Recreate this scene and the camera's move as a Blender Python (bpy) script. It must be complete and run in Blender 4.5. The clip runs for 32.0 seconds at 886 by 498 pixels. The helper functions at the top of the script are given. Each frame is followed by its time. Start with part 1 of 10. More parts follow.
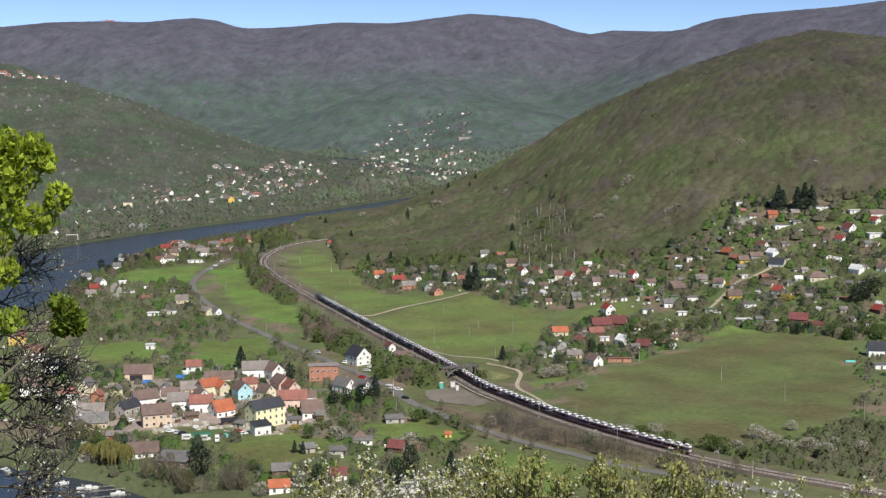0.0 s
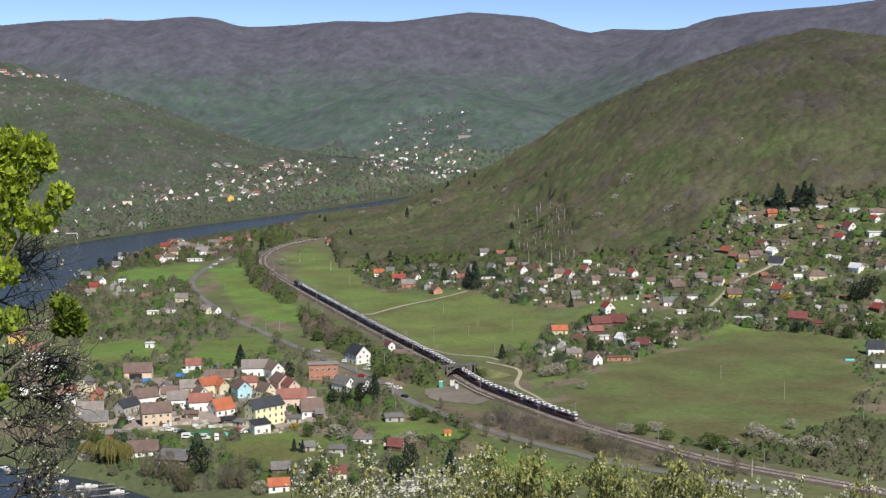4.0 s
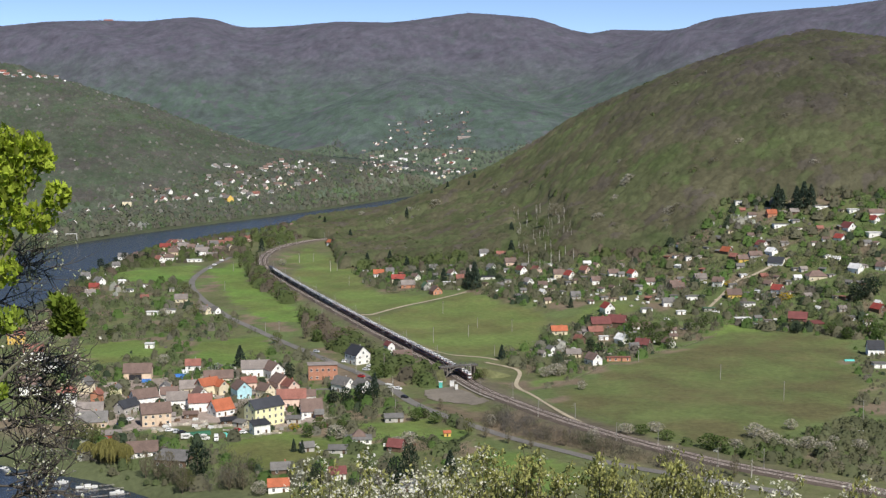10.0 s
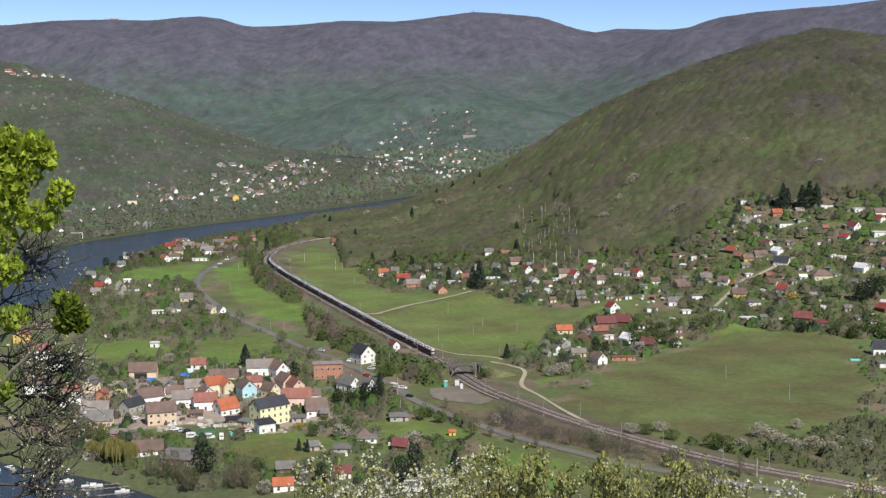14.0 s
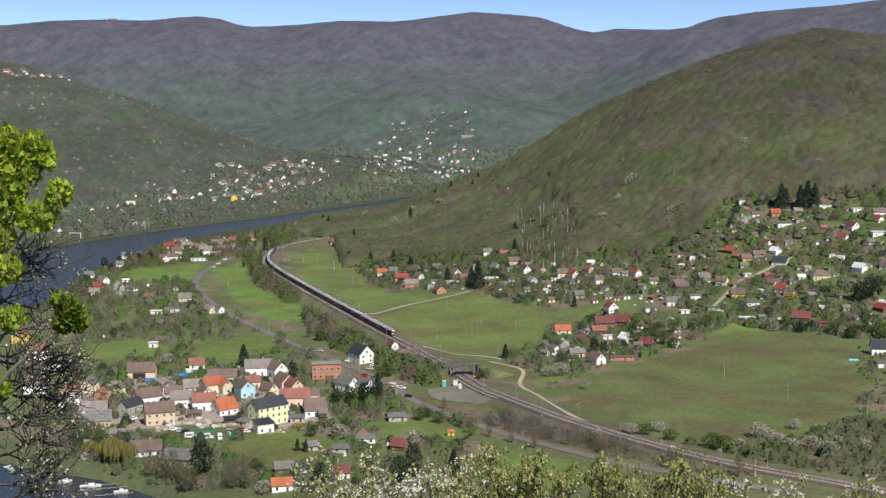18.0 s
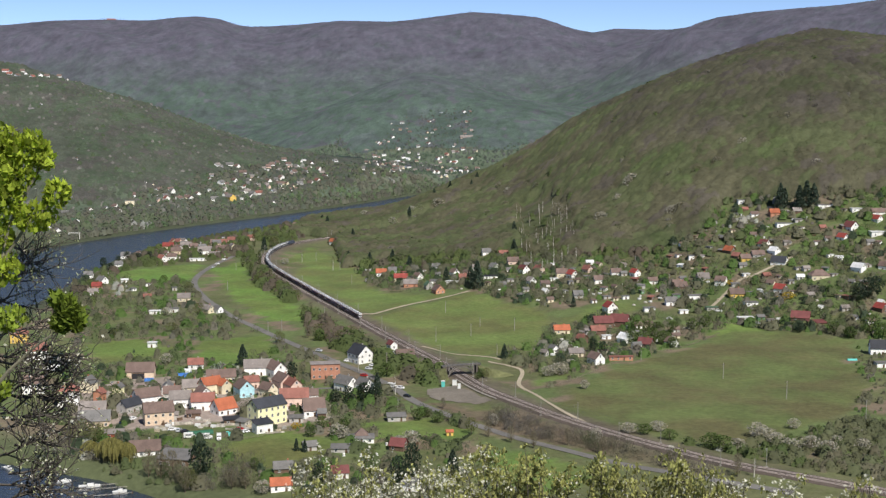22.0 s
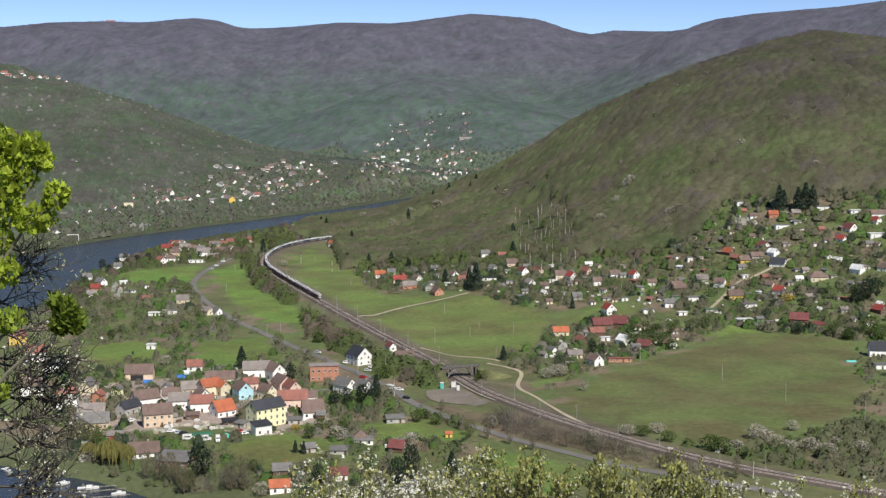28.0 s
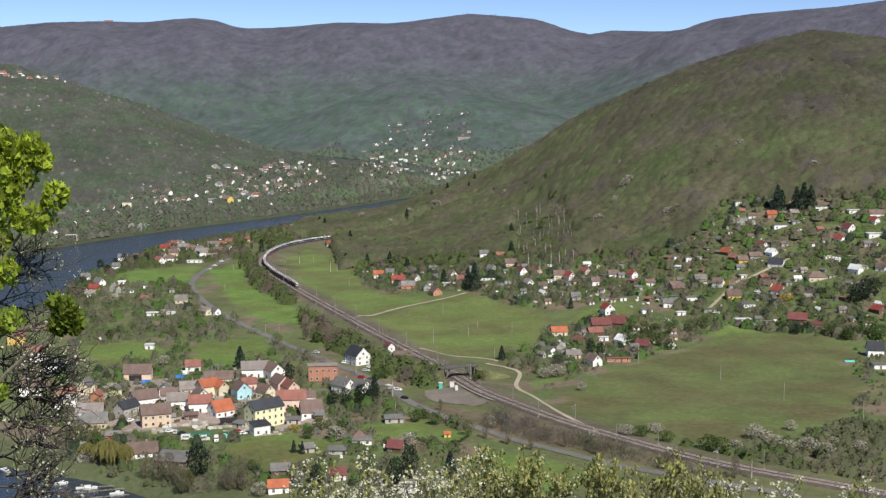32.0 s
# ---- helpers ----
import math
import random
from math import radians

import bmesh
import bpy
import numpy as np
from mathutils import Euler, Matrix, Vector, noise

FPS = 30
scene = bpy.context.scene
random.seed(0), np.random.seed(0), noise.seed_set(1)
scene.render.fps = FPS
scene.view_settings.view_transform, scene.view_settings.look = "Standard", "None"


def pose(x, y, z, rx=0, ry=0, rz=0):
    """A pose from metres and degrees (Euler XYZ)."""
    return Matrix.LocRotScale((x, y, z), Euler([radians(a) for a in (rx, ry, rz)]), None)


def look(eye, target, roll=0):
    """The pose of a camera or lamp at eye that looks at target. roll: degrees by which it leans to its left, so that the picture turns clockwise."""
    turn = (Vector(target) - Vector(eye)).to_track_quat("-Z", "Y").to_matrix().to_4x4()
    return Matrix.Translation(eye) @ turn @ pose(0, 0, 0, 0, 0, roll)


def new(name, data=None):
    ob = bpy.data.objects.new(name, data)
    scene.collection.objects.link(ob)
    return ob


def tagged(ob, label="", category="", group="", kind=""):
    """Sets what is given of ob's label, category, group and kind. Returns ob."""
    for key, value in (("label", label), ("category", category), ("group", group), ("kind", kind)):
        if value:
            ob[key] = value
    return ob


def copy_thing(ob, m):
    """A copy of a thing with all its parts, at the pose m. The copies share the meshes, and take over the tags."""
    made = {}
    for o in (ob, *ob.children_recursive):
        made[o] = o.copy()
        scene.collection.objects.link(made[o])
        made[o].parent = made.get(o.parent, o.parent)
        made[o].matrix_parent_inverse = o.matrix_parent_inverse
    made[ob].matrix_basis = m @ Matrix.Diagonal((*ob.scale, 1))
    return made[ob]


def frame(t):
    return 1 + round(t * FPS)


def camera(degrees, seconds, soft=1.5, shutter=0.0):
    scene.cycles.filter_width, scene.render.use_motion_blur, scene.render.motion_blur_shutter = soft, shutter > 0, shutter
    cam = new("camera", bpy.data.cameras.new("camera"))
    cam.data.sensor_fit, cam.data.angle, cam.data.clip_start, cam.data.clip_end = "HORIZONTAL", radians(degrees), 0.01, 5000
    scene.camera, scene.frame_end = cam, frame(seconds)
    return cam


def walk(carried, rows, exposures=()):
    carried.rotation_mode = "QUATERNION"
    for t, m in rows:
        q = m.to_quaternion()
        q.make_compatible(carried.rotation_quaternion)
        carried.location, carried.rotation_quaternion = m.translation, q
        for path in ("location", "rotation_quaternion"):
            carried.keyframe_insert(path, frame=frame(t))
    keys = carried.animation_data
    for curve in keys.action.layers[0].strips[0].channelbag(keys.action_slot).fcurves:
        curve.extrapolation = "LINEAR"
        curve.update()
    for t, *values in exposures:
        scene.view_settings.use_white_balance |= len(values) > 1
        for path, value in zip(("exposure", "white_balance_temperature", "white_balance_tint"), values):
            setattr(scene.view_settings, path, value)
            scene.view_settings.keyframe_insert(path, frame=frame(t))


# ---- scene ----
# the camera: hand-held on a lookout, long lens, a little unsteady
cam = camera(2 * math.degrees(math.atan(784 / 2300)), 32.0, soft=1.35)
EYE = (0.0, 0.0, 165.0)
walk(cam, [(t, pose(*EYE, 83.526 + tilt, 0, turn)) for t, turn, tilt in (
    (0, 0.0351, 0.0380), (0.5, 0.0315, 0.0625), (1, 0.0421, 0.0485), (1.5, 0.0763, 0.0414), (2, 0.0833, 0.0104),
    (2.5, 0.0387, 0.0414), (3, 0.0315, -0.0378), (3.5, 0.0102, -0.0344), (5.5, 0.0351, 0.0000), (6, 0.0000, 0.0000),
    (6.5, 0.0000, 0.0000), (7, 0.0000, 0.0000), (7.5, 0.0000, 0.0000), (8, 0.0000, 0.0000), (8.5, 0.0034, 0.0380),
    (9, 0.0000, 0.0000), (9.5, 0.0000, 0.0000), (10, 0.0000, 0.0000), (10.5, 0.0661, 0.0000), (11, 0.1146, 0.0000),
    (11.5, 0.1146, -0.0170), (12, 0.1146, -0.0378), (12.5, 0.1495, -0.0763), (13, 0.1945, -0.0763), (13.5, 0.2224, -0.0729),
    (14, 0.2258, -0.0378), (14.5, 0.2360, -0.0555), (16.5, 0.2847, -0.0378), (17, 0.2396, -0.0342), (17.5, 0.1909, 0.0000),
    (18, 0.1599, -0.0378), (18.5, 0.1563, -0.0378), (19, 0.1146, -0.0378), (19.5, 0.0833, -0.0763), (20, 0.1458, -0.0763),
    (20.5, 0.1495, -0.0763), (21, 0.1180, -0.0623), (21.5, 0.1042, -0.0378), (22, 0.1146, -0.0378), (22.5, 0.0833, -0.0763),
    (23, 0.1146, -0.0378), (23.5, 0.1424, -0.0378), (24, 0.1529, 0.0000), (24.5, 0.1214, 0.0380), (25, 0.1076, 0.0414),
    (25.5, 0.0763, 0.0768), (27.5, 0.0421, 0.0380), (28, 0.0695, 0.0380), (28.5, 0.0557, 0.0346), (29, 0.0421, 0.0380),
    (29.5, 0.0387, 0.0000), (30, 0.0387, 0.0000), (30.5, 0.0387, 0.0380), (31, 0.0387, 0.0380), (31.5, 0.0387, 0.0519),
    (32, 0.0000, 0.0380),
)])

# ---- daylight: clear spring noon, sun high behind the viewer's right shoulder ----
SUN_TO = Vector((-0.42, 0.72, -0.95)).normalized()
world = bpy.data.worlds.new("sky")
scene.world = world
world.use_nodes = True
wn = world.node_tree.nodes
sky = wn.new("ShaderNodeTexSky")
sky.sky_type = "NISHITA"
sky.sun_disc = False
sky.sun_elevation = math.asin(-SUN_TO.z)
sky.sun_rotation = math.atan2(-SUN_TO.x, -SUN_TO.y)
sky.altitude = 3000
sky.air_density = 0.5
sky.dust_density = 0.0
sky.ozone_density = 1.05
wn["Background"].inputs["Strength"].default_value = 0.117
world.node_tree.links.new(sky.outputs["Color"], wn["Background"].inputs["Color"])
sun = new("sun", bpy.data.lights.new("sun", "SUN"))
sun.data.energy = 4.4
sun.data.angle = radians(0.55)
sun.data.color = (1.0, 0.95, 0.87)
sun.matrix_world = look((0, 0, 900), Vector((0, 0, 900)) + SUN_TO)
scene.view_settings.exposure = 0.33

# ---- materials ----
def mat(name, color, rough=0.8, vary=0.25, grain=1.5, stain=0.12, bump=0.0, metal=0.0, soft_spread=False, tint="", spread=0.0):
    """A surface with grain and larger stains; tint names a colour attribute that replaces color; spread: brightness from piece to piece."""
    m = bpy.data.materials.new(name)
    m.use_nodes = True
    nodes, links = m.node_tree.nodes, m.node_tree.links
    bsdf = nodes["Principled BSDF"]
    bsdf.inputs["Roughness"].default_value = rough
    bsdf.inputs["Metallic"].default_value = metal
    bsdf.inputs["Specular IOR Level"].default_value = 0.3
    where = nodes.new("ShaderNodeTexCoord").outputs["Object"]
    if tint:
        base = nodes.new("ShaderNodeAttribute")
        base.attribute_name = tint
        base = base.outputs["Color"]
    else:
        base = nodes.new("ShaderNodeRGB")
        base.outputs[0].default_value = (*color, 1)
        base = base.outputs[0]
    for scale, amount in ((grain, vary), (stain, vary)):
        n = nodes.new("ShaderNodeTexNoise")
        n.inputs["Scale"].default_value = scale
        n.inputs["Detail"].default_value = 5
        n.inputs["Roughness"].default_value = 0.65
        links.new(where, n.inputs["Vector"])
        ramp = nodes.new("ShaderNodeMapRange")
        ramp.inputs["From Min"].default_value, ramp.inputs["From Max"].default_value = 0.3, 0.7
        ramp.inputs["To Min"].default_value, ramp.inputs["To Max"].default_value = 1 - amount, 1 + amount
        links.new(n.outputs["Fac"], ramp.inputs["Value"])
        mix = nodes.new("ShaderNodeVectorMath")
        mix.operation = "SCALE"
        links.new(base, mix.inputs[0])
        links.new(ramp.outputs[0], mix.inputs["Scale"])
        base = mix.outputs[0]
        last = n
        if bump and scale == grain:
            b = nodes.new("ShaderNodeBump")
            b.inputs["Strength"].default_value = bump
            b.inputs["Distance"].default_value = 0.3 / scale
            links.new(n.outputs["Fac"], b.inputs["Height"])
            links.new(b.outputs[0], bsdf.inputs["Normal"])
    if spread:
        info = nodes.new("ShaderNodeNewGeometry" if soft_spread else "ShaderNodeObjectInfo")
        ramp = nodes.new("ShaderNodeMapRange")
        ramp.inputs["To Min"].default_value, ramp.inputs["To Max"].default_value = 1 - spread, 1 + spread
        links.new(info.outputs["Random Per Island" if soft_spread else "Random"], ramp.inputs["Value"])
        mix = nodes.new("ShaderNodeVectorMath")
        mix.operation = "SCALE"
        links.new(base, mix.inputs[0])
        links.new(ramp.outputs[0], mix.inputs["Scale"])
        base = mix.outputs[0]
    links.new(base, bsdf.inputs["Base Color"])
    return m


def leaf_mat(name, color=(0.1, 0.12, 0.04), tint="", glow=0.22, spread=0.16, vary=0.1, grain=0.6, stain=0.05):
    """Thin leaves: dull on the lit side, letting some light through."""
    m = mat(name, color, 0.7, vary, grain, stain, tint=tint, spread=spread, soft_spread=True)
    nodes, links = m.node_tree.nodes, m.node_tree.links
    bsdf = nodes["Principled BSDF"]
    thin = nodes.new("ShaderNodeBsdfTranslucent")
    links.new(bsdf.inputs["Base Color"].links[0].from_socket, thin.inputs["Color"])
    mix = nodes.new("ShaderNodeMixShader")
    mix.inputs[0].default_value = glow
    links.new(bsdf.outputs[0], mix.inputs[1])
    links.new(thin.outputs[0], mix.inputs[2])
    links.new(mix.outputs[0], nodes["Material Output"].inputs["Surface"])
    return m


M = {}
M["ground"] = mat("ground", (0.1, 0.12, 0.05), 0.95, 0.22, 0.35, 0.035, 0.5, tint="cover")
M["leaves"] = leaf_mat("leaves", tint="tint", glow=0.5)
M["far_leaves"] = leaf_mat("far_leaves", tint="tint", spread=0.06, glow=0.4, vary=0.23, grain=0.3, stain=0.016)
M["bark"] = mat("bark", (0.12, 0.095, 0.07), 0.9, 0.3, 6, 0.5, 0.4)
M["birch"] = mat("birch", (0.58, 0.55, 0.5), 0.8, 0.35, 3, 0.5, 0.2)
M["ballast"] = mat("ballast", (0.092, 0.074, 0.062), 0.95, 0.4, 2.5, 0.07, 0.8)
M["sleeper"] = mat("sleeper", (0.125, 0.105, 0.09), 0.9, 0.3, 2, 0.3)
# pale for steel: the sun's glint on the rails is put into the colour
M["rail"] = mat("rail", (0.55, 0.47, 0.43), 0.4, 0.2, 2, 0.2)
M["asphalt"] = mat("asphalt", (0.155, 0.148, 0.138), 0.9, 0.18, 1.2, 0.06, 0.3)
M["dirt"] = mat("dirt", (0.36, 0.31, 0.23), 0.95, 0.2, 1.2, 0.08, 0.4)
M["gravel"] = mat("gravel", (0.17, 0.15, 0.125), 0.95, 0.25, 1.5, 0.06, 0.5)
M["concrete"] = mat("concrete", (0.36, 0.34, 0.3), 0.85, 0.2, 1.5, 0.25, 0.2)
M["steel"] = mat("galvanised_steel", (0.33, 0.32, 0.29), 0.55, 0.15, 2, 0.4, 0, 0.3)
M["dark_steel"] = mat("dark_steel", (0.075, 0.072, 0.075), 0.6, 0.3, 2, 0.4)
M["wagon_red"] = mat("wagon_paint", (0.2, 0.108, 0.104), 0.6, 0.3, 1.2, 0.3)
M["black"] = mat("black_rubber", (0.02, 0.02, 0.02), 0.8, 0.2)
M["wood"] = mat("dark_wood", (0.13, 0.085, 0.055), 0.85, 0.3, 3, 0.4)
M["boards"] = mat("pale_boards", (0.42, 0.36, 0.27), 0.85, 0.3, 3, 0.4)
M["brick"] = mat("brick", (0.37, 0.16, 0.1), 0.9, 0.3, 2.0, 0.3, 0.3)
M["metal_white"] = mat("white_paint_metal", (0.72, 0.72, 0.7), 0.45, 0.06)


def glass_mat():
    m = mat("window_glass", (0.03, 0.035, 0.045), 0.08, 0.1)
    m.node_tree.nodes["Principled BSDF"].inputs["Specular IOR Level"].default_value = 0.6
    return m


M["glass"] = glass_mat()
WALLS = {"white": (0.88, 0.865, 0.83), "cream": (0.70, 0.62, 0.45), "yellow": (0.86, 0.82, 0.5), "ochre": (0.68, 0.53, 0.39), "pink": (0.70, 0.52, 0.43), "cyan": (0.42, 0.66, 0.72), "grey": (0.45, 0.43, 0.40), "brown": (0.15, 0.10, 0.07), "orange": (0.5, 0.24, 0.15), "red": (0.40, 0.09, 0.06), "brick": (0.46, 0.225, 0.15), "gold": (0.66, 0.45, 0.12), "green": (0.14, 0.26, 0.14), "blue": (0.06, 0.16, 0.5)}
ROOFS = {"brown": (0.155, 0.108, 0.092), "red": (0.25, 0.052, 0.042), "orange": (0.36, 0.11, 0.055), "slate": (0.04, 0.043, 0.052), "grey": (0.15, 0.145, 0.14), "maroon": (0.16, 0.055, 0.052), "rust": (0.235, 0.1, 0.078), "white": (0.66, 0.66, 0.66), "green": (0.09, 0.15, 0.09), "pale": (0.22, 0.193, 0.178), "black": (0.028, 0.028, 0.032)}
for k, c in WALLS.items():
    M["wall_" + k] = mat("render_" + k, c, 0.9, 0.12, 1.1, 0.3, 0.15, spread=0.1)
for k, c in ROOFS.items():
    M["roof_" + k] = mat("roofing_" + k, c, 0.75, 0.22, 2.2, 0.25, 0.35, spread=0.15)


def water_mat():
    m = mat("river_water", (0.028, 0.038, 0.056), 0.22, 0.15, 0.02, 0.004)
    nodes, links = m.node_tree.nodes, m.node_tree.links
    n = nodes.new("ShaderNodeTexNoise")
    n.inputs["Scale"].default_value = 0.5
    n.inputs["Detail"].default_value = 6
    b = nodes.new("ShaderNodeBump")
    b.inputs["Strength"].default_value = 0.8
    b.inputs["Distance"].default_value = 0.6
    links.new(nodes["Texture Coordinate"].outputs["Object"], n.inputs["Vector"])
    links.new(n.outputs["Fac"], b.inputs["Height"])
    links.new(b.outputs[0], nodes["Principled BSDF"].inputs["Normal"])
    nodes["Principled BSDF"].inputs["Specular IOR Level"].default_value = 0.5
    return m


M["water"] = water_mat()

# ---- the lie of the land (metres; river level is 0, the railway runs at 10) ----
def smooth(a, b, v):
    u = np.clip((np.asarray(v, float) - a) / (b - a), 0, 1)
    return u * u * (3 - 2 * u)


def spline(points, step):
    """An even line through the given plan points."""
    p = np.array(points, float)
    p = np.vstack([2 * p[0] - p[1], p, 2 * p[-1] - p[-2]])
    out = []
    for i in range(1, len(p) - 2):
        a, b, c, d = p[i - 1], p[i], p[i + 1], p[i + 2]
        for u in np.linspace(0, 1, 24, endpoint=False):
            out.append(0.5 * (2 * b + (c - a) * u + (2 * a - 5 * b + 4 * c - d) * u * u + (3 * b - a - 3 * c + d) * u ** 3))
    out = np.array(out + [p[-2]])
    run = np.concatenate([[0], np.cumsum(np.linalg.norm(np.diff(out, axis=0), axis=1))])
    s = np.arange(0, run[-1], step)
    return np.stack([np.interp(s, run, out[:, k]) for k in range(out.shape[1])], 1)


def line_dist(x, y, line):
    """Distance to a line of plan points, and the share of the way along it where it is nearest."""
    x, y = np.asarray(x, float), np.asarray(y, float)
    best, where = np.full(x.shape, 1e9), np.zeros(x.shape)
    for i in range(len(line) - 1):
        (ax, ay), (bx, by) = line[i][:2], line[i + 1][:2]
        dx, dy = bx - ax, by - ay
        u = np.clip(((x - ax) * dx + (y - ay) * dy) / (dx * dx + dy * dy), 0, 1)
        d = np.hypot(x - ax - u * dx, y - ay - u * dy)
        near = d < best
        best, where = np.where(near, d, best), np.where(near, i + u, where)
    return best, where


def waves(x, y, size, seed):
    """Soft uneven relief between -1 and 1."""
    r = np.random.RandomState(seed)
    v = np.zeros(np.shape(x))
    for k in range(7):
        a, ph, f = r.uniform(0, 6.283), r.uniform(0, 6.283, 2), r.uniform(0.6, 1.9) / size * 6.283
        v = v + np.sin(f * (x * math.cos(a) + y * math.sin(a)) + ph[0] + 1.3 * np.sin(f * 0.6 * (y * math.cos(a) - x * math.sin(a)) + ph[1]))
    return v / 4.5


RIVER = [(-40, 350), (-164, 489), (-225, 525), (-304, 580), (-370, 685), (-398, 780), (-398, 900), (-392, 1050), (-400, 1230), (-398, 1380), (-372, 1496), (-291, 1670), (-188, 1855), (-85, 2063), (-2, 2252), (100, 2420), (180, 2540), (205, 2660), (120, 2780), (20, 2820), (-75, 2830)]
TRACK = [(290, 440), (205, 490), (158, 522), (114, 558), (66, 618), (34, 672), (20.5, 700), (-1, 762), (-41, 865), (-70.5, 944), (-101, 1026), (-127, 1098), (-150, 1164), (-168, 1225), (-177, 1282), (-178, 1332), (-173, 1380), (-161, 1424), (-140, 1462), (-105, 1495), (-50, 1525), (40, 1565)]
RIVER_HALF = 57.0
river_line = spline(RIVER, 30.0)
track_line = spline(TRACK, 2.0)

# crests: plan place, height above the valley floor, reach of the slope
HILL_EAST = [(-150, 1440, 1, 190), (-118, 1570, 4, 260), (-58, 1600, 22, 380), (-24, 1610, 34, 480), (11, 1620, 37, 540), (47, 1650, 60, 600), (83, 1650, 79, 650), (126, 1650, 106, 690), (220, 1600, 153, 720), (314, 1550, 188, 780), (380, 1510, 214, 840), (415, 1500, 231, 860), (460, 1500, 222, 870), (511, 1500, 214, 880), (640, 1480, 222, 900), (900, 1500, 250, 950), (1300, 1700, 260, 1000)]
HILL_WEST = [(-1500, 2650, 330, 800), (-1112, 2600, 275, 760), (-852, 2500, 226, 700), (-755, 2420, 203, 660), (-682, 2400, 182, 640), (-557, 2400, 150, 600), (-430, 2450, 97, 560), (-330, 2500, 60, 500), (-253, 2620, 38, 420)]
SPUR = [(-520, 3640, 60, 560), (-330, 3580, 118, 640), (-180, 3520, 182, 740), (-75, 3500, 226, 800), (60, 3480, 196, 760), (200, 3440, 150, 680), (400, 3560, 120, 560)]
RIDGE = [(-2600, 4550, 380, 1300), (-1568, 4600, 405, 1250), (-1368, 4600, 425, 1250), (-1188, 4600, 429, 1250), (-1020, 4600, 425, 1250), (-868, 4600, 441, 1250), (-788, 4590, 432, 1250), (-708, 4600, 402, 1250), (-528, 4600, 409, 1250), (-368, 4600, 425, 1250), (-168, 4600, 421, 1250), (-48, 4600, 437, 1250), (92, 4600, 455, 1250), (312, 4600, 439, 1250), (400, 4620, 410, 1200), (470, 4640, 372, 1150), (620, 4780, 408, 1000), (760, 4800, 404, 1000), (900, 4800, 380, 1000)]
RIDGE_EAST = [(716, 4760, 343, 1000), (822, 4600, 364, 1050), (901, 4450, 383, 1150), (964, 4300, 408, 1250), (1012, 4150, 427, 1300), (1071, 4000, 422, 1300), (1198, 3850, 425, 1300), (1278, 3750, 434, 1300), (1698, 3500, 460, 1300), (2842, 3600, 462, 1300)]


def crest_rise(x, y, crest):
    """Height of the slope below a crest line, and the share of its reach; crest height and reach fade from point to point."""
    x, y = np.asarray(x, float), np.asarray(y, float)
    c = np.array(crest, float)
    k = np.linspace(0, len(c) - 1, 4 * (len(c) - 1) + 1)
    c4 = [np.interp(k, np.arange(len(c)), c[:, j]) for j in range(4)]
    total, top, reach = np.zeros(x.shape), np.zeros(x.shape), np.zeros(x.shape)
    for px, py, t, r in zip(*c4):
        w = ((x - px) ** 2 + (y - py) ** 2 + 500.0) ** -3
        total, top, reach = total + w, top + w * t, reach + w * r
    d, _ = line_dist(x, y, crest)
    u = np.clip(d / (reach / total), 0, 1)
    return top / total * 0.5 * (1 + np.cos(math.pi * u)), u


def height(x, y):
    x, y = np.asarray(x, float), np.asarray(y, float)
    rise = np.zeros(x.shape)
    for crest, rough, size in ((HILL_EAST, 0.035, 170), (HILL_WEST, 0.05, 220), (SPUR, 0.07, 330), (RIDGE, 0.13, 520), (RIDGE_EAST, 0.12, 420)):
        h, u = crest_rise(x, y, crest)
        h = h + rough * h * waves(x, y, size, 3) * smooth(0.03, 0.3, u)
        if crest is HILL_EAST:
            # its west end falls quickly to the river on the far side
            h = h * (1 - smooth(1640, 1830, y) * (1 - smooth(150, 420, x))) * smooth(-190, 25, x)
        # slopes run into one another in soft hollows
        k = 0.01 + (70.0 if crest in (RIDGE, RIDGE_EAST, SPUR) else 6.0) * np.clip(np.minimum(h, rise) / 90.0, 0, 1)
        m = np.clip(0.5 + 0.5 * (h - rise) / k, 0, 1)
        rise = rise * (1 - m) + h * m + k * m * (1 - m)
    # the lookout's own slope, under and behind the viewer
    own = 155.8 * (1 - np.clip((y - 4 + 0.00045 * x * x) / 440.0, 0, 1)) ** 2
    z = 7.5 + rise + own + 0.5 * waves(x, y, 120, 8) * smooth(250, 420, y)
    # the river's bed
    d, _ = line_dist(x, y, river_line)
    z = z * smooth(RIVER_HALF + 4, RIVER_HALF + 60, d) + (1 - smooth(RIVER_HALF + 4, RIVER_HALF + 60, d)) * np.minimum(z, 4.0)
    z = np.where(d < RIVER_HALF + 9, -3.0 + (np.minimum(z, 4.0) + 3.0) * smooth(RIVER_HALF - 6, RIVER_HALF + 9, d), z)
    # the railway's level bed
    d, _ = line_dist(x, y, TRACK_ROUGH)
    return 9.3 + (z - 9.3) * smooth(7, 22, d)


TRACK_ROUGH = track_line[::10]

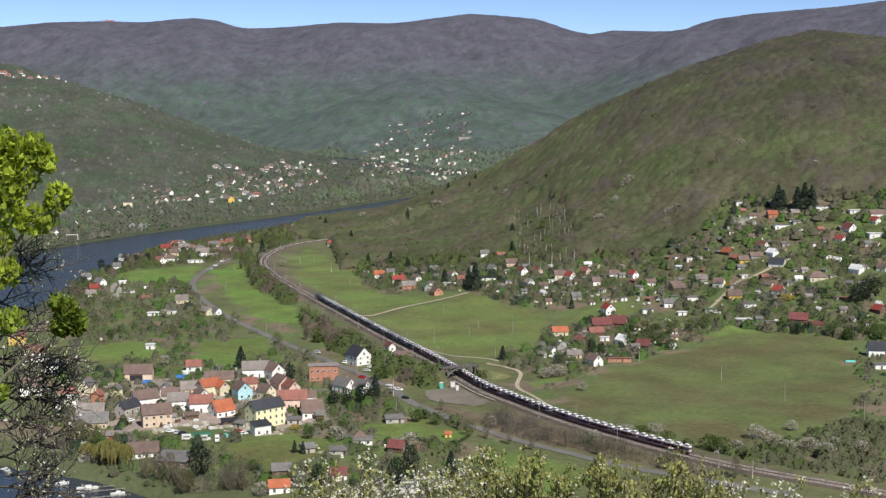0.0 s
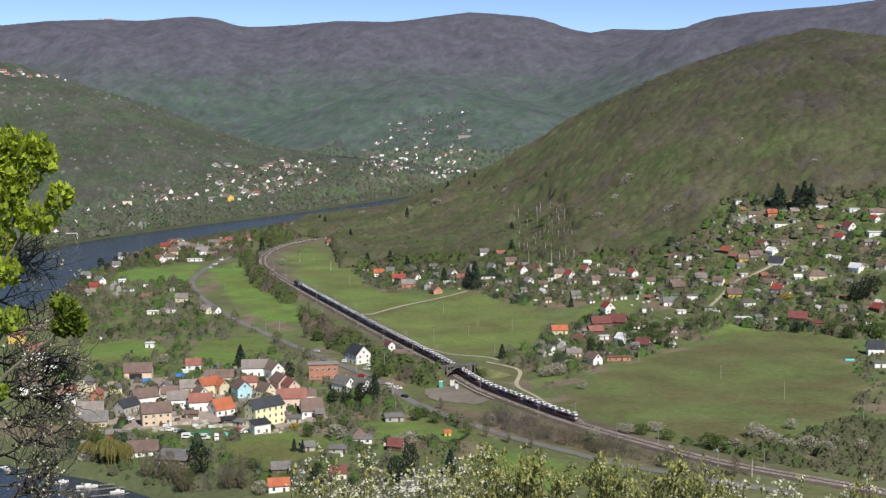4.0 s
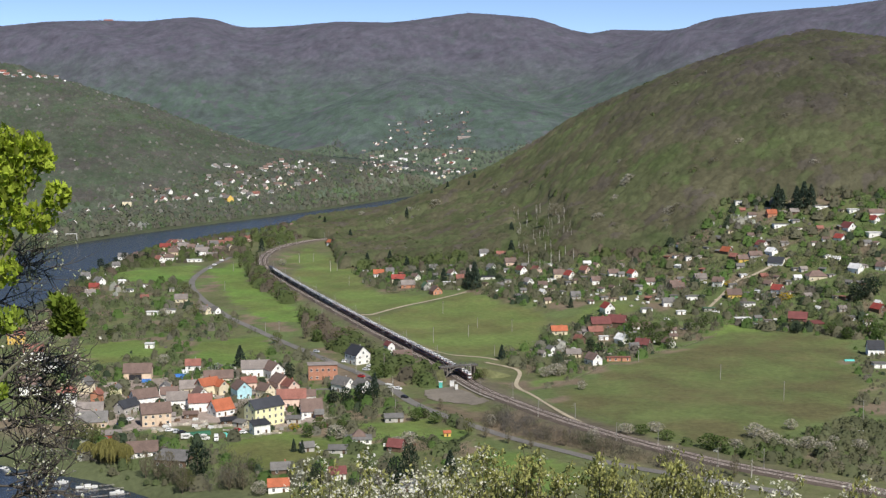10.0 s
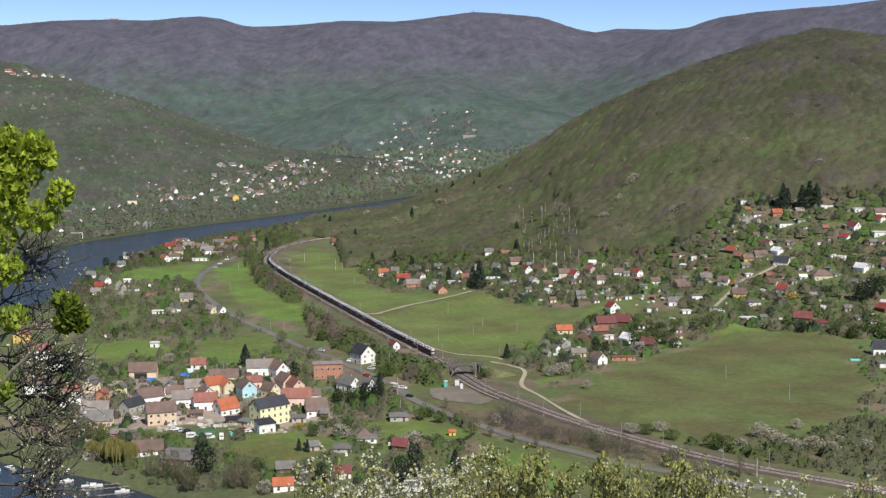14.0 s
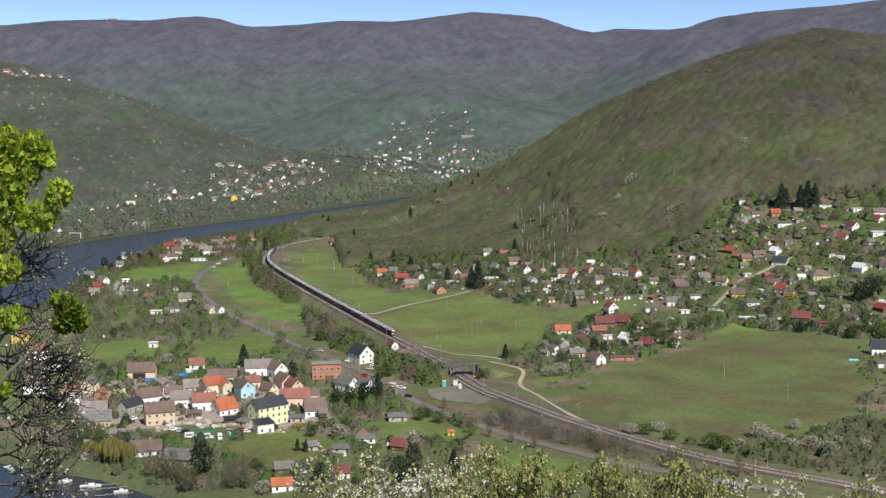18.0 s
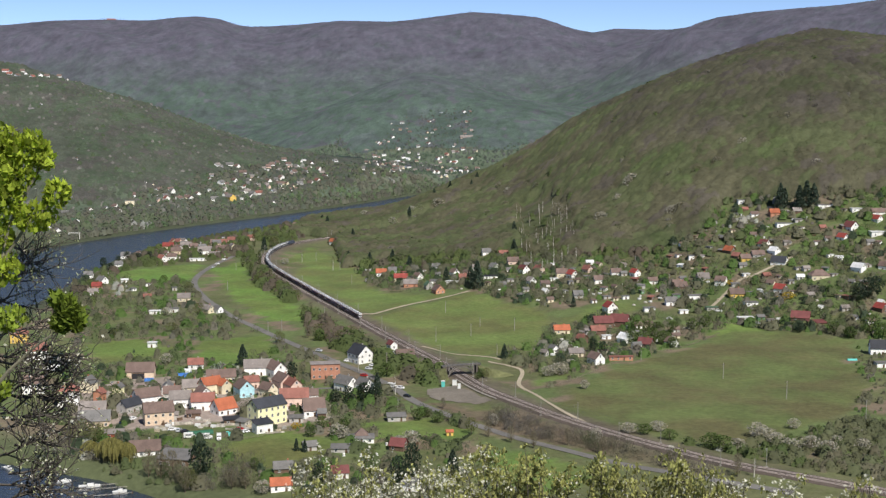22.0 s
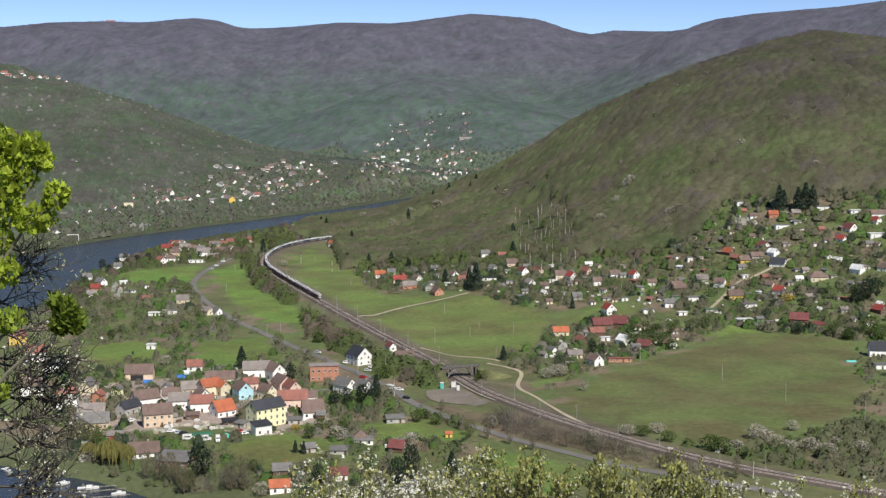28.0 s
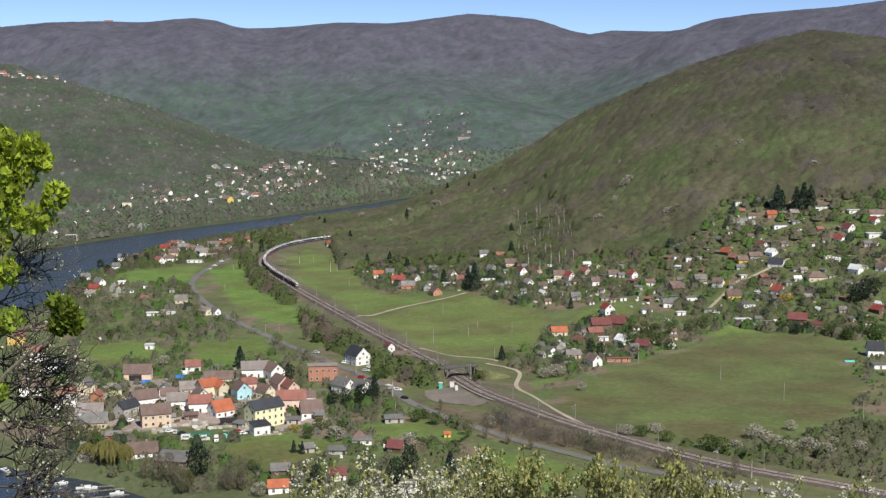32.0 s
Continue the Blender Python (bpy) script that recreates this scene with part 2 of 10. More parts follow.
# ---- mesh tools ----
def mesh_arrays(name, verts, quads, material, tint=None, tris=False):
    """A mesh from arrays of corners and of faces with four (or three) corners each."""
    n = 3 if tris else 4
    verts, quads = np.asarray(verts, np.float32), np.asarray(quads, np.int32)
    me = bpy.data.meshes.new(name)
    me.vertices.add(len(verts))
    me.vertices.foreach_set("co", verts.ravel())
    me.loops.add(quads.size)
    me.loops.foreach_set("vertex_index", quads.ravel())
    me.polygons.add(len(quads))
    me.polygons.foreach_set("loop_start", np.arange(0, quads.size, n, dtype=np.int32))
    me.polygons.foreach_set("loop_total", np.full(len(quads), n, np.int32))
    if tint is not None:
        at = me.color_attributes.new("tint" if tint.shape[1] == 3 else "cover", "FLOAT_COLOR", "POINT")
        at.data.foreach_set("color", np.concatenate([tint[:, :3], np.ones((len(tint), 1))], 1).astype(np.float32).ravel())
    me.update(calc_edges=True)
    if isinstance(material, (list, tuple)):
        for m in material:
            me.materials.append(m)
    else:
        me.materials.append(material)
    return me


SUNNY_SIDE = np.array([0.2, -1.0, 0.25])


def foliage_normals(me, lean):
    """Leaf masses scatter light evenly: single leaves face the sunny south, closed crowns shade as if they leaned upwards."""
    n = len(me.polygons)
    normal = np.zeros(n * 3, np.float32)
    me.polygons.foreach_get("normal", normal)
    sides = len(me.loops) // n
    loops = np.zeros(len(me.loops), np.int32)
    me.loops.foreach_get("vertex_index", loops)
    loops = loops.reshape(n, sides)
    # single leaves only: closed crowns keep their outside
    single = (np.bincount(loops.ravel(), minlength=len(me.vertices))[loops] == 1).all(1)
    away = single & (normal.reshape(-1, 3) @ SUNNY_SIDE < 0)
    loops[away] = loops[away][:, ::-1]
    me.loops.foreach_set("vertex_index", np.ascontiguousarray(loops).ravel())
    me.update(calc_edges=True)
    vn = np.zeros(len(me.vertices) * 3, np.float32)
    me.vertices.foreach_get("normal", vn)
    share = np.full((len(me.vertices), 1), lean)
    share[loops[single].ravel()] = 0.0
    vn = vn.reshape(-1, 3) * (1 - share) + np.array([0.12, -0.2, 0.85]) * share
    vn /= np.linalg.norm(vn, axis=1)[:, None]
    me.polygons.foreach_set("use_smooth", np.ones(n, bool))
    me.normals_split_custom_set_from_vertices(vn)


def part(name, bm, material, parent, label=""):
    me = bpy.data.meshes.new(name)
    bm.to_mesh(me)
    bm.free()
    me.materials.append(material)
    ob = new(name, me)
    ob.parent = parent
    if label:
        ob["label"] = label
    return ob


def shared(name, me, parent, m=None):
    """One more object on a mesh that is already there."""
    ob = new(name, me)
    ob.parent = parent
    if m is not None:
        ob.matrix_basis = m
    return ob


def box(bm, x0, x1, y0, y1, z0, z1, m=None):
    v = [bm.verts.new((x, y, z)) for z in (z0, z1) for y in (y0, y1) for x in (x0, x1)]
    for q in ((0, 2, 3, 1), (4, 5, 7, 6), (0, 1, 5, 4), (2, 6, 7, 3), (0, 4, 6, 2), (1, 3, 7, 5)):
        bm.faces.new([v[i] for i in q])
    if m is not None:
        for w in v:
            w.co = m @ w.co
    return v


def boxes(*sizes):
    bm = bmesh.new()
    for s in sizes:
        box(bm, *s)
    return bm


def mesh_of(name, bm, material):
    me = bpy.data.meshes.new(name)
    bm.to_mesh(me)
    bm.free()
    me.materials.append(material)
    return me


def tube(bm, a, b, ra, rb, n=6):
    a, b = Vector(a), Vector(b)
    q = (b - a).to_track_quat("Z", "Y")
    rings = []
    for c, r in ((a, ra), (b, rb)):
        rings.append([bm.verts.new(c + q @ Vector((r * math.cos(k * 6.2832 / n), r * math.sin(k * 6.2832 / n), 0))) for k in range(n)])
    for k in range(n):
        bm.faces.new((rings[0][k], rings[0][(k + 1) % n], rings[1][(k + 1) % n], rings[1][k]))
    bm.faces.new(rings[1])
    bm.faces.new(rings[0][::-1])


def zat(x, y):
    return float(height(np.array([float(x)]), np.array([float(y)]))[0])


def ribbon(name, line, half, lift, material, level=None, thick=0.0):
    """A strip of road or track that lies on the land along a line of plan points."""
    line = np.asarray(line, float)[:, :2]
    t = np.gradient(line, axis=0)
    t /= np.linalg.norm(t, axis=1)[:, None]
    side = np.stack([t[:, 1], -t[:, 0]], 1)
    cols = []
    offs = [-half, -half * 0.33, half * 0.33, half]
    for o in offs:
        p = line + side * o
        z = height(p[:, 0], p[:, 1]) + lift if level is None else np.full(len(p), level)
        cols.append(np.column_stack([p, z]))
    if thick:
        for k, o in ((0, -half - thick * 1.5), (len(offs) - 1, half + thick * 1.5)):
            p = line + side * o
            c = np.column_stack([p, cols[k][:, 2] - thick])
            cols = [c] + cols if o < 0 else cols + [c]
            offs = offs
            if o < 0:
                offs = [0] + offs
    n, k = len(line), len(cols)
    verts = np.stack(cols, 1).reshape(-1, 3)
    i = np.arange(n - 1)[:, None] * k + np.arange(k - 1)[None, :]
    quads = np.stack([i, i + 1, i + 1 + k, i + k], -1).reshape(-1, 4)
    return new(name, mesh_arrays(name, verts, quads[:, ::-1], material))


def inside(x, y, poly):
    hit = np.zeros(np.shape(x), bool)
    n = len(poly)
    for i in range(n):
        (ax, ay), (bx, by) = poly[i], poly[(i + 1) % n]
        if ay != by:
            hit ^= ((ay > y) != (by > y)) & (x < (bx - ax) * (y - ay) / (by - ay) + ax)
    return hit

# ---- the ground: one sheet from under the lookout to the far ridge ----
MEADOWS = []


def meadow(color, *corners):
    MEADOWS.append((color, corners))


# lower edge of the hill woods
WOOD_EDGE = [(-184, 1483), (-159, 1521), (-134, 1463), (-117, 1390), (-96, 1216), (-56, 1229), (-13, 1215), (29, 1189), (106, 1125), (165, 1089), (202, 1083), (247, 1120), (293, 1092), (363, 1063), (464, 1050)]
meadow((0.29, 0.26, 0.215), (-198, 648), (-213, 702), (-181, 727), (-148, 735), (-99, 734), (-76, 703), (-56, 637), (-66, 624), (-93, 611), (-113, 630), (-148, 610))
meadow((0.112, 0.111, 0.062), (-29, 687), (5, 664), (33, 641), (58, 608), (95, 566), (130, 525), (109, 534), (79, 558), (56, 579), (31, 603), (5, 642))
meadow((0.09, 0.116, 0.038), (58, 654), (79, 599), (118, 579), (159, 600), (202, 643), (231, 701), (247, 780), (269, 839), (235, 864), (196, 881), (158, 822), (107, 766), (70, 701))
meadow((0.105, 0.145, 0.04), (-59, 932), (-19, 989), (21, 1030), (52, 969), (76, 950), (63, 832), (23, 793), (-14, 823))
meadow((0.105, 0.15, 0.04), (-135, 1145), (-133, 1271), (-94, 1250), (-57, 1051), (3, 1022), (-60, 950), (-88, 1010))
meadow((0.105, 0.15, 0.04), (-161, 1275), (-145, 1390), (-103, 1279), (-120, 1222))
meadow((0.10, 0.17, 0.035), (-221, 1214), (-198, 1283), (-170, 1127), (-107, 969), (-101, 917), (-126, 923), (-169, 1026))
meadow((0.10, 0.18, 0.035), (-307, 1190), (-263, 1239), (-237, 1245), (-226, 1140), (-261, 1113))
meadow((0.10, 0.16, 0.035), (-165, 835), (-123, 868), (-105, 806), (-133, 764), (-156, 788))
meadow((0.10, 0.15, 0.035), (-235, 826), (-205, 856), (-170, 811), (-205, 767))
meadow((0.10, 0.14, 0.035), (-102, 589), (-77, 614), (-46, 583), (-64, 546), (-94, 557))
meadow((0.095, 0.16, 0.035), (13, 570), (35, 573), (67, 534), (49, 509), (20, 515))
meadow((0.10, 0.158, 0.036), (-40, 626), (-10, 638), (8, 606), (0, 588), (-10, 600), (-33, 596))
meadow((0.10, 0.15, 0.04), (44, 697), (73, 734), (67, 754), (52, 729))
meadow((0.10, 0.14, 0.04), (144, 945), (78, 905), (123, 978))
meadow((0.095, 0.15, 0.035), (-7, 620), (14, 614), (9, 583), (-14, 599))
meadow((0.11, 0.16, 0.04), (172, 856), (200, 880), (226, 860), (201, 901))
meadow((0.085, 0.15, 0.06), (-525, 3118), (-466, 3129), (-456, 3105), (-515, 3098))

# open ground between the woods: hillside villages, a birch slope
CLEARINGS = [[(-392, 2102), (-363, 2179), (-304, 2233), (-270, 2358), (-219, 2355), (-190, 2376), (-193, 2175), (-275, 2012), (-363, 1967)], [(-147, 2347), (-187, 2997), (-140, 3110), (-129, 3178), (-20, 3221), (64, 3234), (81, 3064), (83, 2892), (-26, 2445)], [(-838, 2420), (-794, 2478), (-1131, 4011), (-698, 2474), (-733, 2347), (-815, 2350)], [(69, 1307), (81, 1426), (107, 1390), (124, 1289), (119, 1165), (107, 1130), (74, 1165)]]


def cover(x, y, z):
    """Land cover: rough grass, garden soil, woodland litter, mown meadows."""
    a, b = waves(x, y, 60, 21), waves(x, y, 17, 22)
    mix = smooth(-0.5, 0.6, a + 0.7 * b)[..., None]
    c = np.array([0.10, 0.115, 0.045]) * mix + np.array([0.11, 0.114, 0.054]) * (1 - mix)
    # with distance the ground goes bluer, haze mixed into its cover colour
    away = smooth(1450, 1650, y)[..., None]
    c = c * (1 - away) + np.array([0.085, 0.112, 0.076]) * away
    # garden plots: lawn, dug soil, rough grass
    ga, gb = np.floor((x * 0.9 + y * 0.44) / 15.0).astype(int), np.floor((y * 0.9 - x * 0.44) / 21.0).astype(int)
    plot = np.random.RandomState(9).rand(97, 89)[ga % 97, gb % 89]
    lived = (smooth(530, 580, y) * (1 - smooth(1300, 1400, y)))[..., None]
    lawn, soil = (plot < 0.4)[..., None], (plot > 0.82)[..., None]
    c = np.where(lawn, c * (1 - lived) + np.array([0.1, 0.132, 0.047]) * lived, np.where(soil, c * (1 - lived) + np.array([0.165, 0.13, 0.09]) * lived, c))
    wood = woodland(x, y)[..., None]
    c = c * (1 - wood) + np.array([0.115, 0.10, 0.055]) * wood
    # bare beech woods stand on the far ridges, scrub on the west hill; haze tints both
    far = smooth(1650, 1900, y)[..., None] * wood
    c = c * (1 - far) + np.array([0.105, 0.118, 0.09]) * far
    # purple-blue haze put into the cover of the high far slopes
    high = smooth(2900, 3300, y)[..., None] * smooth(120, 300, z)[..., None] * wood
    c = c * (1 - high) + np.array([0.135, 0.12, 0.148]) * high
    wx, wy = x + 3 * waves(x, y, 40, 31), y + 4 * waves(x, y, 33, 32)
    for col, poly in MEADOWS:
        k = inside(wx, wy, poly)[..., None]
        m = smooth(-0.9, 0.9, waves(x, y, 90, 41) + 0.5 * waves(x, y, 28, 42))[..., None]
        g = np.array(col) * (0.9 + 0.25 * m) + np.array([0.023, -0.006, 0.008]) * (1 - m)
        c = np.where(k, g, c)
    d, _ = line_dist(x, y, river_line)
    k = (1 - smooth(RIVER_HALF + 14, RIVER_HALF + 40, d))[..., None]
    c = c * (1 - k) + (np.array([0.055, 0.066, 0.038]) + np.array([0.035, 0.04, 0.012]) * (1 - smooth(700, 1000, np.asarray(y)))[..., None]) * k
    d, _ = line_dist(x, y, TRACK_ROUGH)
    k = (1 - smooth(8, 15, d))[..., None] * smooth(500, 600, np.asarray(y))[..., None]
    return c * (1 - 0.8 * k) + np.array([0.12, 0.1, 0.075]) * 0.8 * k


def woodland(x, y):
    """1 where the slopes are wooded."""
    edge = np.array(WOOD_EDGE)
    line = np.interp(x, edge[:, 0], edge[:, 1]) + 7 * waves(x, y, 70, 51)
    w = smooth(-3, 3, y - line) * (1 - smooth(1800, 1840, y)) * (x > -185) * smooth(14, 20, line_dist(x, y, TRACK_ROUGH)[0])
    w = w * (line_dist(x, y, river_line)[0] > RIVER_HALF + 10)
    west, _ = crest_rise(x, y, HILL_WEST)
    w = np.maximum(w, smooth(14, 30, west + 14 * waves(x, y, 170, 52)))
    far = np.maximum(crest_rise(x, y, SPUR)[0], np.maximum(crest_rise(x, y, RIDGE)[0], crest_rise(x, y, RIDGE_EAST)[0]))
    w = np.maximum(w, smooth(40, 75, far + 22 * waves(x, y, 260, 53)))
    return w


def open_slope(x, y):
    """1 where only low scrub grows on the slopes."""
    w = np.zeros(np.shape(x))
    for poly in CLEARINGS:
        w = np.maximum(w, inside(x + 7 * waves(x, y, 50, 54), y + 14 * waves(x, y, 60, 55), poly))
    return w


def uneven(stops):
    """Grid lines: (from, to, spacing at the start, at the end) stretches."""
    out = []
    for a, b, s0, s1 in stops:
        v = a
        while v < b:
            out.append(v)
            v += s0 + (s1 - s0) * (v - a) / (b - a)
    return np.array(out + [stops[-1][1]])


gx = uneven([(-3200, -900, 90, 16), (-900, -320, 16, 7), (-320, 380, 6, 6), (380, 900, 7, 18), (900, 3200, 16, 90)])
gy = uneven([(-700, -60, 60, 10), (-60, 60, 5, 5), (60, 380, 6, 16), (380, 1150, 5.5, 6), (1150, 2000, 6, 12), (2000, 3700, 12, 13), (3700, 4950, 16, 34)])
X, Y = np.meshgrid(gx, gy)
Z = height(X, Y)
i = np.arange(len(gy) - 1)[:, None] * len(gx) + np.arange(len(gx) - 1)[None, :]
quads = np.stack([i, i + 1, i + 1 + len(gx), i + len(gx)], -1).reshape(-1, 4)
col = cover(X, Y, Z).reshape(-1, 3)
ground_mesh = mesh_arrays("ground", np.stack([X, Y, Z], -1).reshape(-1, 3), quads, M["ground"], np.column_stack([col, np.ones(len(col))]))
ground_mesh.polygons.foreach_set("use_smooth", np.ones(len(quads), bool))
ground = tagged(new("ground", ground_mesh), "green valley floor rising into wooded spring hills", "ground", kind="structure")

water = ribbon("water", river_line, RIVER_HALF + 6, 0, M["water"], level=0.0)
tagged(water, "broad blue river winding through the valley", "water", kind="structure")

def beside(line, off):
    """The line moved sideways; plus is to its right."""
    t = np.gradient(np.asarray(line, float)[:, :2], axis=0)
    t /= np.linalg.norm(t, axis=1)[:, None]
    return np.asarray(line)[:, :2] + np.stack([t[:, 1], -t[:, 0]], 1) * off


# ---- railway: two tracks on ballast ----
bed = ribbon("railway_bed", beside(track_line, -2.2), 4.7, 0, M["ballast"], level=9.75, thick=0.7)
tagged(bed, "brown stone ballast bed of a double-track railway", "railway", kind="structure")


TRAIN_LINE = beside(track_line, 0.0)
NEAR_LINE = beside(track_line, -4.4)
for line in (TRAIN_LINE, NEAR_LINE):
    for off in (-0.75, 0.75):
        r = ribbon("rail", beside(line, off), 0.05, 0, M["rail"], level=10.0, thick=0.07)
        tagged(r, "long steel rail worn bright, sun glint in its pale colour", "rail", "rails of the two tracks", "structure")
    t = np.gradient(line, axis=0)
    t /= np.linalg.norm(t, axis=1)[:, None]
    sv, sq = [], []
    corners = np.array([(-1.3, -0.13), (1.3, -0.13), (1.3, 0.13), (-1.3, 0.13)])
    run = np.arange(0, len(line) - 1, 0.5)
    px, py = np.interp(run, np.arange(len(line)), line[:, 0]), np.interp(run, np.arange(len(line)), line[:, 1])
    tx, ty = np.interp(run, np.arange(len(line)), t[:, 0]), np.interp(run, np.arange(len(line)), t[:, 1])
    top = np.stack([np.stack([px + tx * b + ty * a, py + ty * b - tx * a, np.full(len(px), 9.84)], -1) for a, b in corners], 1)
    low = top.copy()
    low[..., 2] -= 0.12
    sv = np.concatenate([top, low], 1).reshape(-1, 3)
    k = np.arange(len(px))[:, None, None] * 8
    faces = np.array([(3, 2, 1, 0), (0, 1, 5, 4), (1, 2, 6, 5), (2, 3, 7, 6), (3, 0, 4, 7)])[None]
    s = new("sleepers", mesh_arrays("sleepers", sv, (k + faces).reshape(-1, 4), M["sleeper"]))
    tagged(s, "rows of weathered sleepers under the rails", "sleepers", kind="stuff")

ROADS = []


def lane(name, half, material, label, category, *points):
    line = spline(points, 4.0)
    ROADS.append(line[::3])
    tagged(ribbon(name, line, half, 0.22, M[material]), label, category, kind="structure")


lane("road", 2.7, "asphalt", "grey asphalt country road through the valley", "road", (140, 510), (108, 532), (78, 552), (55, 574), (31, 598), (5, 635), (-16, 670), (-29, 705), (-47, 741), (-72, 784), (-106, 845), (-137, 903), (-168, 968), (-196, 1040), (-216, 1107), (-224, 1167), (-223, 1237), (-216, 1318))
lane("path", 1.5, "dirt", "pale dirt track crossing the meadow", "path", (-63, 939), (-36, 979), (-11, 1004), (21, 1033))
lane("path", 1.3, "dirt", "pale dirt track beside the railway", "path", (-15, 816), (2, 800), (27, 790), (35, 781))
lane("path", 1.2, "dirt", "pale dirt track winding along the field", "path", (26, 776), (39, 764), (45, 749), (41, 710), (49, 683), (58, 646), (68, 619), (77, 598))
lane("lane", 1.8, "asphalt", "narrow village lane", "road", (-29, 702), (-45, 702), (-70, 703), (-81, 688), (-107, 700))
lane("lane", 1.4, "dirt", "narrow garden lane up the slope", "road", (195, 943), (223, 983), (237, 988), (270, 1002))
yard = bmesh.new()
yard.faces.new([yard.verts.new((a, b, zat(a, b) + 0.25)) for a, b in ((-10, 700), (-7, 702), (-4, 703), (-3, 703), (1, 705), (3, 704), (5, 705), (7, 702), (8, 697), (10, 695), (14, 688), (16, 684), (17, 680), (17, 680), (19, 675), (22, 674), (22, 672), (24, 668), (24, 666), (23, 667), (21, 665), (17, 664), (15, 664), (13, 667), (10, 668), (7, 668), (5, 670), (1, 672), (-1, 672), (-3, 673), (-7, 678), (-9, 682), (-8, 685), (-10, 686), (-10, 694), (-10, 697))])
tagged(new("yard", mesh_of("yard", yard, M["gravel"])), "grey gravel yard beside the tracks", "yard", kind="structure")


# ---- trees ----
def crown_cards(r, n, size, shape, flat=0.6):
    """Leaf sprays spread through a crown of unit height and width; shape gives the width at each height."""
    c = []
    while len(c) < n:
        p = r.uniform(-1, 1, 3)
        h = 0.5 + 0.5 * p[2]
        w = shape(h)
        q = math.hypot(p[0], p[1])
        if q < 1 and q > 0.35 * r.rand():
            c.append((p[0] * w * 0.5, p[1] * w * 0.5, h))
    c = np.array(c)
    a, b = r.normal(size=(n, 3)), r.normal(size=(n, 3))
    a[:, 2] *= flat
    b[:, 2] *= min(1.0, flat * 1.6)
    a /= np.linalg.norm(a, axis=1)[:, None]
    b -= a * (a * b).sum(1)[:, None]
    b /= np.linalg.norm(b, axis=1)[:, None]
    s = size * r.uniform(0.6, 1.3, (n, 1))
    return np.stack([c - a * s - b * s * 0.55, c + a * s * 0.9 - b * s * 0.7, c + a * s + b * s * 0.6, c - a * s * 0.8 + b * s * 0.75], 1)


def round_crown(h):
    return 0.25 + 0.95 * math.sin(math.pi * min(1, max(0.04, h * 0.93 + 0.03))) ** 0.7


def cone_crown(h):
    return 0.98 * (1.01 - h) ** 0.72 + 0.04


def tall_crown(h):
    return 0.25 + 0.6 * math.sin(math.pi * max(0.04, min(0.97, h))) ** 0.6


def lumpy_dome(r, sides, rings, width, base, top=1.0):
    """An uneven closed crown: rings of jittered corners up to a blunt tip."""
    v, q = [], []
    for k in range(rings):
        u = math.sin(0.5 * math.pi * k / rings) if rings > 2 else (0.0, 0.72)[k]
        rad = width * 0.5 * math.sqrt(max(0.05, 1 - u * u * 0.92))
        for s in range(sides):
            a = 6.2832 * (s + 0.5 * (k % 2) + r.uniform(-0.22, 0.22)) / sides
            j = r.uniform(0.8, 1.2)
            v.append((rad * j * math.cos(a), rad * j * math.sin(a), base + (top - base) * (u + r.uniform(-0.06, 0.06))))
    v.append((r.uniform(-0.1, 0.1) * width, r.uniform(-0.1, 0.1) * width, top))
    tip = len(v) - 1
    for k in range(rings):
        for s in range(sides):
            i, j = k * sides + s, k * sides + (s + 1) % sides
            if k == rings - 1:
                q.append((i, j, tip))
            else:
                q += [(i, j, i + sides), (j, j + sides, i + sides)]
    return np.array(v), np.array(q)


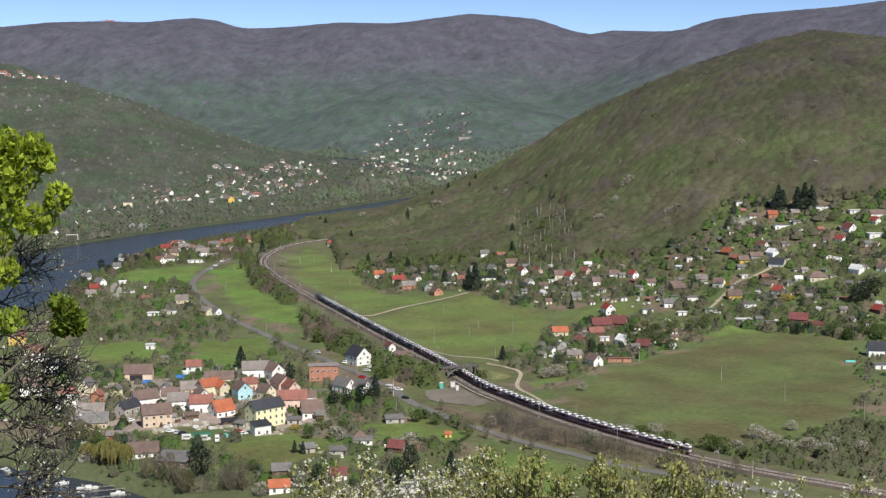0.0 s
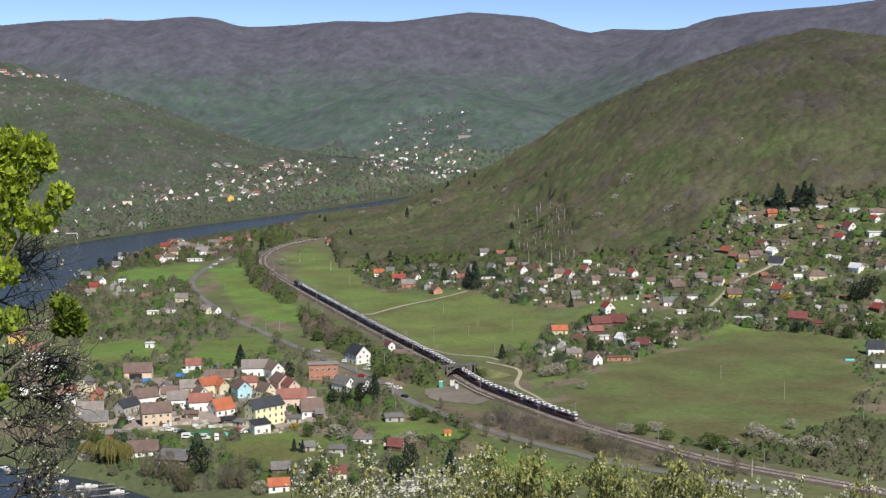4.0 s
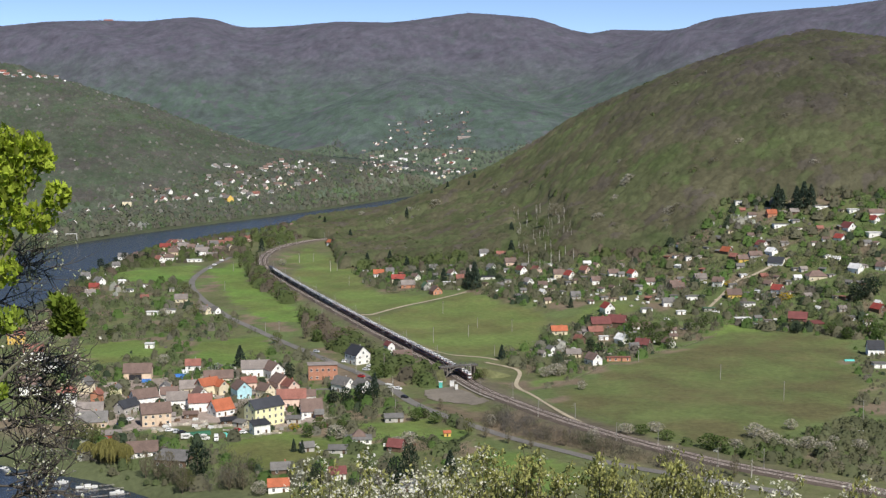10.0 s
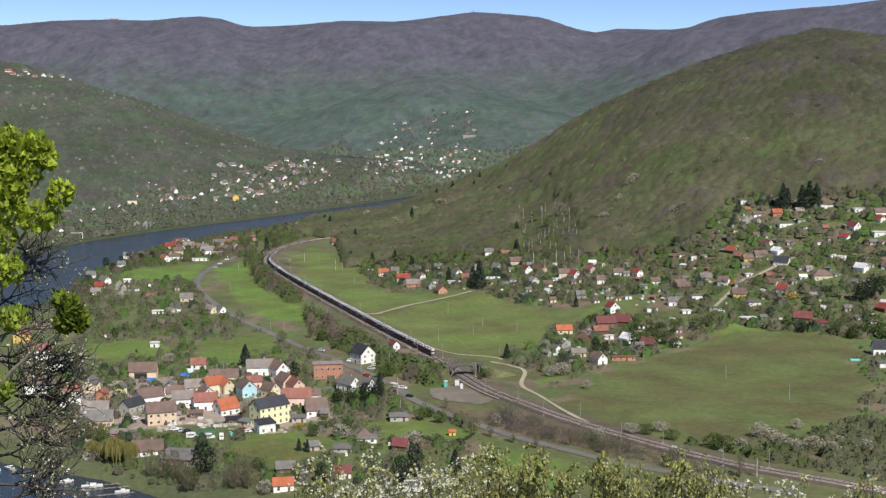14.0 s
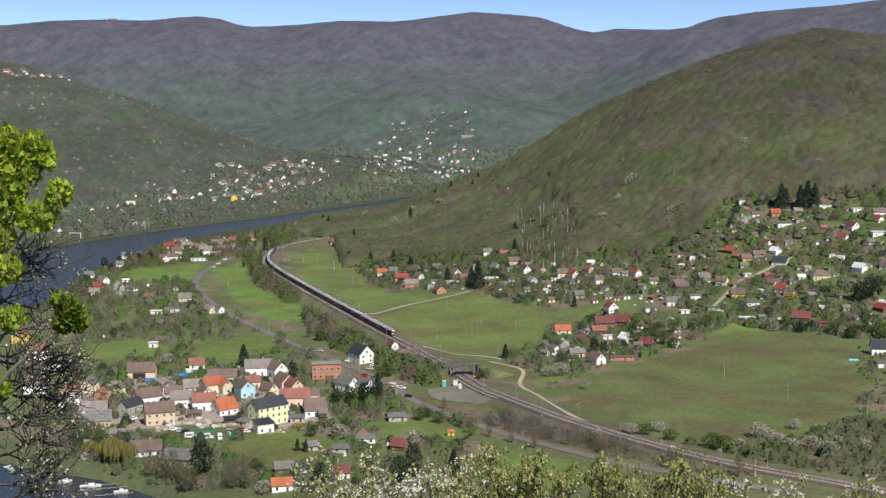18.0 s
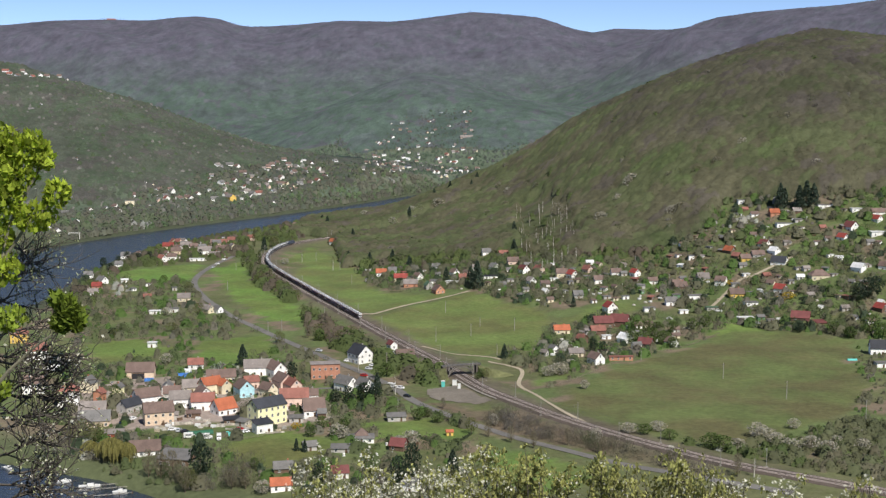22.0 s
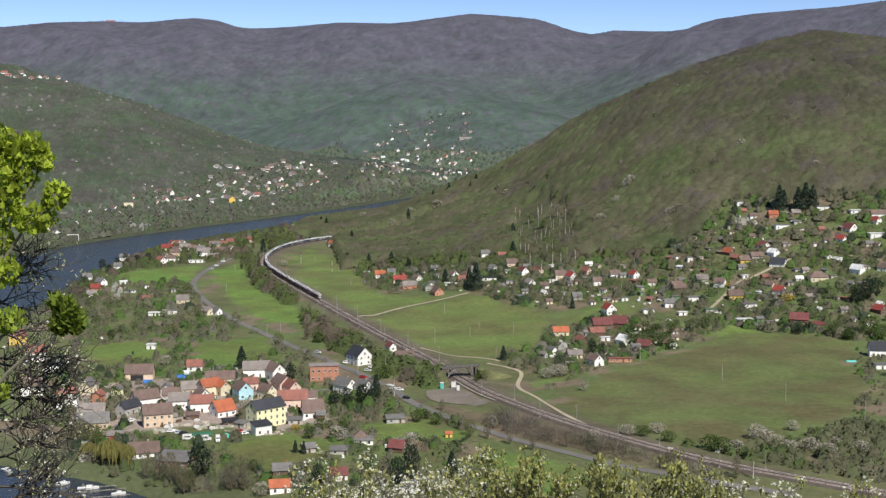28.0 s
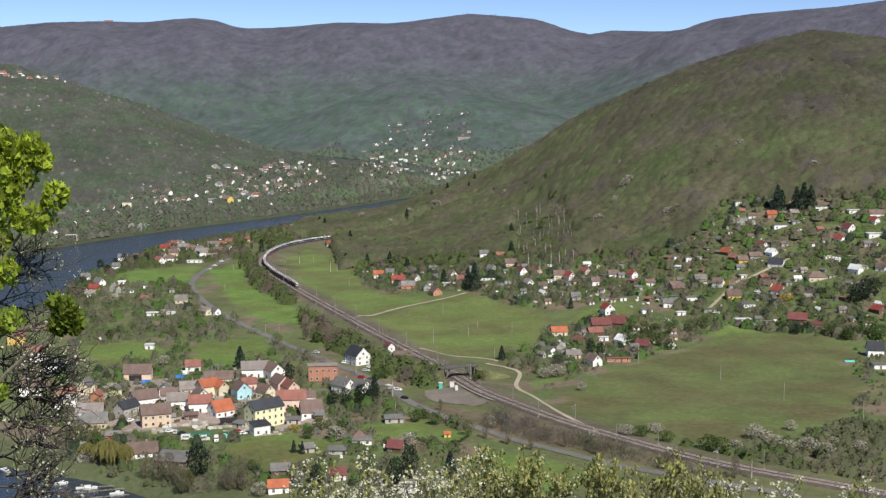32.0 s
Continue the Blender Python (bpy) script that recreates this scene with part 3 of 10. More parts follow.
def wood_template(seed, n, size, shape, base, trunk, flat=0.6, dome=None):
    """Unit tree for woods and hedges: a lumpy crown, three-cornered sprays round it and a thin trunk."""
    r = np.random.RandomState(seed)
    v, q = np.zeros((0, 3)), np.zeros((0, 3), int)
    if dome:
        v, q = lumpy_dome(r, *dome)
    if n:
        c = crown_cards(r, n, size * 1.3, shape, flat)
        if flat < 2:
            # leaf layers spread along the outside of the crown
            mid = c.mean(1)
            out = mid - np.array([0, 0, 0.3])
            out = out / np.linalg.norm(out, axis=1)[:, None] + r.normal(0, 0.33, (n, 3))
            a = np.cross(out, r.normal(size=(n, 3)))
            a /= np.linalg.norm(a, axis=1)[:, None]
            b = np.cross(out, a)
            b /= np.linalg.norm(b, axis=1)[:, None]
            s = size * 1.45 * r.uniform(0.6, 1.3, (n, 1))
            c = np.stack([mid - a * s - b * s * 0.6, mid + a * s - b * s * 0.5, mid + a * s * 0.4 + b * s * 0.9, mid - a * s * 0.5 + b * s * 0.8], 1)
        else:
            # upright bare twigs
            mid = c.mean(1)
            a = r.normal(0, 0.35, (n, 3)) + np.array([0, 0, 1.0])
            b = np.cross(a, r.normal(size=(n, 3)))
            b /= np.linalg.norm(b, axis=1)[:, None]
            s = size * r.uniform(0.8, 2.6, (n, 1))
            c = np.stack([mid - a * s - b * size * 0.22, mid - a * s * 0.9 + b * size * 0.22, mid + a * s, mid + a * s], 1)
        c[..., 2] = base + c[..., 2] * (1 - base)
        c = np.stack([c[:, 0], c[:, 1], (c[:, 2] + c[:, 3]) / 2], 1).reshape(-1, 3)
        q = np.vstack([q, np.arange(n * 3).reshape(-1, 3) + len(v)])
        v = np.vstack([v, c])
    k = len(v)
    if trunk:
        t = []
        for z, wd in ((0, trunk), (base + 0.35 * (1 - base), trunk * 0.5)):
            t += [(wd * math.cos(j * 2.094), wd * math.sin(j * 2.094), z) for j in range(3)]
        v = np.vstack([v, t])
        for i, j in ((0, 1), (1, 2), (2, 0)):
            q = np.vstack([q, [(k + i, k + j, k + 3 + j), (k + i, k + 3 + j, k + 3 + i)]])
    wood = np.zeros(len(v), bool)
    wood[k:] = True
    return v, q, wood


def wood_mass(name, x, y, tall, wide, tint, templates, label, category="woodland", trunk_tint=(0.2, 0.18, 0.15), sink=0.3, leaf="leaves", lean=0.75):
    """Many trees in one mesh."""
    z = height(x, y) - sink
    r = np.random.RandomState(len(x) + 7)
    which = r.randint(0, len(templates), len(x))
    ang = r.uniform(0, 6.283, len(x))
    vs, qs, cs, count = [], [], [], 0
    for k, (v, q, wood) in enumerate(templates):
        s = np.nonzero(which == k)[0]
        if not len(s):
            continue
        ca, sa = np.cos(ang[s])[:, None], np.sin(ang[s])[:, None]
        w, t = wide[s][:, None], tall[s][:, None]
        px = (v[None, :, 0] * ca - v[None, :, 1] * sa) * w + x[s][:, None]
        py = (v[None, :, 0] * sa + v[None, :, 1] * ca) * w + y[s][:, None]
        pz = v[None, :, 2] * t + z[s][:, None]
        c = np.where(wood[None, :, None], np.array(trunk_tint)[None, None], tint[s][:, None, :])
        vs.append(np.stack([px, py, pz], -1).reshape(-1, 3))
        cs.append(c.reshape(-1, 3))
        qs.append((q[None] + (np.arange(len(s)) * len(v))[:, None, None] + count).reshape(-1, 3))
        count += len(s) * len(v)
    me = mesh_arrays(name, np.vstack(vs), np.vstack(qs), M[leaf], np.vstack(cs), tris=True)
    foliage_normals(me, lean)
    ob = new(name, me)
    return tagged(ob, label, category, kind="stuff")


def jitter_grid(x0, x1, y0, y1, step, seed):
    r = np.random.RandomState(seed)
    a, b = np.meshgrid(np.arange(x0, x1, step), np.arange(y0, y1, step))
    return (a + r.uniform(-0.5, 0.5, a.shape) * step * 1.1).ravel(), (b + r.uniform(-0.5, 0.5, b.shape) * step * 1.1).ravel()


def in_view(x, y, margin=1.12):
    return np.abs(x) < (0.341 * y + 30) * margin


def tints(x, y, r, kinds, jitter=1.0):
    """Colour tree by tree: (share, colour) kinds, in drifts."""
    n = len(x)
    pick = np.clip(0.5 + 0.30 * waves(x, y, 150, 61) + 0.18 * waves(x, y, 45, 62) + r.normal(0, 0.12 * jitter, n), 0, 0.999)
    edges = np.cumsum([k[0] for k in kinds])
    idx = np.minimum(np.searchsorted(edges / edges[-1], pick), len(kinds) - 1)
    c = np.array([k[1] for k in kinds])[idx]
    return c * (1 + jitter * r.uniform(-0.1, 0.1, (n, 1))) * r.uniform(0.97, 1.03, (n, 3))


def canopy(name, x0, x1, y0, y1, step, pitch, bump, lift, kinds, label, high=None, rough=0.2, band=(150, 330)):
    """A closed wood seen from outside: one crown beside another, each domed, rising and falling with the land."""
    X, Y = np.meshgrid(np.arange(x0, x1, step), np.arange(y0, y1, step))
    r = np.random.RandomState(int(pitch * 100))
    X = X + r.uniform(-0.25, 0.25, X.shape) * step
    Y = Y + r.uniform(-0.25, 0.25, Y.shape) * step
    table = r.rand(256, 256, 5)
    ci, cj = np.floor(X / pitch).astype(int), np.floor(Y / pitch).astype(int)
    best, bx, by, shade = np.full(X.shape, -9.0), np.zeros(X.shape), np.zeros(X.shape), np.zeros(X.shape)
    for di in (-1, 0, 1):
        for dj in (-1, 0, 1):
            t = table[(ci + di) % 256, (cj + dj) % 256]
            cx, cy = (ci + di + 0.1 + 0.8 * t[..., 0]) * pitch, (cj + dj + 0.1 + 0.8 * t[..., 1]) * pitch
            d2 = ((X - cx) ** 2 + (Y - cy) ** 2) / (pitch * (0.75 + 0.5 * t[..., 2])) ** 2
            top = 1.0 - d2 * 2.4 + 0.5 * (t[..., 3] - 0.5)
            near = top > best
            best, bx, by, shade = np.where(near, top, best), np.where(near, cx, bx), np.where(near, cy, by), np.where(near, t[..., 4], shade)
    wood = woodland(X, Y) * (1 - 0.82 * open_slope(X, Y))
    for _ in range(3):
        # soften the edge, so that the outer crowns come down to the ground
        pad = np.pad(wood, 1, mode="edge")
        wood = (pad[:-2, 1:-1] + pad[2:, 1:-1] + pad[1:-1, :-2] + pad[1:-1, 2:] + 2 * wood) / 6
    low = smooth(0.06, 0.95, wood) ** 0.8
    Z = height(X, Y) - 0.5 + 1.7 * smooth(0.06, 0.16, wood) + low * (lift + bump * np.clip(best, -1.0, 2) + rough * bump * (r.rand(*X.shape) - 0.5))
    pick = np.clip(0.5 + 0.34 * waves(bx, by, 150, 61) + 0.24 * waves(bx, by, 47, 62) + 0.28 * (shade - 0.5), 0, 0.999)
    edges = np.cumsum([k[0] for k in kinds])
    idx = np.minimum(np.searchsorted(edges / edges[-1], pick.ravel()), len(kinds) - 1)
    c = np.array([k[1] for k in kinds])[idx]
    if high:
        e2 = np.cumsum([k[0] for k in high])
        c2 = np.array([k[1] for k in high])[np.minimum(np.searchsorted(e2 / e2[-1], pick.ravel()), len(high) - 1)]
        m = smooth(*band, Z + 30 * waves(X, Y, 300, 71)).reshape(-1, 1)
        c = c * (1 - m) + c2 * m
    c = c * (0.86 + 0.28 * ((shade * 7.31) % 1.0)).reshape(-1, 1)
    ny, nx = X.shape
    i = np.arange(ny - 1)[:, None] * nx + np.arange(nx - 1)[None, :]
    quads = np.stack([i, i + 1, i + 1 + nx, i + nx], -1).reshape(-1, 4)
    good = ((wood > 0.03) & in_view(X, Y)).ravel()
    quads = quads[good[quads].all(1)]
    used, back = np.unique(quads, return_inverse=True)
    v = np.stack([X, Y, Z], -1).reshape(-1, 3)[used]
    me = mesh_arrays(name, v, back.reshape(-1, 4), M["far_leaves"], c[used])
    foliage_normals(me, 0.45)
    return tagged(new(name, me), label, "woods", kind="stuff")


SPRAYS = [wood_template(100 + k, 20, 0.052, round_crown, 0.42, 0.013, 0.9) for k in range(8)]
LOW_CROWNS = [wood_template(150 + k, 0, 0.1, round_crown, 0.0, 0, 0.8, (5, 2, 1.0, 0.0, 1.0)) for k in range(6)]
BUSHY = [wood_template(120 + k, 12, 0.1, round_crown, 0.05, 0, 0.7, (6, 2, 0.75, 0.0, 0.85)) for k in range(8)]

# the near hill on the east side: leafless oak and hornbeam, greening towards the foot
r = np.random.RandomState(5)
kinds_e = [(0.22, (0.128, 0.115, 0.088)), (0.28, (0.122, 0.119, 0.07)), (0.3, (0.111, 0.128, 0.061)), (0.2, (0.106, 0.137, 0.056))]
kinds_top = [(0.35, (0.096, 0.085, 0.073)), (0.35, (0.095, 0.092, 0.060)), (0.3, (0.088, 0.100, 0.052))]
canopy("hill_woods", -190, 800, 960, 1850, 2.3, 8.5, 2.9, 7.0, kinds_e, "budding brown and olive woods on the steep hill", kinds_top, 0.35, (110, 210))
# here and there a wild cherry in pale blossom, a birch in fresh leaf
x, y = jitter_grid(-190, 800, 960, 1600, 56, 77)
keep = (woodland(x, y) > 0.5) & in_view(x, y, 1.05)
x, y = x[keep], y[keep]
pale = r.rand(len(x), 1) < 0.35
single_tint = np.where(pale, np.array([0.2, 0.19, 0.155]), np.array([0.104, 0.138, 0.05])) * r.uniform(0.85, 1.15, (len(x), 1))
FULL = [wood_template(160 + k, 70, 0.055, round_crown, 0.3, 0.01, 0.8, (7, 3, 0.72, 0.32, 0.88)) for k in range(5)]
wood_mass("hill_cherries", x, y, r.uniform(10, 13, len(x)), r.uniform(8, 12, len(x)), single_tint, FULL, "wild cherries in pale blossom and birches in fresh leaf", "woods")
x, y = jitter_grid(-190, 800, 960, 1500, 8.5, 79)
keep = (woodland(x, y) > 0.5) & in_view(x, y, 1.05) & (r.rand(len(x)) < 1 - smooth(1180, 1320, y))
x, y = x[keep], y[keep]
wood_mass("hill_twigs", x, y, r.uniform(10, 14.5, len(x)), r.uniform(5, 9, len(x)), tints(x, y, r, kinds_e) * 1.12, SPRAYS, "loose twigs and trunks of the hill woods", "woods", (0.24, 0.22, 0.19))

# west hill beyond the river: scrub, bare thickets, blossoming thorn
kinds_w = [(0.32, (0.124, 0.124, 0.108)), (0.36, (0.112, 0.13, 0.097)), (0.32, (0.1, 0.134, 0.086))]
canopy("west_woods", -1200, -150, 1750, 2700, 4.2, 9.5, 1.2, 2.5, kinds_w, "grey-green scrubby woods on the hill across the river")
x, y = jitter_grid(-1000, -150, 1750, 2560, 8.0, 78)
keep = ((woodland(x, y) > 0.4) | (r.rand(len(x)) < 0.6)) & in_view(x, y, 1.04) & (y < 2520) & (line_dist(x, y, river_line)[0] > RIVER_HALF + 8) & (x < -0.1 * y)
x, y = x[keep], y[keep]
bush_tint = tints(x, y, r, kinds_w)
chance = r.rand(len(x))[:, None]
bush_tint = np.where(chance < 0.045, np.array([0.21, 0.205, 0.185]), np.where(chance > 0.93, np.array([0.085, 0.118, 0.062]), bush_tint))
tall = r.uniform(3.5, 9, len(x)) * (1 - 0.5 * open_slope(x, y))
wood_mass("west_bushes", x, y, tall, tall * r.uniform(0.8, 1.4, len(x)), bush_tint, LOW_CROWNS, "scattered grey-green bushes on the hill across the river", "shrubs", leaf="far_leaves")

# spur and far ridges; bluish distance haze is mixed into the tree colours
kinds_low_haze = [(0.4, (0.114, 0.146, 0.140)), (0.35, (0.108, 0.155, 0.128)), (0.25, (0.130, 0.141, 0.155))]
kinds_high_haze = [(0.5, (0.139, 0.134, 0.174)), (0.3, (0.132, 0.133, 0.168)), (0.2, (0.123, 0.137, 0.155))]
canopy("far_woods", -1800, 1800, 2750, 4790, 7.0, 12.0, 2.0, 6.0, kinds_low_haze, "bare forest on the far ridges, blue-purple haze in its colour", kinds_high_haze)
# ragged tree tops along the skyline
run = spline([(a, b) for a, b, _, _ in RIDGE[1:16]], 5.0)
x, y = run[:, 0] + r.uniform(-3, 3, len(run)), run[:, 1] + r.uniform(-12, 12, len(run))
wood_mass("skyline_trees", x, y, 9 + 11 * r.rand(len(x)) * smooth(-0.3, 0.5, waves(x, y, 210, 19)), r.uniform(6, 12, len(x)), tints(x, y, r, kinds_high_haze), SPRAYS, "ragged bare trees along the ridge", "woods", leaf="far_leaves")

# ---- houses ----
HOUSES = []
WORDS = {"white": "white rendered", "cream": "cream rendered", "yellow": "pale yellow rendered", "ochre": "worn ochre", "pink": "pinkish rendered", "cyan": "light blue", "grey": "grey rendered", "brown": "dark timber", "orange": "orange rendered", "red": "red painted", "brick": "bare brick", "gold": "golden yellow", "green": "green painted", "blue": "blue painted"}
ROOF_WORDS = {"brown": "brown tiled", "red": "bright red", "orange": "orange tiled", "slate": "dark slate", "grey": "grey", "maroon": "dark red", "rust": "rusty red", "white": "white sheet", "green": "green", "pale": "faded brown", "black": "black felt"}


def window_mesh(wide, tall, bars):
    bm = boxes((-wide / 2, wide / 2, -0.06, 0.0, -0.08, 0.0), (-wide / 2, wide / 2, -0.05, 0.0, tall - 0.09, tall), (-wide / 2, -wide / 2 + 0.09, -0.05, 0, 0, tall - 0.09), (wide / 2 - 0.09, wide / 2, -0.05, 0, 0, tall - 0.09))
    if bars:
        box(bm, -0.035, 0.035, -0.045, 0, 0.0, tall - 0.09)
    return mesh_of("window", bm, M["metal_white"])


WINDOW = {k: window_mesh(*k) for k in ((1.15, 1.5, True), (1.3, 1.3, True), (1.5, 1.9, True), (2.0, 1.3, True))}
PANE = {k: mesh_of("pane", boxes((-k[0] / 2 + 0.09, k[0] / 2 - 0.09, -0.03, -0.005, 0.0, k[1] - 0.09)), M["glass"]) for k in WINDOW}
DOOR = mesh_of("door", boxes((-0.5, 0.5, -0.08, 0, 0, 2.05), (-0.42, 0.42, -0.1, -0.08, 1.1, 1.9)), M["wood"])


def add_window(home, kind, x, y, z, turn):
    w = shared("window", WINDOW[kind], home, pose(x, y, z, 0, 0, turn))
    shared("pane", PANE[kind], w)


def house(x, y, turn, w, d, eave, wall, roof, form="gable", rise=0.0, detail=2, chimney=True, label="", category="house"):
    """A house whose ridge runs along its own x; turn is in degrees. detail: 2 near, 1 further, 0 far away."""
    c, s = abs(math.cos(radians(turn))), abs(math.sin(radians(turn)))
    z = min(zat(x + i * (w * c + d * s) * 0.4, y + j * (w * s + d * c) * 0.4) for i in (-1, 1) for j in (-1, 1))
    home = new("house" if category == "house" else category.replace(" ", "_"))
    home.matrix_basis = pose(x, y, z, 0, 0, turn)
    HOUSES.append((x, y, 0.5 * math.hypot(w, d)))
    form_word = {"gable": "gable", "hip": "hipped", "flat": "flat", "shed": "sloping"}[form]
    if not label:
        label = "%s %s with a %s %s roof" % (WORDS[wall], "house" if category == "house" else category, ROOF_WORDS[roof], form_word)
    tagged(home, label, category, "houses of the valley" if category == "house" else "")
    rise = rise or (0.42 if form == "hip" else 0.48) * d * 0.95
    hw, hd, o = w / 2, d / 2, 0.45
    # walls, with gable ends where the roof is a gable
    bm = bmesh.new()
    low = [bm.verts.new((a, b, -1.5)) for a, b in ((-hw, -hd), (hw, -hd), (hw, hd), (-hw, hd))]
    top = [bm.verts.new((a, b, eave + (rise * 0.5 if form == "shed" and b > 0 else 0))) for a, b in ((-hw, -hd), (hw, -hd), (hw, hd), (-hw, hd))]
    for k in range(4):
        bm.faces.new((low[k], low[(k + 1) % 4], top[(k + 1) % 4], top[k]))
    bm.faces.new(low[::-1])
    if form == "gable":
        ends = [bm.verts.new((a, 0, eave + rise)) for a in (-hw, hw)]
        bm.faces.new((top[3], top[0], ends[0]))
        bm.faces.new((top[1], top[2], ends[1]))
        bm.faces.new((top[0], top[1], ends[1], ends[0]))
        bm.faces.new((top[2], top[3], ends[0], ends[1]))
    else:
        bm.faces.new(top)
    part("wall", bm, M["wall_" + wall], home)
    # roof
    bm = bmesh.new()
    t = 0.2
    if form == "gable":
        k = rise / hd
        for sgn in (-1, 1):
            v = []
            for a in (-hw - o, hw + o):
                for b, zz in ((hd + o, eave - o * k), (0.0, eave + rise)):
                    v += [bm.verts.new((a, sgn * b, zz + 0.03)), bm.verts.new((a, sgn * b, zz + 0.03 + t))]
            for q in ((0, 2, 6, 4), (1, 5, 7, 3), (0, 1, 3, 2), (4, 6, 7, 5), (0, 4, 5, 1), (2, 3, 7, 6)):
                bm.faces.new([v[i] for i in q])
    elif form == "hip":
        r = max(0.3, hw - hd * 0.9)
        ring = [[bm.verts.new((a * (hw + o), b * (hd + o), eave + zz)) for a, b in ((-1, -1), (1, -1), (1, 1), (-1, 1))] for zz in (0.02, 0.02 + t)]
        top = [bm.verts.new((a, 0, eave + rise + t)) for a in (-r, r)]
        bm.faces.new(ring[0][::-1])
        for k in range(4):
            bm.faces.new((ring[0][k], ring[0][(k + 1) % 4], ring[1][(k + 1) % 4], ring[1][k]))
        bm.faces.new((ring[1][0], ring[1][1], top[1], top[0]))
        bm.faces.new((ring[1][1], ring[1][2], top[1]))
        bm.faces.new((ring[1][2], ring[1][3], top[0], top[1]))
        bm.faces.new((ring[1][3], ring[1][0], top[0]))
    else:
        up = rise * 0.5 if form == "shed" else 0.0
        v = []
        for a in (-hw - o, hw + o):
            for b, zz in ((-hd - o, eave), (hd + o, eave + up)):
                v += [bm.verts.new((a, b, zz + 0.03)), bm.verts.new((a, b, zz + 0.03 + t))]
        for q in ((0, 2, 6, 4), (1, 5, 7, 3), (0, 1, 3, 2), (4, 6, 7, 5), (0, 4, 5, 1), (2, 3, 7, 6)):
            bm.faces.new([v[i] for i in q])
    bmesh.ops.recalc_face_normals(bm, faces=bm.faces)
    top_part = part("roof", bm, M["roof_" + roof], home)
    if detail >= 0 and chimney and form in ("gable", "hip"):
        part("chimney", boxes((hw * 0.25, hw * 0.25 + 0.6, 0.15, 0.75, eave + rise * 0.55, eave + rise + 0.75), (hw * 0.25 - 0.07, hw * 0.25 + 0.67, 0.08, 0.82, eave + rise + 0.75, eave + rise + 0.9)), M["brick"] if wall != "white" else M["concrete"], top_part, "square chimney stack")
    # windows and door
    if detail < 0:
        return home
    rng = random.Random(int(x * 7 + y * 13))
    kind = rng.choice(((1.15, 1.5, True), (1.3, 1.3, True)))
    floors = max(1, int((eave - 0.4) // 2.8)) if detail else 1
    step = eave / floors
    for fl in range(floors):
        zz = fl * step + 0.9 if eave > 2.6 else 0.7
        n = max(1, int(w // (3.1 if detail == 2 else 4.2)))
        for k in range(n):
            a = -hw + w * (k + 0.5) / n
            if detail and fl == 0 and k == n // 2:
                shared("door", DOOR, home, pose(a, -hd, 0.05))
            else:
                add_window(home, kind, a, -hd, zz, 0)
        if detail == 2:
            for k in range(max(1, n - 1)):
                add_window(home, kind, -hw + w * (k + 0.5) / max(1, n - 1), hd, zz, 180)
        m = max(1, int(d // 3.6)) if detail else 0
        for k in range(m):
            b = -hd + d * (k + 0.5) / m
            add_window(home, kind, hw, b, zz, 90)
            if detail == 2:
                add_window(home, kind, -hw, b, zz, -90)
    if form == "gable" and detail and rise > 2.6:
        add_window(home, kind, hw, 0.0, eave + 0.5, 90)
        if detail == 2:
            add_window(home, kind, -hw, 0.0, eave + 0.5, -90)
    return home


# the village by the river
house(-88.0, 626.9, 42, 17, 9.5, 9.6, "yellow", "slate", "gable", rise=3.6, detail=2)
house(-141.1, 624.7, 20, 14, 9, 6.5, "ochre", "brown", "gable", detail=2)
house(-156.1, 665.1, 34, 13, 8.5, 4.8, "white", "brown", "gable", detail=2)
house(-137.1, 658.7, 12, 10.7, 7.8, 5, "white", "pale", "gable", detail=2)
house(-124.6, 654.3, 10, 11.6, 7.8, 5, "white", "rust", "gable", detail=2)
house(-112.8, 646.6, 40, 10.5, 9, 3.4, "white", "orange", "gable", rise=4.6, detail=2)
house(-127.3, 690.4, 40, 11, 7.5, 5.6, "cream", "orange", "gable", detail=2)
house(-120.6, 690.5, -48, 8, 6.2, 5, "cream", "orange", "gable", detail=2)
house(-108.1, 683.3, -60, 9.7, 8.2, 5.2, "cyan", "brown", "gable", detail=2)
house(-150.8, 691.7, 98, 9, 5.6, 3.8, "white", "grey", "gable", detail=2)
barn = house(-174.4, 730.9, 6, 15.5, 9.5, 4.4, "ochre", "brown", "gable", detail=-1, chimney=False, label="worn ochre barn with a brown tiled gable roof", category="barn")
barn_door = part("barn_door", boxes((-4.4, -1.1, -4.86, -4.76, 0.0, 3.2), (-1.05, 2.3, -4.86, -4.76, 0.0, 3.2)), M["roof_black"], barn, "wide dark timber double door")
part("door_frame", boxes((-4.65, -4.42, -4.9, -4.76, 0.0, 3.45), (2.32, 2.55, -4.9, -4.76, 0.0, 3.45), (-4.65, 2.55, -4.9, -4.76, 3.22, 3.45)), M["wall_brown"], barn_door)
house(-148.0, 757.2, 8, 8.7, 6.8, 3.2, "white", "rust", "gable", detail=2)
house(-126.7, 720.5, 12, 16, 8, 3.4, "cream", "brown", "gable", detail=2)
house(-108.6, 739.0, 8, 15.5, 8.7, 5, "white", "pale", "gable", detail=2)
house(-97.6, 735.0, -55, 11.6, 8.7, 5, "white", "brown", "gable", detail=2)
house(-196.1, 662.4, 12, 10.5, 9, 8.2, "white", "rust", "hip", detail=2)
house(-182.7, 673.1, 80, 6, 4.6, 4.4, "orange", "rust", "gable", detail=2)
house(-194.8, 695.3, 80, 8.7, 6.8, 5, "cream", "grey", "gable", detail=2)
house(-175.2, 682.6, 80, 7, 3.6, 5.2, "yellow", "grey", "gable", detail=2)
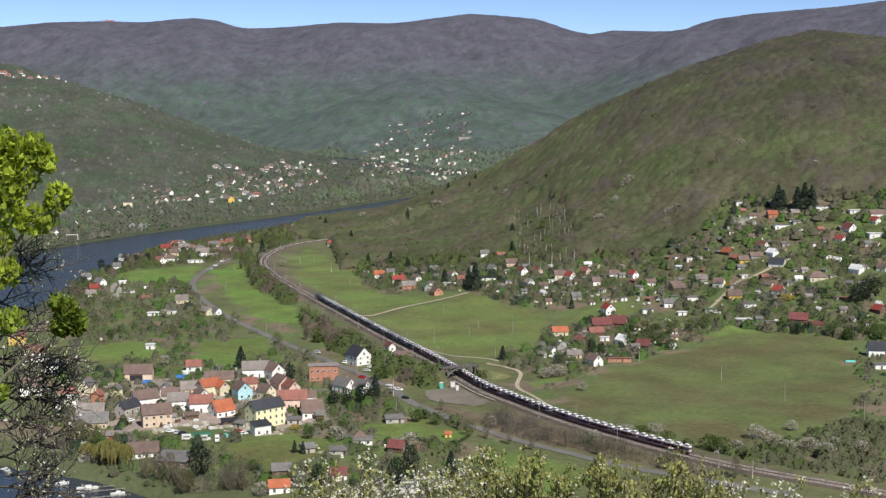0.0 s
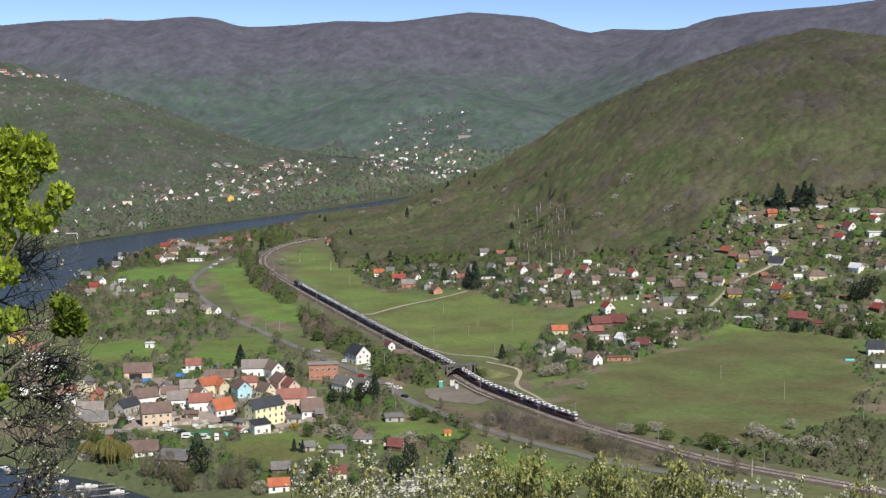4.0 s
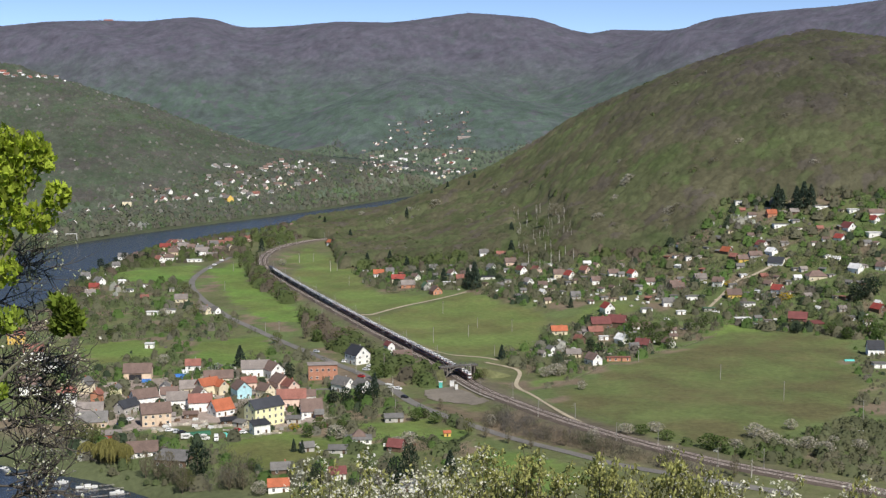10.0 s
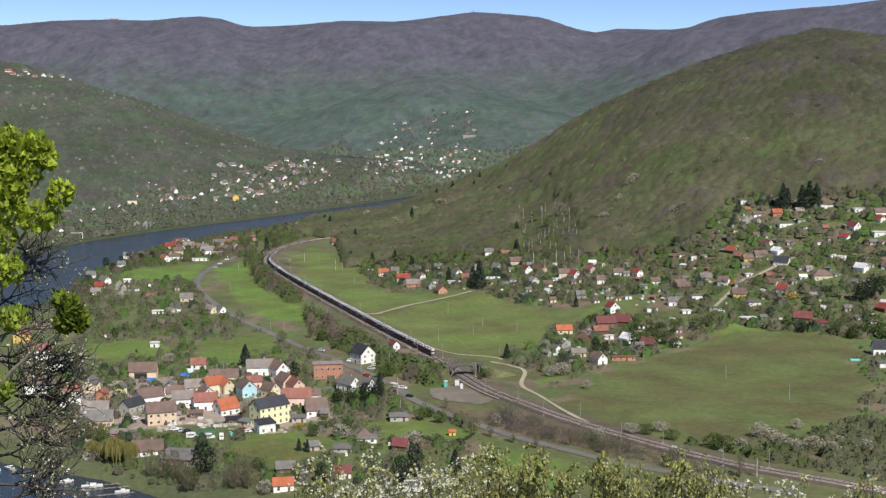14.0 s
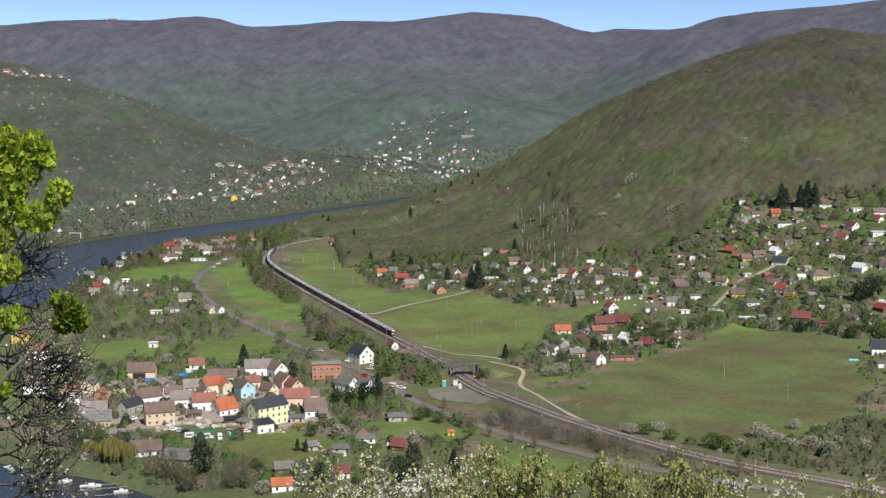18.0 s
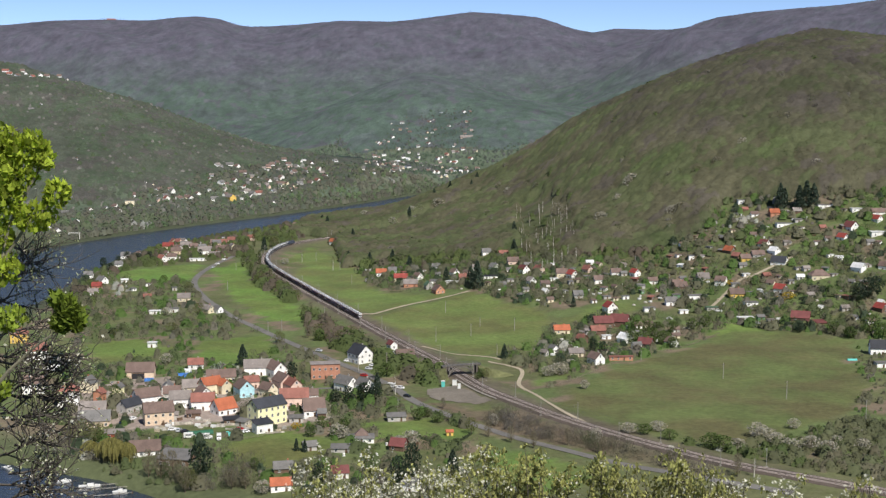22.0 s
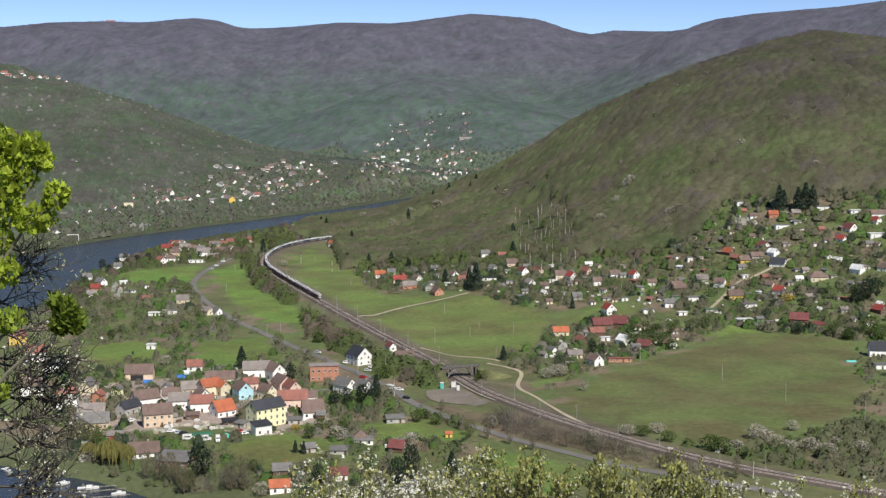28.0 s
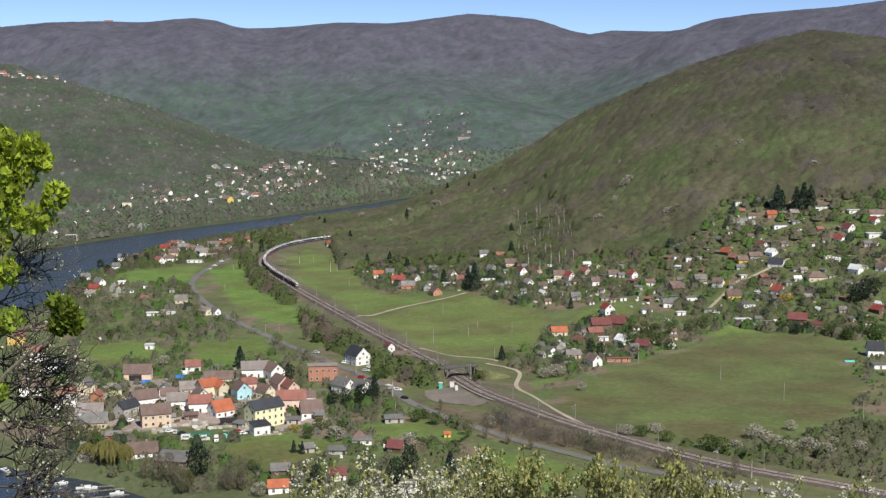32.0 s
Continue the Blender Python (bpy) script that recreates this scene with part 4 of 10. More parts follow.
house(-178.0, 642.5, 8, 13, 8, 3.4, "brown", "pale", "gable", detail=2)
house(-171.9, 622.8, 10, 15, 9, 3.6, "ochre", "grey", "gable", detail=2)
house(-136.7, 576.8, 14, 13.5, 8.5, 3.0, "white", "brown", "gable", detail=2)
house(-119.4, 562.2, -12, 14.5, 9.7, 3.4, "brown", "grey", "shed", detail=2)
house(-87.8, 609.0, 32, 8.4, 6.0, 4.6, "white", "slate", "shed", detail=2)
house(-156.7, 601.0, 10, 8.7, 4.8, 2.6, "red", "pale", "shed", detail=2, category="garden shed", chimney=False)
house(-89.6, 704.7, -55, 10.7, 8.7, 4.6, "pink", "brown", "gable", detail=2)
house(-83.4, 696.8, -55, 8.7, 6.8, 4.2, "pink", "rust", "gable", detail=2)
house(-78.8, 662.8, 8, 14.5, 8.7, 5, "pink", "rust", "gable", detail=2)
house(-66.6, 643.4, 12, 10.5, 9.7, 3.4, "white", "brown", "gable", rise=5.2, detail=2)
house(-51.7, 774.9, -50, 11.6, 10.7, 6, "white", "slate", "gable", detail=2)
house(-69.0, 732.3, 8, 16.5, 8.7, 8.6, "brick", "pale", "flat", detail=2)
house(-54.6, 700.1, -42, 11, 8, 4.4, "white", "grey", "gable", detail=2)
house(-44.0, 695.0, -50, 8.7, 6.8, 4.6, "white", "grey", "gable", detail=2)
house(-24.6, 774.4, 10, 10.7, 7.8, 4.4, "white", "brown", "gable", detail=2)
house(-33.6, 801.6, -60, 5.8, 4.8, 6.5, "white", "maroon", "gable", detail=2)
bungalow = house(-39.2, 591.5, 5, 11.5, 8.5, 2.3, "white", "grey", "hip", rise=1.5, detail=2, chimney=False, label="low white bungalow under a wide grey roof with brown cap")
cap = bmesh.new()
ring = [cap.verts.new((a, b, 3.3)) for a, b in ((-3.4, -2.6), (3.4, -2.6), (3.4, 2.6), (-3.4, 2.6))]
peak = cap.verts.new((0.2, 0, 6.6))
for k in range(4):
    cap.faces.new((ring[k], ring[(k + 1) % 4], peak))
part("roof_cap", cap, M["roof_brown"], bungalow, "steep brown tiled cap")
house(-24.4, 631.3, 8, 9.0, 4.8, 2.3, "grey", "grey", "shed", detail=1, category="garden shed", chimney=False)
house(-21.3, 577.2, -20, 6.8, 6.1, 2.6, "brown", "maroon", "gable", detail=2, category="garden shed", chimney=False)
house(-69.0, 542.4, 10, 9.1, 5.3, 2.4, "brown", "grey", "gable", detail=2)
house(-67.7, 520.1, 10, 8.4, 5.3, 3.2, "white", "orange", "gable", detail=2, category="garden shed", chimney=False)
house(-13.8, 515.1, -20, 6.1, 4.6, 2.9, "white", "grey", "gable", detail=2, category="garden shed", chimney=False)
house(-44.5, 533.2, 10, 6.8, 5.3, 2.7, "white", "maroon", "gable", detail=2, category="garden shed", chimney=False)
house(-46.9, 571.7, 0, 9.1, 4.6, 2, "grey", "grey", "shed", detail=2, category="garden shed", chimney=False)
house(-250.8, 784.0, 20, 11.6, 8.7, 6, "white", "rust", "gable", detail=2)
house(-279.5, 840.2, 10, 10.7, 8.7, 6, "gold", "rust", "hip", detail=2)
house(-223.6, 692.0, 15, 11.6, 8.7, 6, "white", "brown", "gable", detail=2)
house(-229.1, 751.6, 10, 9.7, 7.8, 5, "white", "grey", "gable", detail=2)
house(107.1, 781.4, 4, 14.5, 2.9, 2.5, "orange", "rust", "flat", detail=2, category="garden shed", chimney=False)
house(-105.4, 625.9, 20, 7.8, 3.9, 2.4, "brown", "black", "shed", detail=2, category="garden shed", chimney=False)
house(-99.4, 622.7, -30, 5.8, 3.9, 2.2, "grey", "grey", "shed", detail=2, category="garden shed", chimney=False)
house(-126.2, 637.2, 10, 6.8, 3.9, 2.3, "brown", "brown", "shed", detail=2, category="garden shed", chimney=False)
house(-136.1, 632.8, 10, 5.8, 3.9, 2.3, "grey", "pale", "shed", detail=2, category="garden shed", chimney=False)
house(-73.8, 628.8, 5, 6.8, 3.9, 2.3, "grey", "grey", "shed", detail=2, category="garden shed", chimney=False)
house(-107.2, 703.7, 20, 7.8, 5.8, 4, "pink", "rust", "gable", detail=2)
house(-138.4, 695.8, 12, 10, 7.8, 3.2, "cream", "pale", "gable", detail=2)
house(-144.8, 674.5, 10, 8.7, 6.8, 4.5, "grey", "brown", "gable", detail=2)
house(-71.5, 674.1, 10, 7.8, 5.8, 3.5, "white", "brown", "gable", detail=2)
house(-95.1, 683.1, -40, 7.8, 6.8, 4.6, "cream", "brown", "gable", detail=2)
house(-128.1, 673.3, -55, 7.8, 6.8, 4.2, "white", "brown", "gable", detail=2)
house(-160.9, 648.2, 60, 11.6, 6.8, 4, "grey", "slate", "gable", detail=2)
# gardens and cottages along the foot of the hill, and the riverside hamlet
house(-57.2, 1143.6, 6, 8.8, 7, 3.5, "white", "orange", "gable", detail=1)
house(-47.6, 1155.6, 5, 7, 6.2, 3.1, "white", "grey", "gable", detail=1, category="garden shed", chimney=False)
house(-23.7, 1103.9, -50, 7, 6.2, 3.3, "white", "brown", "gable", detail=1)
house(2.8, 1069.4, 5, 6.2, 4.4, 2.8, "white", "white", "flat", detail=1, category="garden shed", chimney=False)
house(7.7, 1102.8, -60, 7, 6.2, 3.3, "white", "brown", "gable", detail=1)
house(41.7, 1106.4, -50, 7, 6.2, 3.5, "white", "grey", "gable", detail=1)
house(26.4, 1116.0, 5, 6.2, 5.3, 2.8, "white", "pale", "gable", detail=1, category="garden shed", chimney=False)
house(79.3, 1025.6, 5, 7, 5.3, 2.9, "white", "brown", "gable", detail=1, category="garden shed", chimney=False)
house(68.9, 1039.7, -60, 7, 6.2, 3.1, "white", "pale", "gable", detail=1, category="garden shed", chimney=False)
house(116.4, 1057.4, -50, 7, 6.2, 3.5, "pink", "rust", "gable", detail=1)
house(137.5, 1041.3, 5, 7.9, 6.2, 3.3, "white", "brown", "gable", detail=1)
house(162.7, 1012.9, 5, 7, 5.3, 3.1, "white", "brown", "gable", detail=1, category="garden shed", chimney=False)
house(-71.8, 1169.8, 0, 7, 4.4, 2.8, "white", "white", "flat", detail=1, category="garden shed", chimney=False)
house(-38.3, 1104.2, 6, 11.4, 7, 3.7, "cream", "red", "gable", detail=1)
house(-29.2, 1072.0, 6, 11.4, 7, 3.3, "orange", "pale", "gable", detail=1)
house(-13.9, 1057.0, -70, 6.2, 6.2, 3.7, "grey", "green", "gable", detail=1)
house(-5.9, 1035.4, -65, 8.8, 7.9, 3.3, "orange", "brown", "gable", detail=1)
house(-8.5, 1144.3, 0, 7, 5.3, 3.7, "white", "grey", "gable", detail=1)
house(-65.6, 1115.8, 0, 7.9, 4.4, 2.3, "grey", "grey", "flat", detail=1, category="garden shed", chimney=False)
house(37.2, 1179.7, 10, 7.9, 6.2, 3.7, "white", "grey", "gable", detail=1)
house(37.2, 1074.2, 5, 12.3, 6.2, 2.8, "white", "black", "flat", detail=1)
house(15.1, 1076.9, 5, 7.9, 6.2, 3.3, "pink", "rust", "gable", detail=1)
house(58.2, 1116.4, 10, 9.7, 7, 3.7, "pink", "brown", "gable", detail=1)
house(51.8, 1159.2, 10, 7.9, 5.3, 3.2, "brown", "rust", "gable", detail=1, category="garden shed", chimney=False)
house(65.3, 1079.7, -60, 8.8, 7, 4, "white", "maroon", "gable", detail=1)
house(77.8, 1074.7, -60, 7.9, 6.2, 3.7, "pink", "rust", "gable", detail=1)
house(94.7, 1053.4, 5, 8.8, 7, 3.7, "cream", "brown", "gable", detail=1)
house(102.9, 1046.5, -60, 7.9, 7, 3.9, "white", "red", "gable", detail=1)
house(121.8, 1024.2, 8, 7.9, 6.2, 3.7, "white", "brown", "gable", detail=1)
house(101.3, 985.3, 10, 7, 6.2, 3.1, "grey", "grey", "gable", detail=1, category="garden shed", chimney=False)
house(152.2, 1035.6, -60, 7, 6.2, 3.7, "white", "red", "gable", detail=1)
house(120.4, 940.6, -70, 8.8, 7.9, 4.6, "white", "red", "gable", detail=1)
house(78.9, 872.6, 6, 10.6, 6.2, 3.1, "cream", "orange", "gable", detail=1)
house(109.4, 893.0, 8, 13.2, 8.8, 4.1, "brown", "maroon", "gable", detail=1)
house(121.9, 898.1, -20, 12.3, 9.7, 4.1, "brown", "maroon", "gable", detail=1)
house(103.0, 868.3, 10, 9.7, 6.2, 3.3, "brown", "rust", "gable", detail=1)
house(117.6, 840.4, -55, 7.9, 7, 3.3, "white", "white", "gable", detail=1)
house(67.9, 804.9, -60, 5.3, 4.4, 3.1, "white", "grey", "gable", detail=1, category="garden shed", chimney=False)
house(89.0, 836.7, -50, 6.2, 5.3, 3.7, "brown", "rust", "gable", detail=1)
house(80.6, 793.0, 8, 8.8, 5.3, 2.6, "cream", "pale", "gable", detail=1, category="garden shed", chimney=False)
house(90.6, 770.7, -60, 8.8, 7, 3.7, "white", "brown", "gable", detail=1)
house(128.9, 825.0, -30, 8.8, 7, 2.9, "brown", "maroon", "gable", detail=1)
house(146.0, 829.1, -60, 7, 6.2, 3.3, "white", "brown", "gable", detail=1)
house(148.6, 937.9, 5, 7.9, 5.3, 3.1, "white", "grey", "flat", detail=1, category="garden shed", chimney=False)
house(166.6, 954.2, 5, 7, 5.3, 3.5, "white", "grey", "gable", detail=1)
house(189.3, 967.8, 6, 14.1, 6.2, 3.7, "white", "grey", "flat", detail=1)
house(181.5, 995.6, 5, 9.7, 7, 3.1, "brown", "brown", "gable", detail=1)
house(200.2, 1002.6, 5, 8.8, 7, 3.3, "grey", "pale", "gable", detail=1)
house(254.1, 1108.5, 5, 9.7, 5.3, 3.7, "white", "grey", "flat", detail=1)
house(272.6, 1075.4, 5, 7.9, 6.2, 3.7, "orange", "orange", "gable", detail=1)
house(275.8, 1055.9, 5, 13.2, 6.2, 3.7, "white", "grey", "flat", detail=1)
house(311.4, 1065.8, 5, 13.2, 7, 4.1, "white", "pale", "flat", detail=1)
house(227.9, 1036.9, -50, 7.9, 7, 3.7, "brown", "orange", "gable", detail=1)
house(231.1, 1024.4, -50, 6.2, 5.3, 3.2, "brown", "rust", "gable", detail=1, category="garden shed", chimney=False)
house(236.0, 1016.6, 6, 7.9, 6.2, 3.3, "gold", "brown", "gable", detail=1)
house(254.5, 1031.5, -55, 7.9, 7, 3.7, "white", "maroon", "gable", detail=1)
house(246.0, 1017.7, 5, 9.7, 6.2, 3.3, "grey", "brown", "gable", detail=1)
house(258.1, 998.2, -30, 11.4, 8.8, 3.9, "white", "slate", "gable", detail=1)
house(258.4, 1015.6, -60, 7.9, 6.2, 4, "white", "white", "gable", detail=1)
house(321.1, 1025.1, -65, 9.7, 8.8, 3.9, "white", "maroon", "gable", detail=1)
house(341.8, 1027.4, -60, 7.9, 6.2, 3.7, "white", "red", "gable", detail=1)
house(336.8, 1008.7, 5, 12.3, 7, 4, "white", "white", "flat", detail=1)
house(310.8, 1012.4, -50, 7, 6.2, 3.5, "white", "red", "gable", detail=1)
house(279.1, 963.8, 4, 14.1, 9.7, 3.7, "cream", "brown", "hip", detail=1)
house(308.1, 962.4, -50, 8.8, 7, 4.6, "white", "white", "gable", detail=1)
house(200.6, 1007.0, -30, 7.9, 7, 2.8, "grey", "pale", "hip", detail=1)
house(210.7, 985.5, -30, 7.9, 7, 4.6, "white", "brown", "gable", detail=1)
house(180.7, 1001.2, 5, 8.8, 6.2, 3.3, "brown", "brown", "gable", detail=1)
house(216.5, 958.4, 4, 10.6, 7.9, 3.5, "gold", "brown", "gable", detail=1)
house(222.0, 936.4, 5, 9.7, 6.2, 3.1, "white", "grey", "flat", detail=1)
house(247.7, 952.3, -40, 7.9, 7, 4, "white", "red", "gable", detail=1)
house(210.9, 903.8, 5, 10.6, 5.3, 2.8, "white", "white", "flat", detail=1)
house(194.3, 937.7, 5, 8.8, 5.3, 2.6, "grey", "green", "flat", detail=1, category="garden shed", chimney=False)
house(247.0, 893.1, -20, 12.3, 8.8, 3.3, "brown", "maroon", "gable", detail=1)
house(254.2, 879.6, 8, 12.3, 6.2, 2.2, "brown", "maroon", "shed", detail=1)
house(302.5, 892.9, -60, 7.9, 7, 3.5, "brown", "red", "gable", detail=1)
house(346.3, 1036.0, 5, 12.3, 6.2, 3.7, "white", "brown", "gable", detail=1)
house(332.0, 1048.3, 5, 8.8, 5.3, 3.2, "white", "white", "flat", detail=1, category="garden shed", chimney=False)
house(198.6, 1044.8, 5, 4.4, 3.5, 4.2, "white", "grey", "flat", detail=1)
house(172.7, 932.0, 5, 6.2, 4.4, 2.4, "white", "white", "flat", detail=1, category="garden shed", chimney=False)
house(168.1, 955.7, 5, 7, 5.3, 3.7, "white", "grey", "gable", detail=1)
house(270.3, 801.1, -8, 9.7, 8.2, 4.4, "white", "slate", "gable", rise=4.6, detail=1)
house(260.1, 762.0, 0, 7.9, 6.2, 2.8, "white", "grey", "flat", detail=1)
house(257.8, 1082.0, 5, 6.2, 4.4, 2.8, "white", "brown", "gable", detail=1, category="garden shed", chimney=False)
house(326.4, 959.5, -40, 7, 6.2, 3.7, "white", "brown", "gable", detail=1)
house(289.5, 1068.6, 5, 7, 5.3, 3.2, "brown", "pale", "gable", detail=1, category="garden shed", chimney=False)
house(-327.1, 1319.9, 5, 9.7, 7, 3.7, "white", "grey", "gable", detail=1)
house(-312.2, 1232.4, 5, 7, 6.2, 4.6, "white", "grey", "gable", detail=1)
house(-299.5, 1394.2, 5, 11.4, 7.9, 3.7, "cream", "red", "gable", detail=1)
house(-279.0, 1268.7, -40, 7.9, 7, 3.7, "white", "rust", "gable", detail=1)
house(-278.5, 1333.4, 5, 9.7, 7, 3.7, "ochre", "brown", "gable", detail=1)
house(-279.1, 1389.5, 5, 11.4, 7, 3.3, "white", "pale", "gable", detail=1)
house(-249.7, 1335.6, 5, 12.3, 7.9, 4, "white", "pale", "gable", detail=1)
house(-235.2, 1356.8, 5, 11.4, 7, 3.7, "white", "brown", "gable", detail=1)
house(-250.5, 1468.9, 5, 7, 6.2, 3.7, "white", "grey", "flat", detail=1)
house(-245.4, 1273.0, 5, 14.1, 4.4, 2.4, "white", "white", "flat", detail=1)
house(-314.2, 1321.6, -50, 7.9, 6.2, 3.7, "pink", "brown", "gable", detail=1)
house(-272.4, 1284.9, 5, 8.8, 6.2, 3.7, "white", "brown", "gable", detail=1)
house(-233.9, 1306.1, 5, 10.6, 6.2, 3.3, "grey", "pale", "gable", detail=1)
house(-238.8, 1440.4, 5, 7.9, 6.2, 3.7, "pink", "rust", "gable", detail=1)
house(-299.5, 1122.4, -40, 8.8, 7, 4, "white", "grey", "gable", detail=1)
house(-294.6, 1087.3, 5, 7.9, 6.2, 3.3, "brick", "red", "gable", detail=1)
house(-324.9, 1171.9, 5, 7.9, 6.2, 3.7, "white", "grey", "gable", detail=1)
house(-287.4, 1048.3, 5, 7.9, 6.2, 3.3, "white", "pale", "gable", detail=1)
house(-207.1, 1017.3, 8, 9.7, 7, 3.3, "cream", "pale", "gable", detail=1)
house(-203.5, 961.4, 5, 7, 5.3, 2.8, "white", "grey", "flat", detail=1, category="garden shed", chimney=False)
house(-215.7, 953.3, 5, 7.9, 4.4, 2.4, "white", "white", "flat", detail=1, category="garden shed", chimney=False)
house(-177.4, 959.6, -40, 7.9, 6.2, 3.3, "cream", "pale", "gable", detail=1)
house(-170.1, 959.3, -40, 6.2, 5.3, 3.1, "white", "grey", "gable", detail=1, category="garden shed", chimney=False)
house(-188.5, 823.0, 0, 5.3, 4.4, 3.1, "white", "white", "flat", detail=1, category="garden shed", chimney=False)
house(-186.3, 1615.3, 5, 7.9, 6.2, 3.7, "white", "brown", "gable", detail=1)
house(-170.4, 1632.1, -40, 8.8, 7, 3.7, "pink", "rust", "gable", detail=1)
house(-122.9, 1419.3, -40, 7.9, 6.2, 4.1, "white", "orange", "gable", detail=1)
house(-219.9, 1461.6, 5, 7.9, 6.2, 3.7, "pink", "rust", "gable", detail=1)
# houses across the river and on the far slopes
house(-459.1, 1883.6, 10, 13, 10, 9, "cream", "grey", "flat", detail=0)
house(-481.9, 1838.4, -60, 12, 7, 4.6, "white", "grey", "gable", detail=0)
house(-473.8, 1860.3, -50, 12, 8, 4.6, "white", "brown", "gable", detail=0)
house(-435.1, 1943.1, 60, 9, 8, 4.6, "white", "white", "flat", detail=0)
house(-435.5, 1972.6, 60, 12, 8, 4.6, "white", "brown", "gable", detail=0)
house(-416.6, 1976.3, -50, 9, 7, 4.6, "white", "grey", "gable", detail=0)
house(-398.3, 1936.4, 60, 12, 7, 4.6, "white", "brown", "gable", detail=0)
house(-382.2, 1944.8, -60, 8, 7, 4.6, "white", "brown", "gable", detail=0)
house(-367.5, 2004.9, 5, 10, 7, 3.8, "white", "white", "flat", detail=0)
house(-348.5, 1955.5, 20, 12, 8, 3.8, "white", "grey", "gable", detail=0)
house(-327.3, 1971.5, -60, 24, 10, 6.5, "gold", "pale", "gable", detail=0)
house(-311.6, 1975.1, -50, 8, 7, 3.8, "white", "white", "flat", detail=0)
house(-354.3, 2050.5, 60, 10, 8, 4.6, "white", "grey", "gable", detail=0)
house(-374.4, 2133.0, 60, 10, 8, 4.6, "white", "pale", "gable", detail=0)
house(-356.9, 2150.2, 10, 12, 8, 4.6, "white", "grey", "gable", detail=0)
house(-291.6, 2022.8, 20, 12, 7, 3.8, "white", "rust", "gable", detail=0)
house(-297.8, 2182.3, 20, 8, 8, 4.6, "pink", "brown", "gable", detail=0)
house(-293.2, 2197.9, 10, 9, 8, 4.6, "white", "brown", "gable", detail=0)
house(-516.7, 1700.5, 60, 8, 7, 4.6, "pink", "grey", "gable", detail=0)
house(-465.8, 1551.2, -60, 10, 8, 3, "white", "pale", "gable", detail=0)
house(-479.3, 1670.9, -40, 12, 8, 3, "white", "green", "gable", detail=0)
house(-486.2, 1580.8, -60, 8, 8, 3, "white", "brown", "gable", detail=0)
house(-288.4, 2220.5, 60, 10, 8, 3.8, "white", "brown", "gable", detail=0)
house(-280.0, 2254.4, 10, 8, 7, 4.6, "white", "brown", "gable", detail=0)
house(-250.0, 2293.5, 10, 8, 8, 4.6, "white", "white", "flat", detail=0)
house(-270.6, 2138.0, -50, 10, 8, 4.6, "white", "brown", "gable", detail=0)
house(-291.8, 2030.4, -60, 8, 8, 3, "pink", "brown", "gable", detail=0)
house(-257.3, 2065.6, 5, 8, 7, 3, "white", "white", "flat", detail=0)
house(-238.1, 2120.3, 20, 10, 8, 3, "white", "grey", "gable", detail=0)
house(-212.8, 2154.2, -40, 8, 8, 3.8, "white", "rust", "gable", detail=0)
house(-257.4, 2966.3, 5, 9, 8, 3.8, "white", "brown", "gable", detail=0)
house(-200.2, 2352.3, 60, 12, 7, 4.6, "white", "grey", "gable", detail=0)
house(-148.0, 2316.9, 20, 10, 8, 4.6, "white", "grey", "gable", detail=0)
house(-121.9, 2376.9, -40, 9, 8, 3.8, "white", "pale", "gable", detail=0)
house(-129.9, 2297.1, 60, 10, 8, 3, "white", "white", "flat", detail=0)
house(-95.1, 2459.9, 5, 12, 8, 3, "white", "brown", "gable", detail=0)
house(-71.6, 2497.1, 20, 9, 7, 4.6, "white", "slate", "gable", detail=0)
house(-96.3, 2958.0, 20, 10, 8, 3.8, "white", "white", "flat", detail=0)
house(-141.0, 2981.9, 5, 10, 8, 4.6, "white", "white", "flat", detail=0)
house(-131.9, 3141.5, -60, 8, 7, 4.6, "white", "grey", "gable", detail=0)
house(-105.0, 3151.6, 5, 10, 8, 4.6, "white", "grey", "gable", detail=0)
house(-39.6, 3152.6, -40, 10, 8, 3, "white", "brown", "gable", detail=0)
house(-9.7, 3201.5, 60, 9, 8, 3.8, "white", "white", "flat", detail=0)
house(44.3, 3196.1, -60, 10, 8, 3.8, "white", "grey", "gable", detail=0)
house(48.9, 3048.8, 10, 30, 10, 4, "pink", "pale", "gable", detail=0)
house(-40.8, 3035.3, -40, 9, 8, 3, "white", "brown", "gable", detail=0)
house(38.8, 2982.5, 20, 9, 8, 4.6, "white", "brown", "gable", detail=0)
house(2.6, 2957.2, -40, 8, 7, 4.6, "pink", "rust", "gable", detail=0)
house(-168.0, 2930.7, 60, 10, 7, 3.8, "white", "grey", "gable", detail=0)
house(-64.2, 3021.6, 20, 9, 7, 3.8, "white", "grey", "gable", detail=0)
house(-109.9, 3015.0, -50, 9, 8, 3.8, "white", "pale", "gable", detail=0)
house(-17.9, 2939.2, -50, 8, 7, 4.6, "white", "brown", "gable", detail=0)
house(20.3, 2924.5, -40, 10, 7, 3.8, "white", "rust", "gable", detail=0)
house(-217.7, 2236.3, -50, 8, 8, 4.6, "white", "brown", "gable", detail=0)
house(-255.3, 2183.0, 60, 12, 8, 4.6, "white", "brown", "gable", detail=0)
house(-315.9, 2111.3, 20, 10, 8, 3.8, "white", "grey", "gable", detail=0)
house(-332.0, 2127.1, 10, 12, 8, 3.8, "white", "brown", "gable", detail=0)
house(-287.9, 2107.1, -50, 12, 7, 3.8, "white", "brown", "gable", detail=0)
house(-270.5, 2042.8, 60, 9, 7, 3.8, "white", "grey", "gable", detail=0)
house(-243.0, 2074.4, 20, 12, 7, 3, "white", "brown", "gable", detail=0)
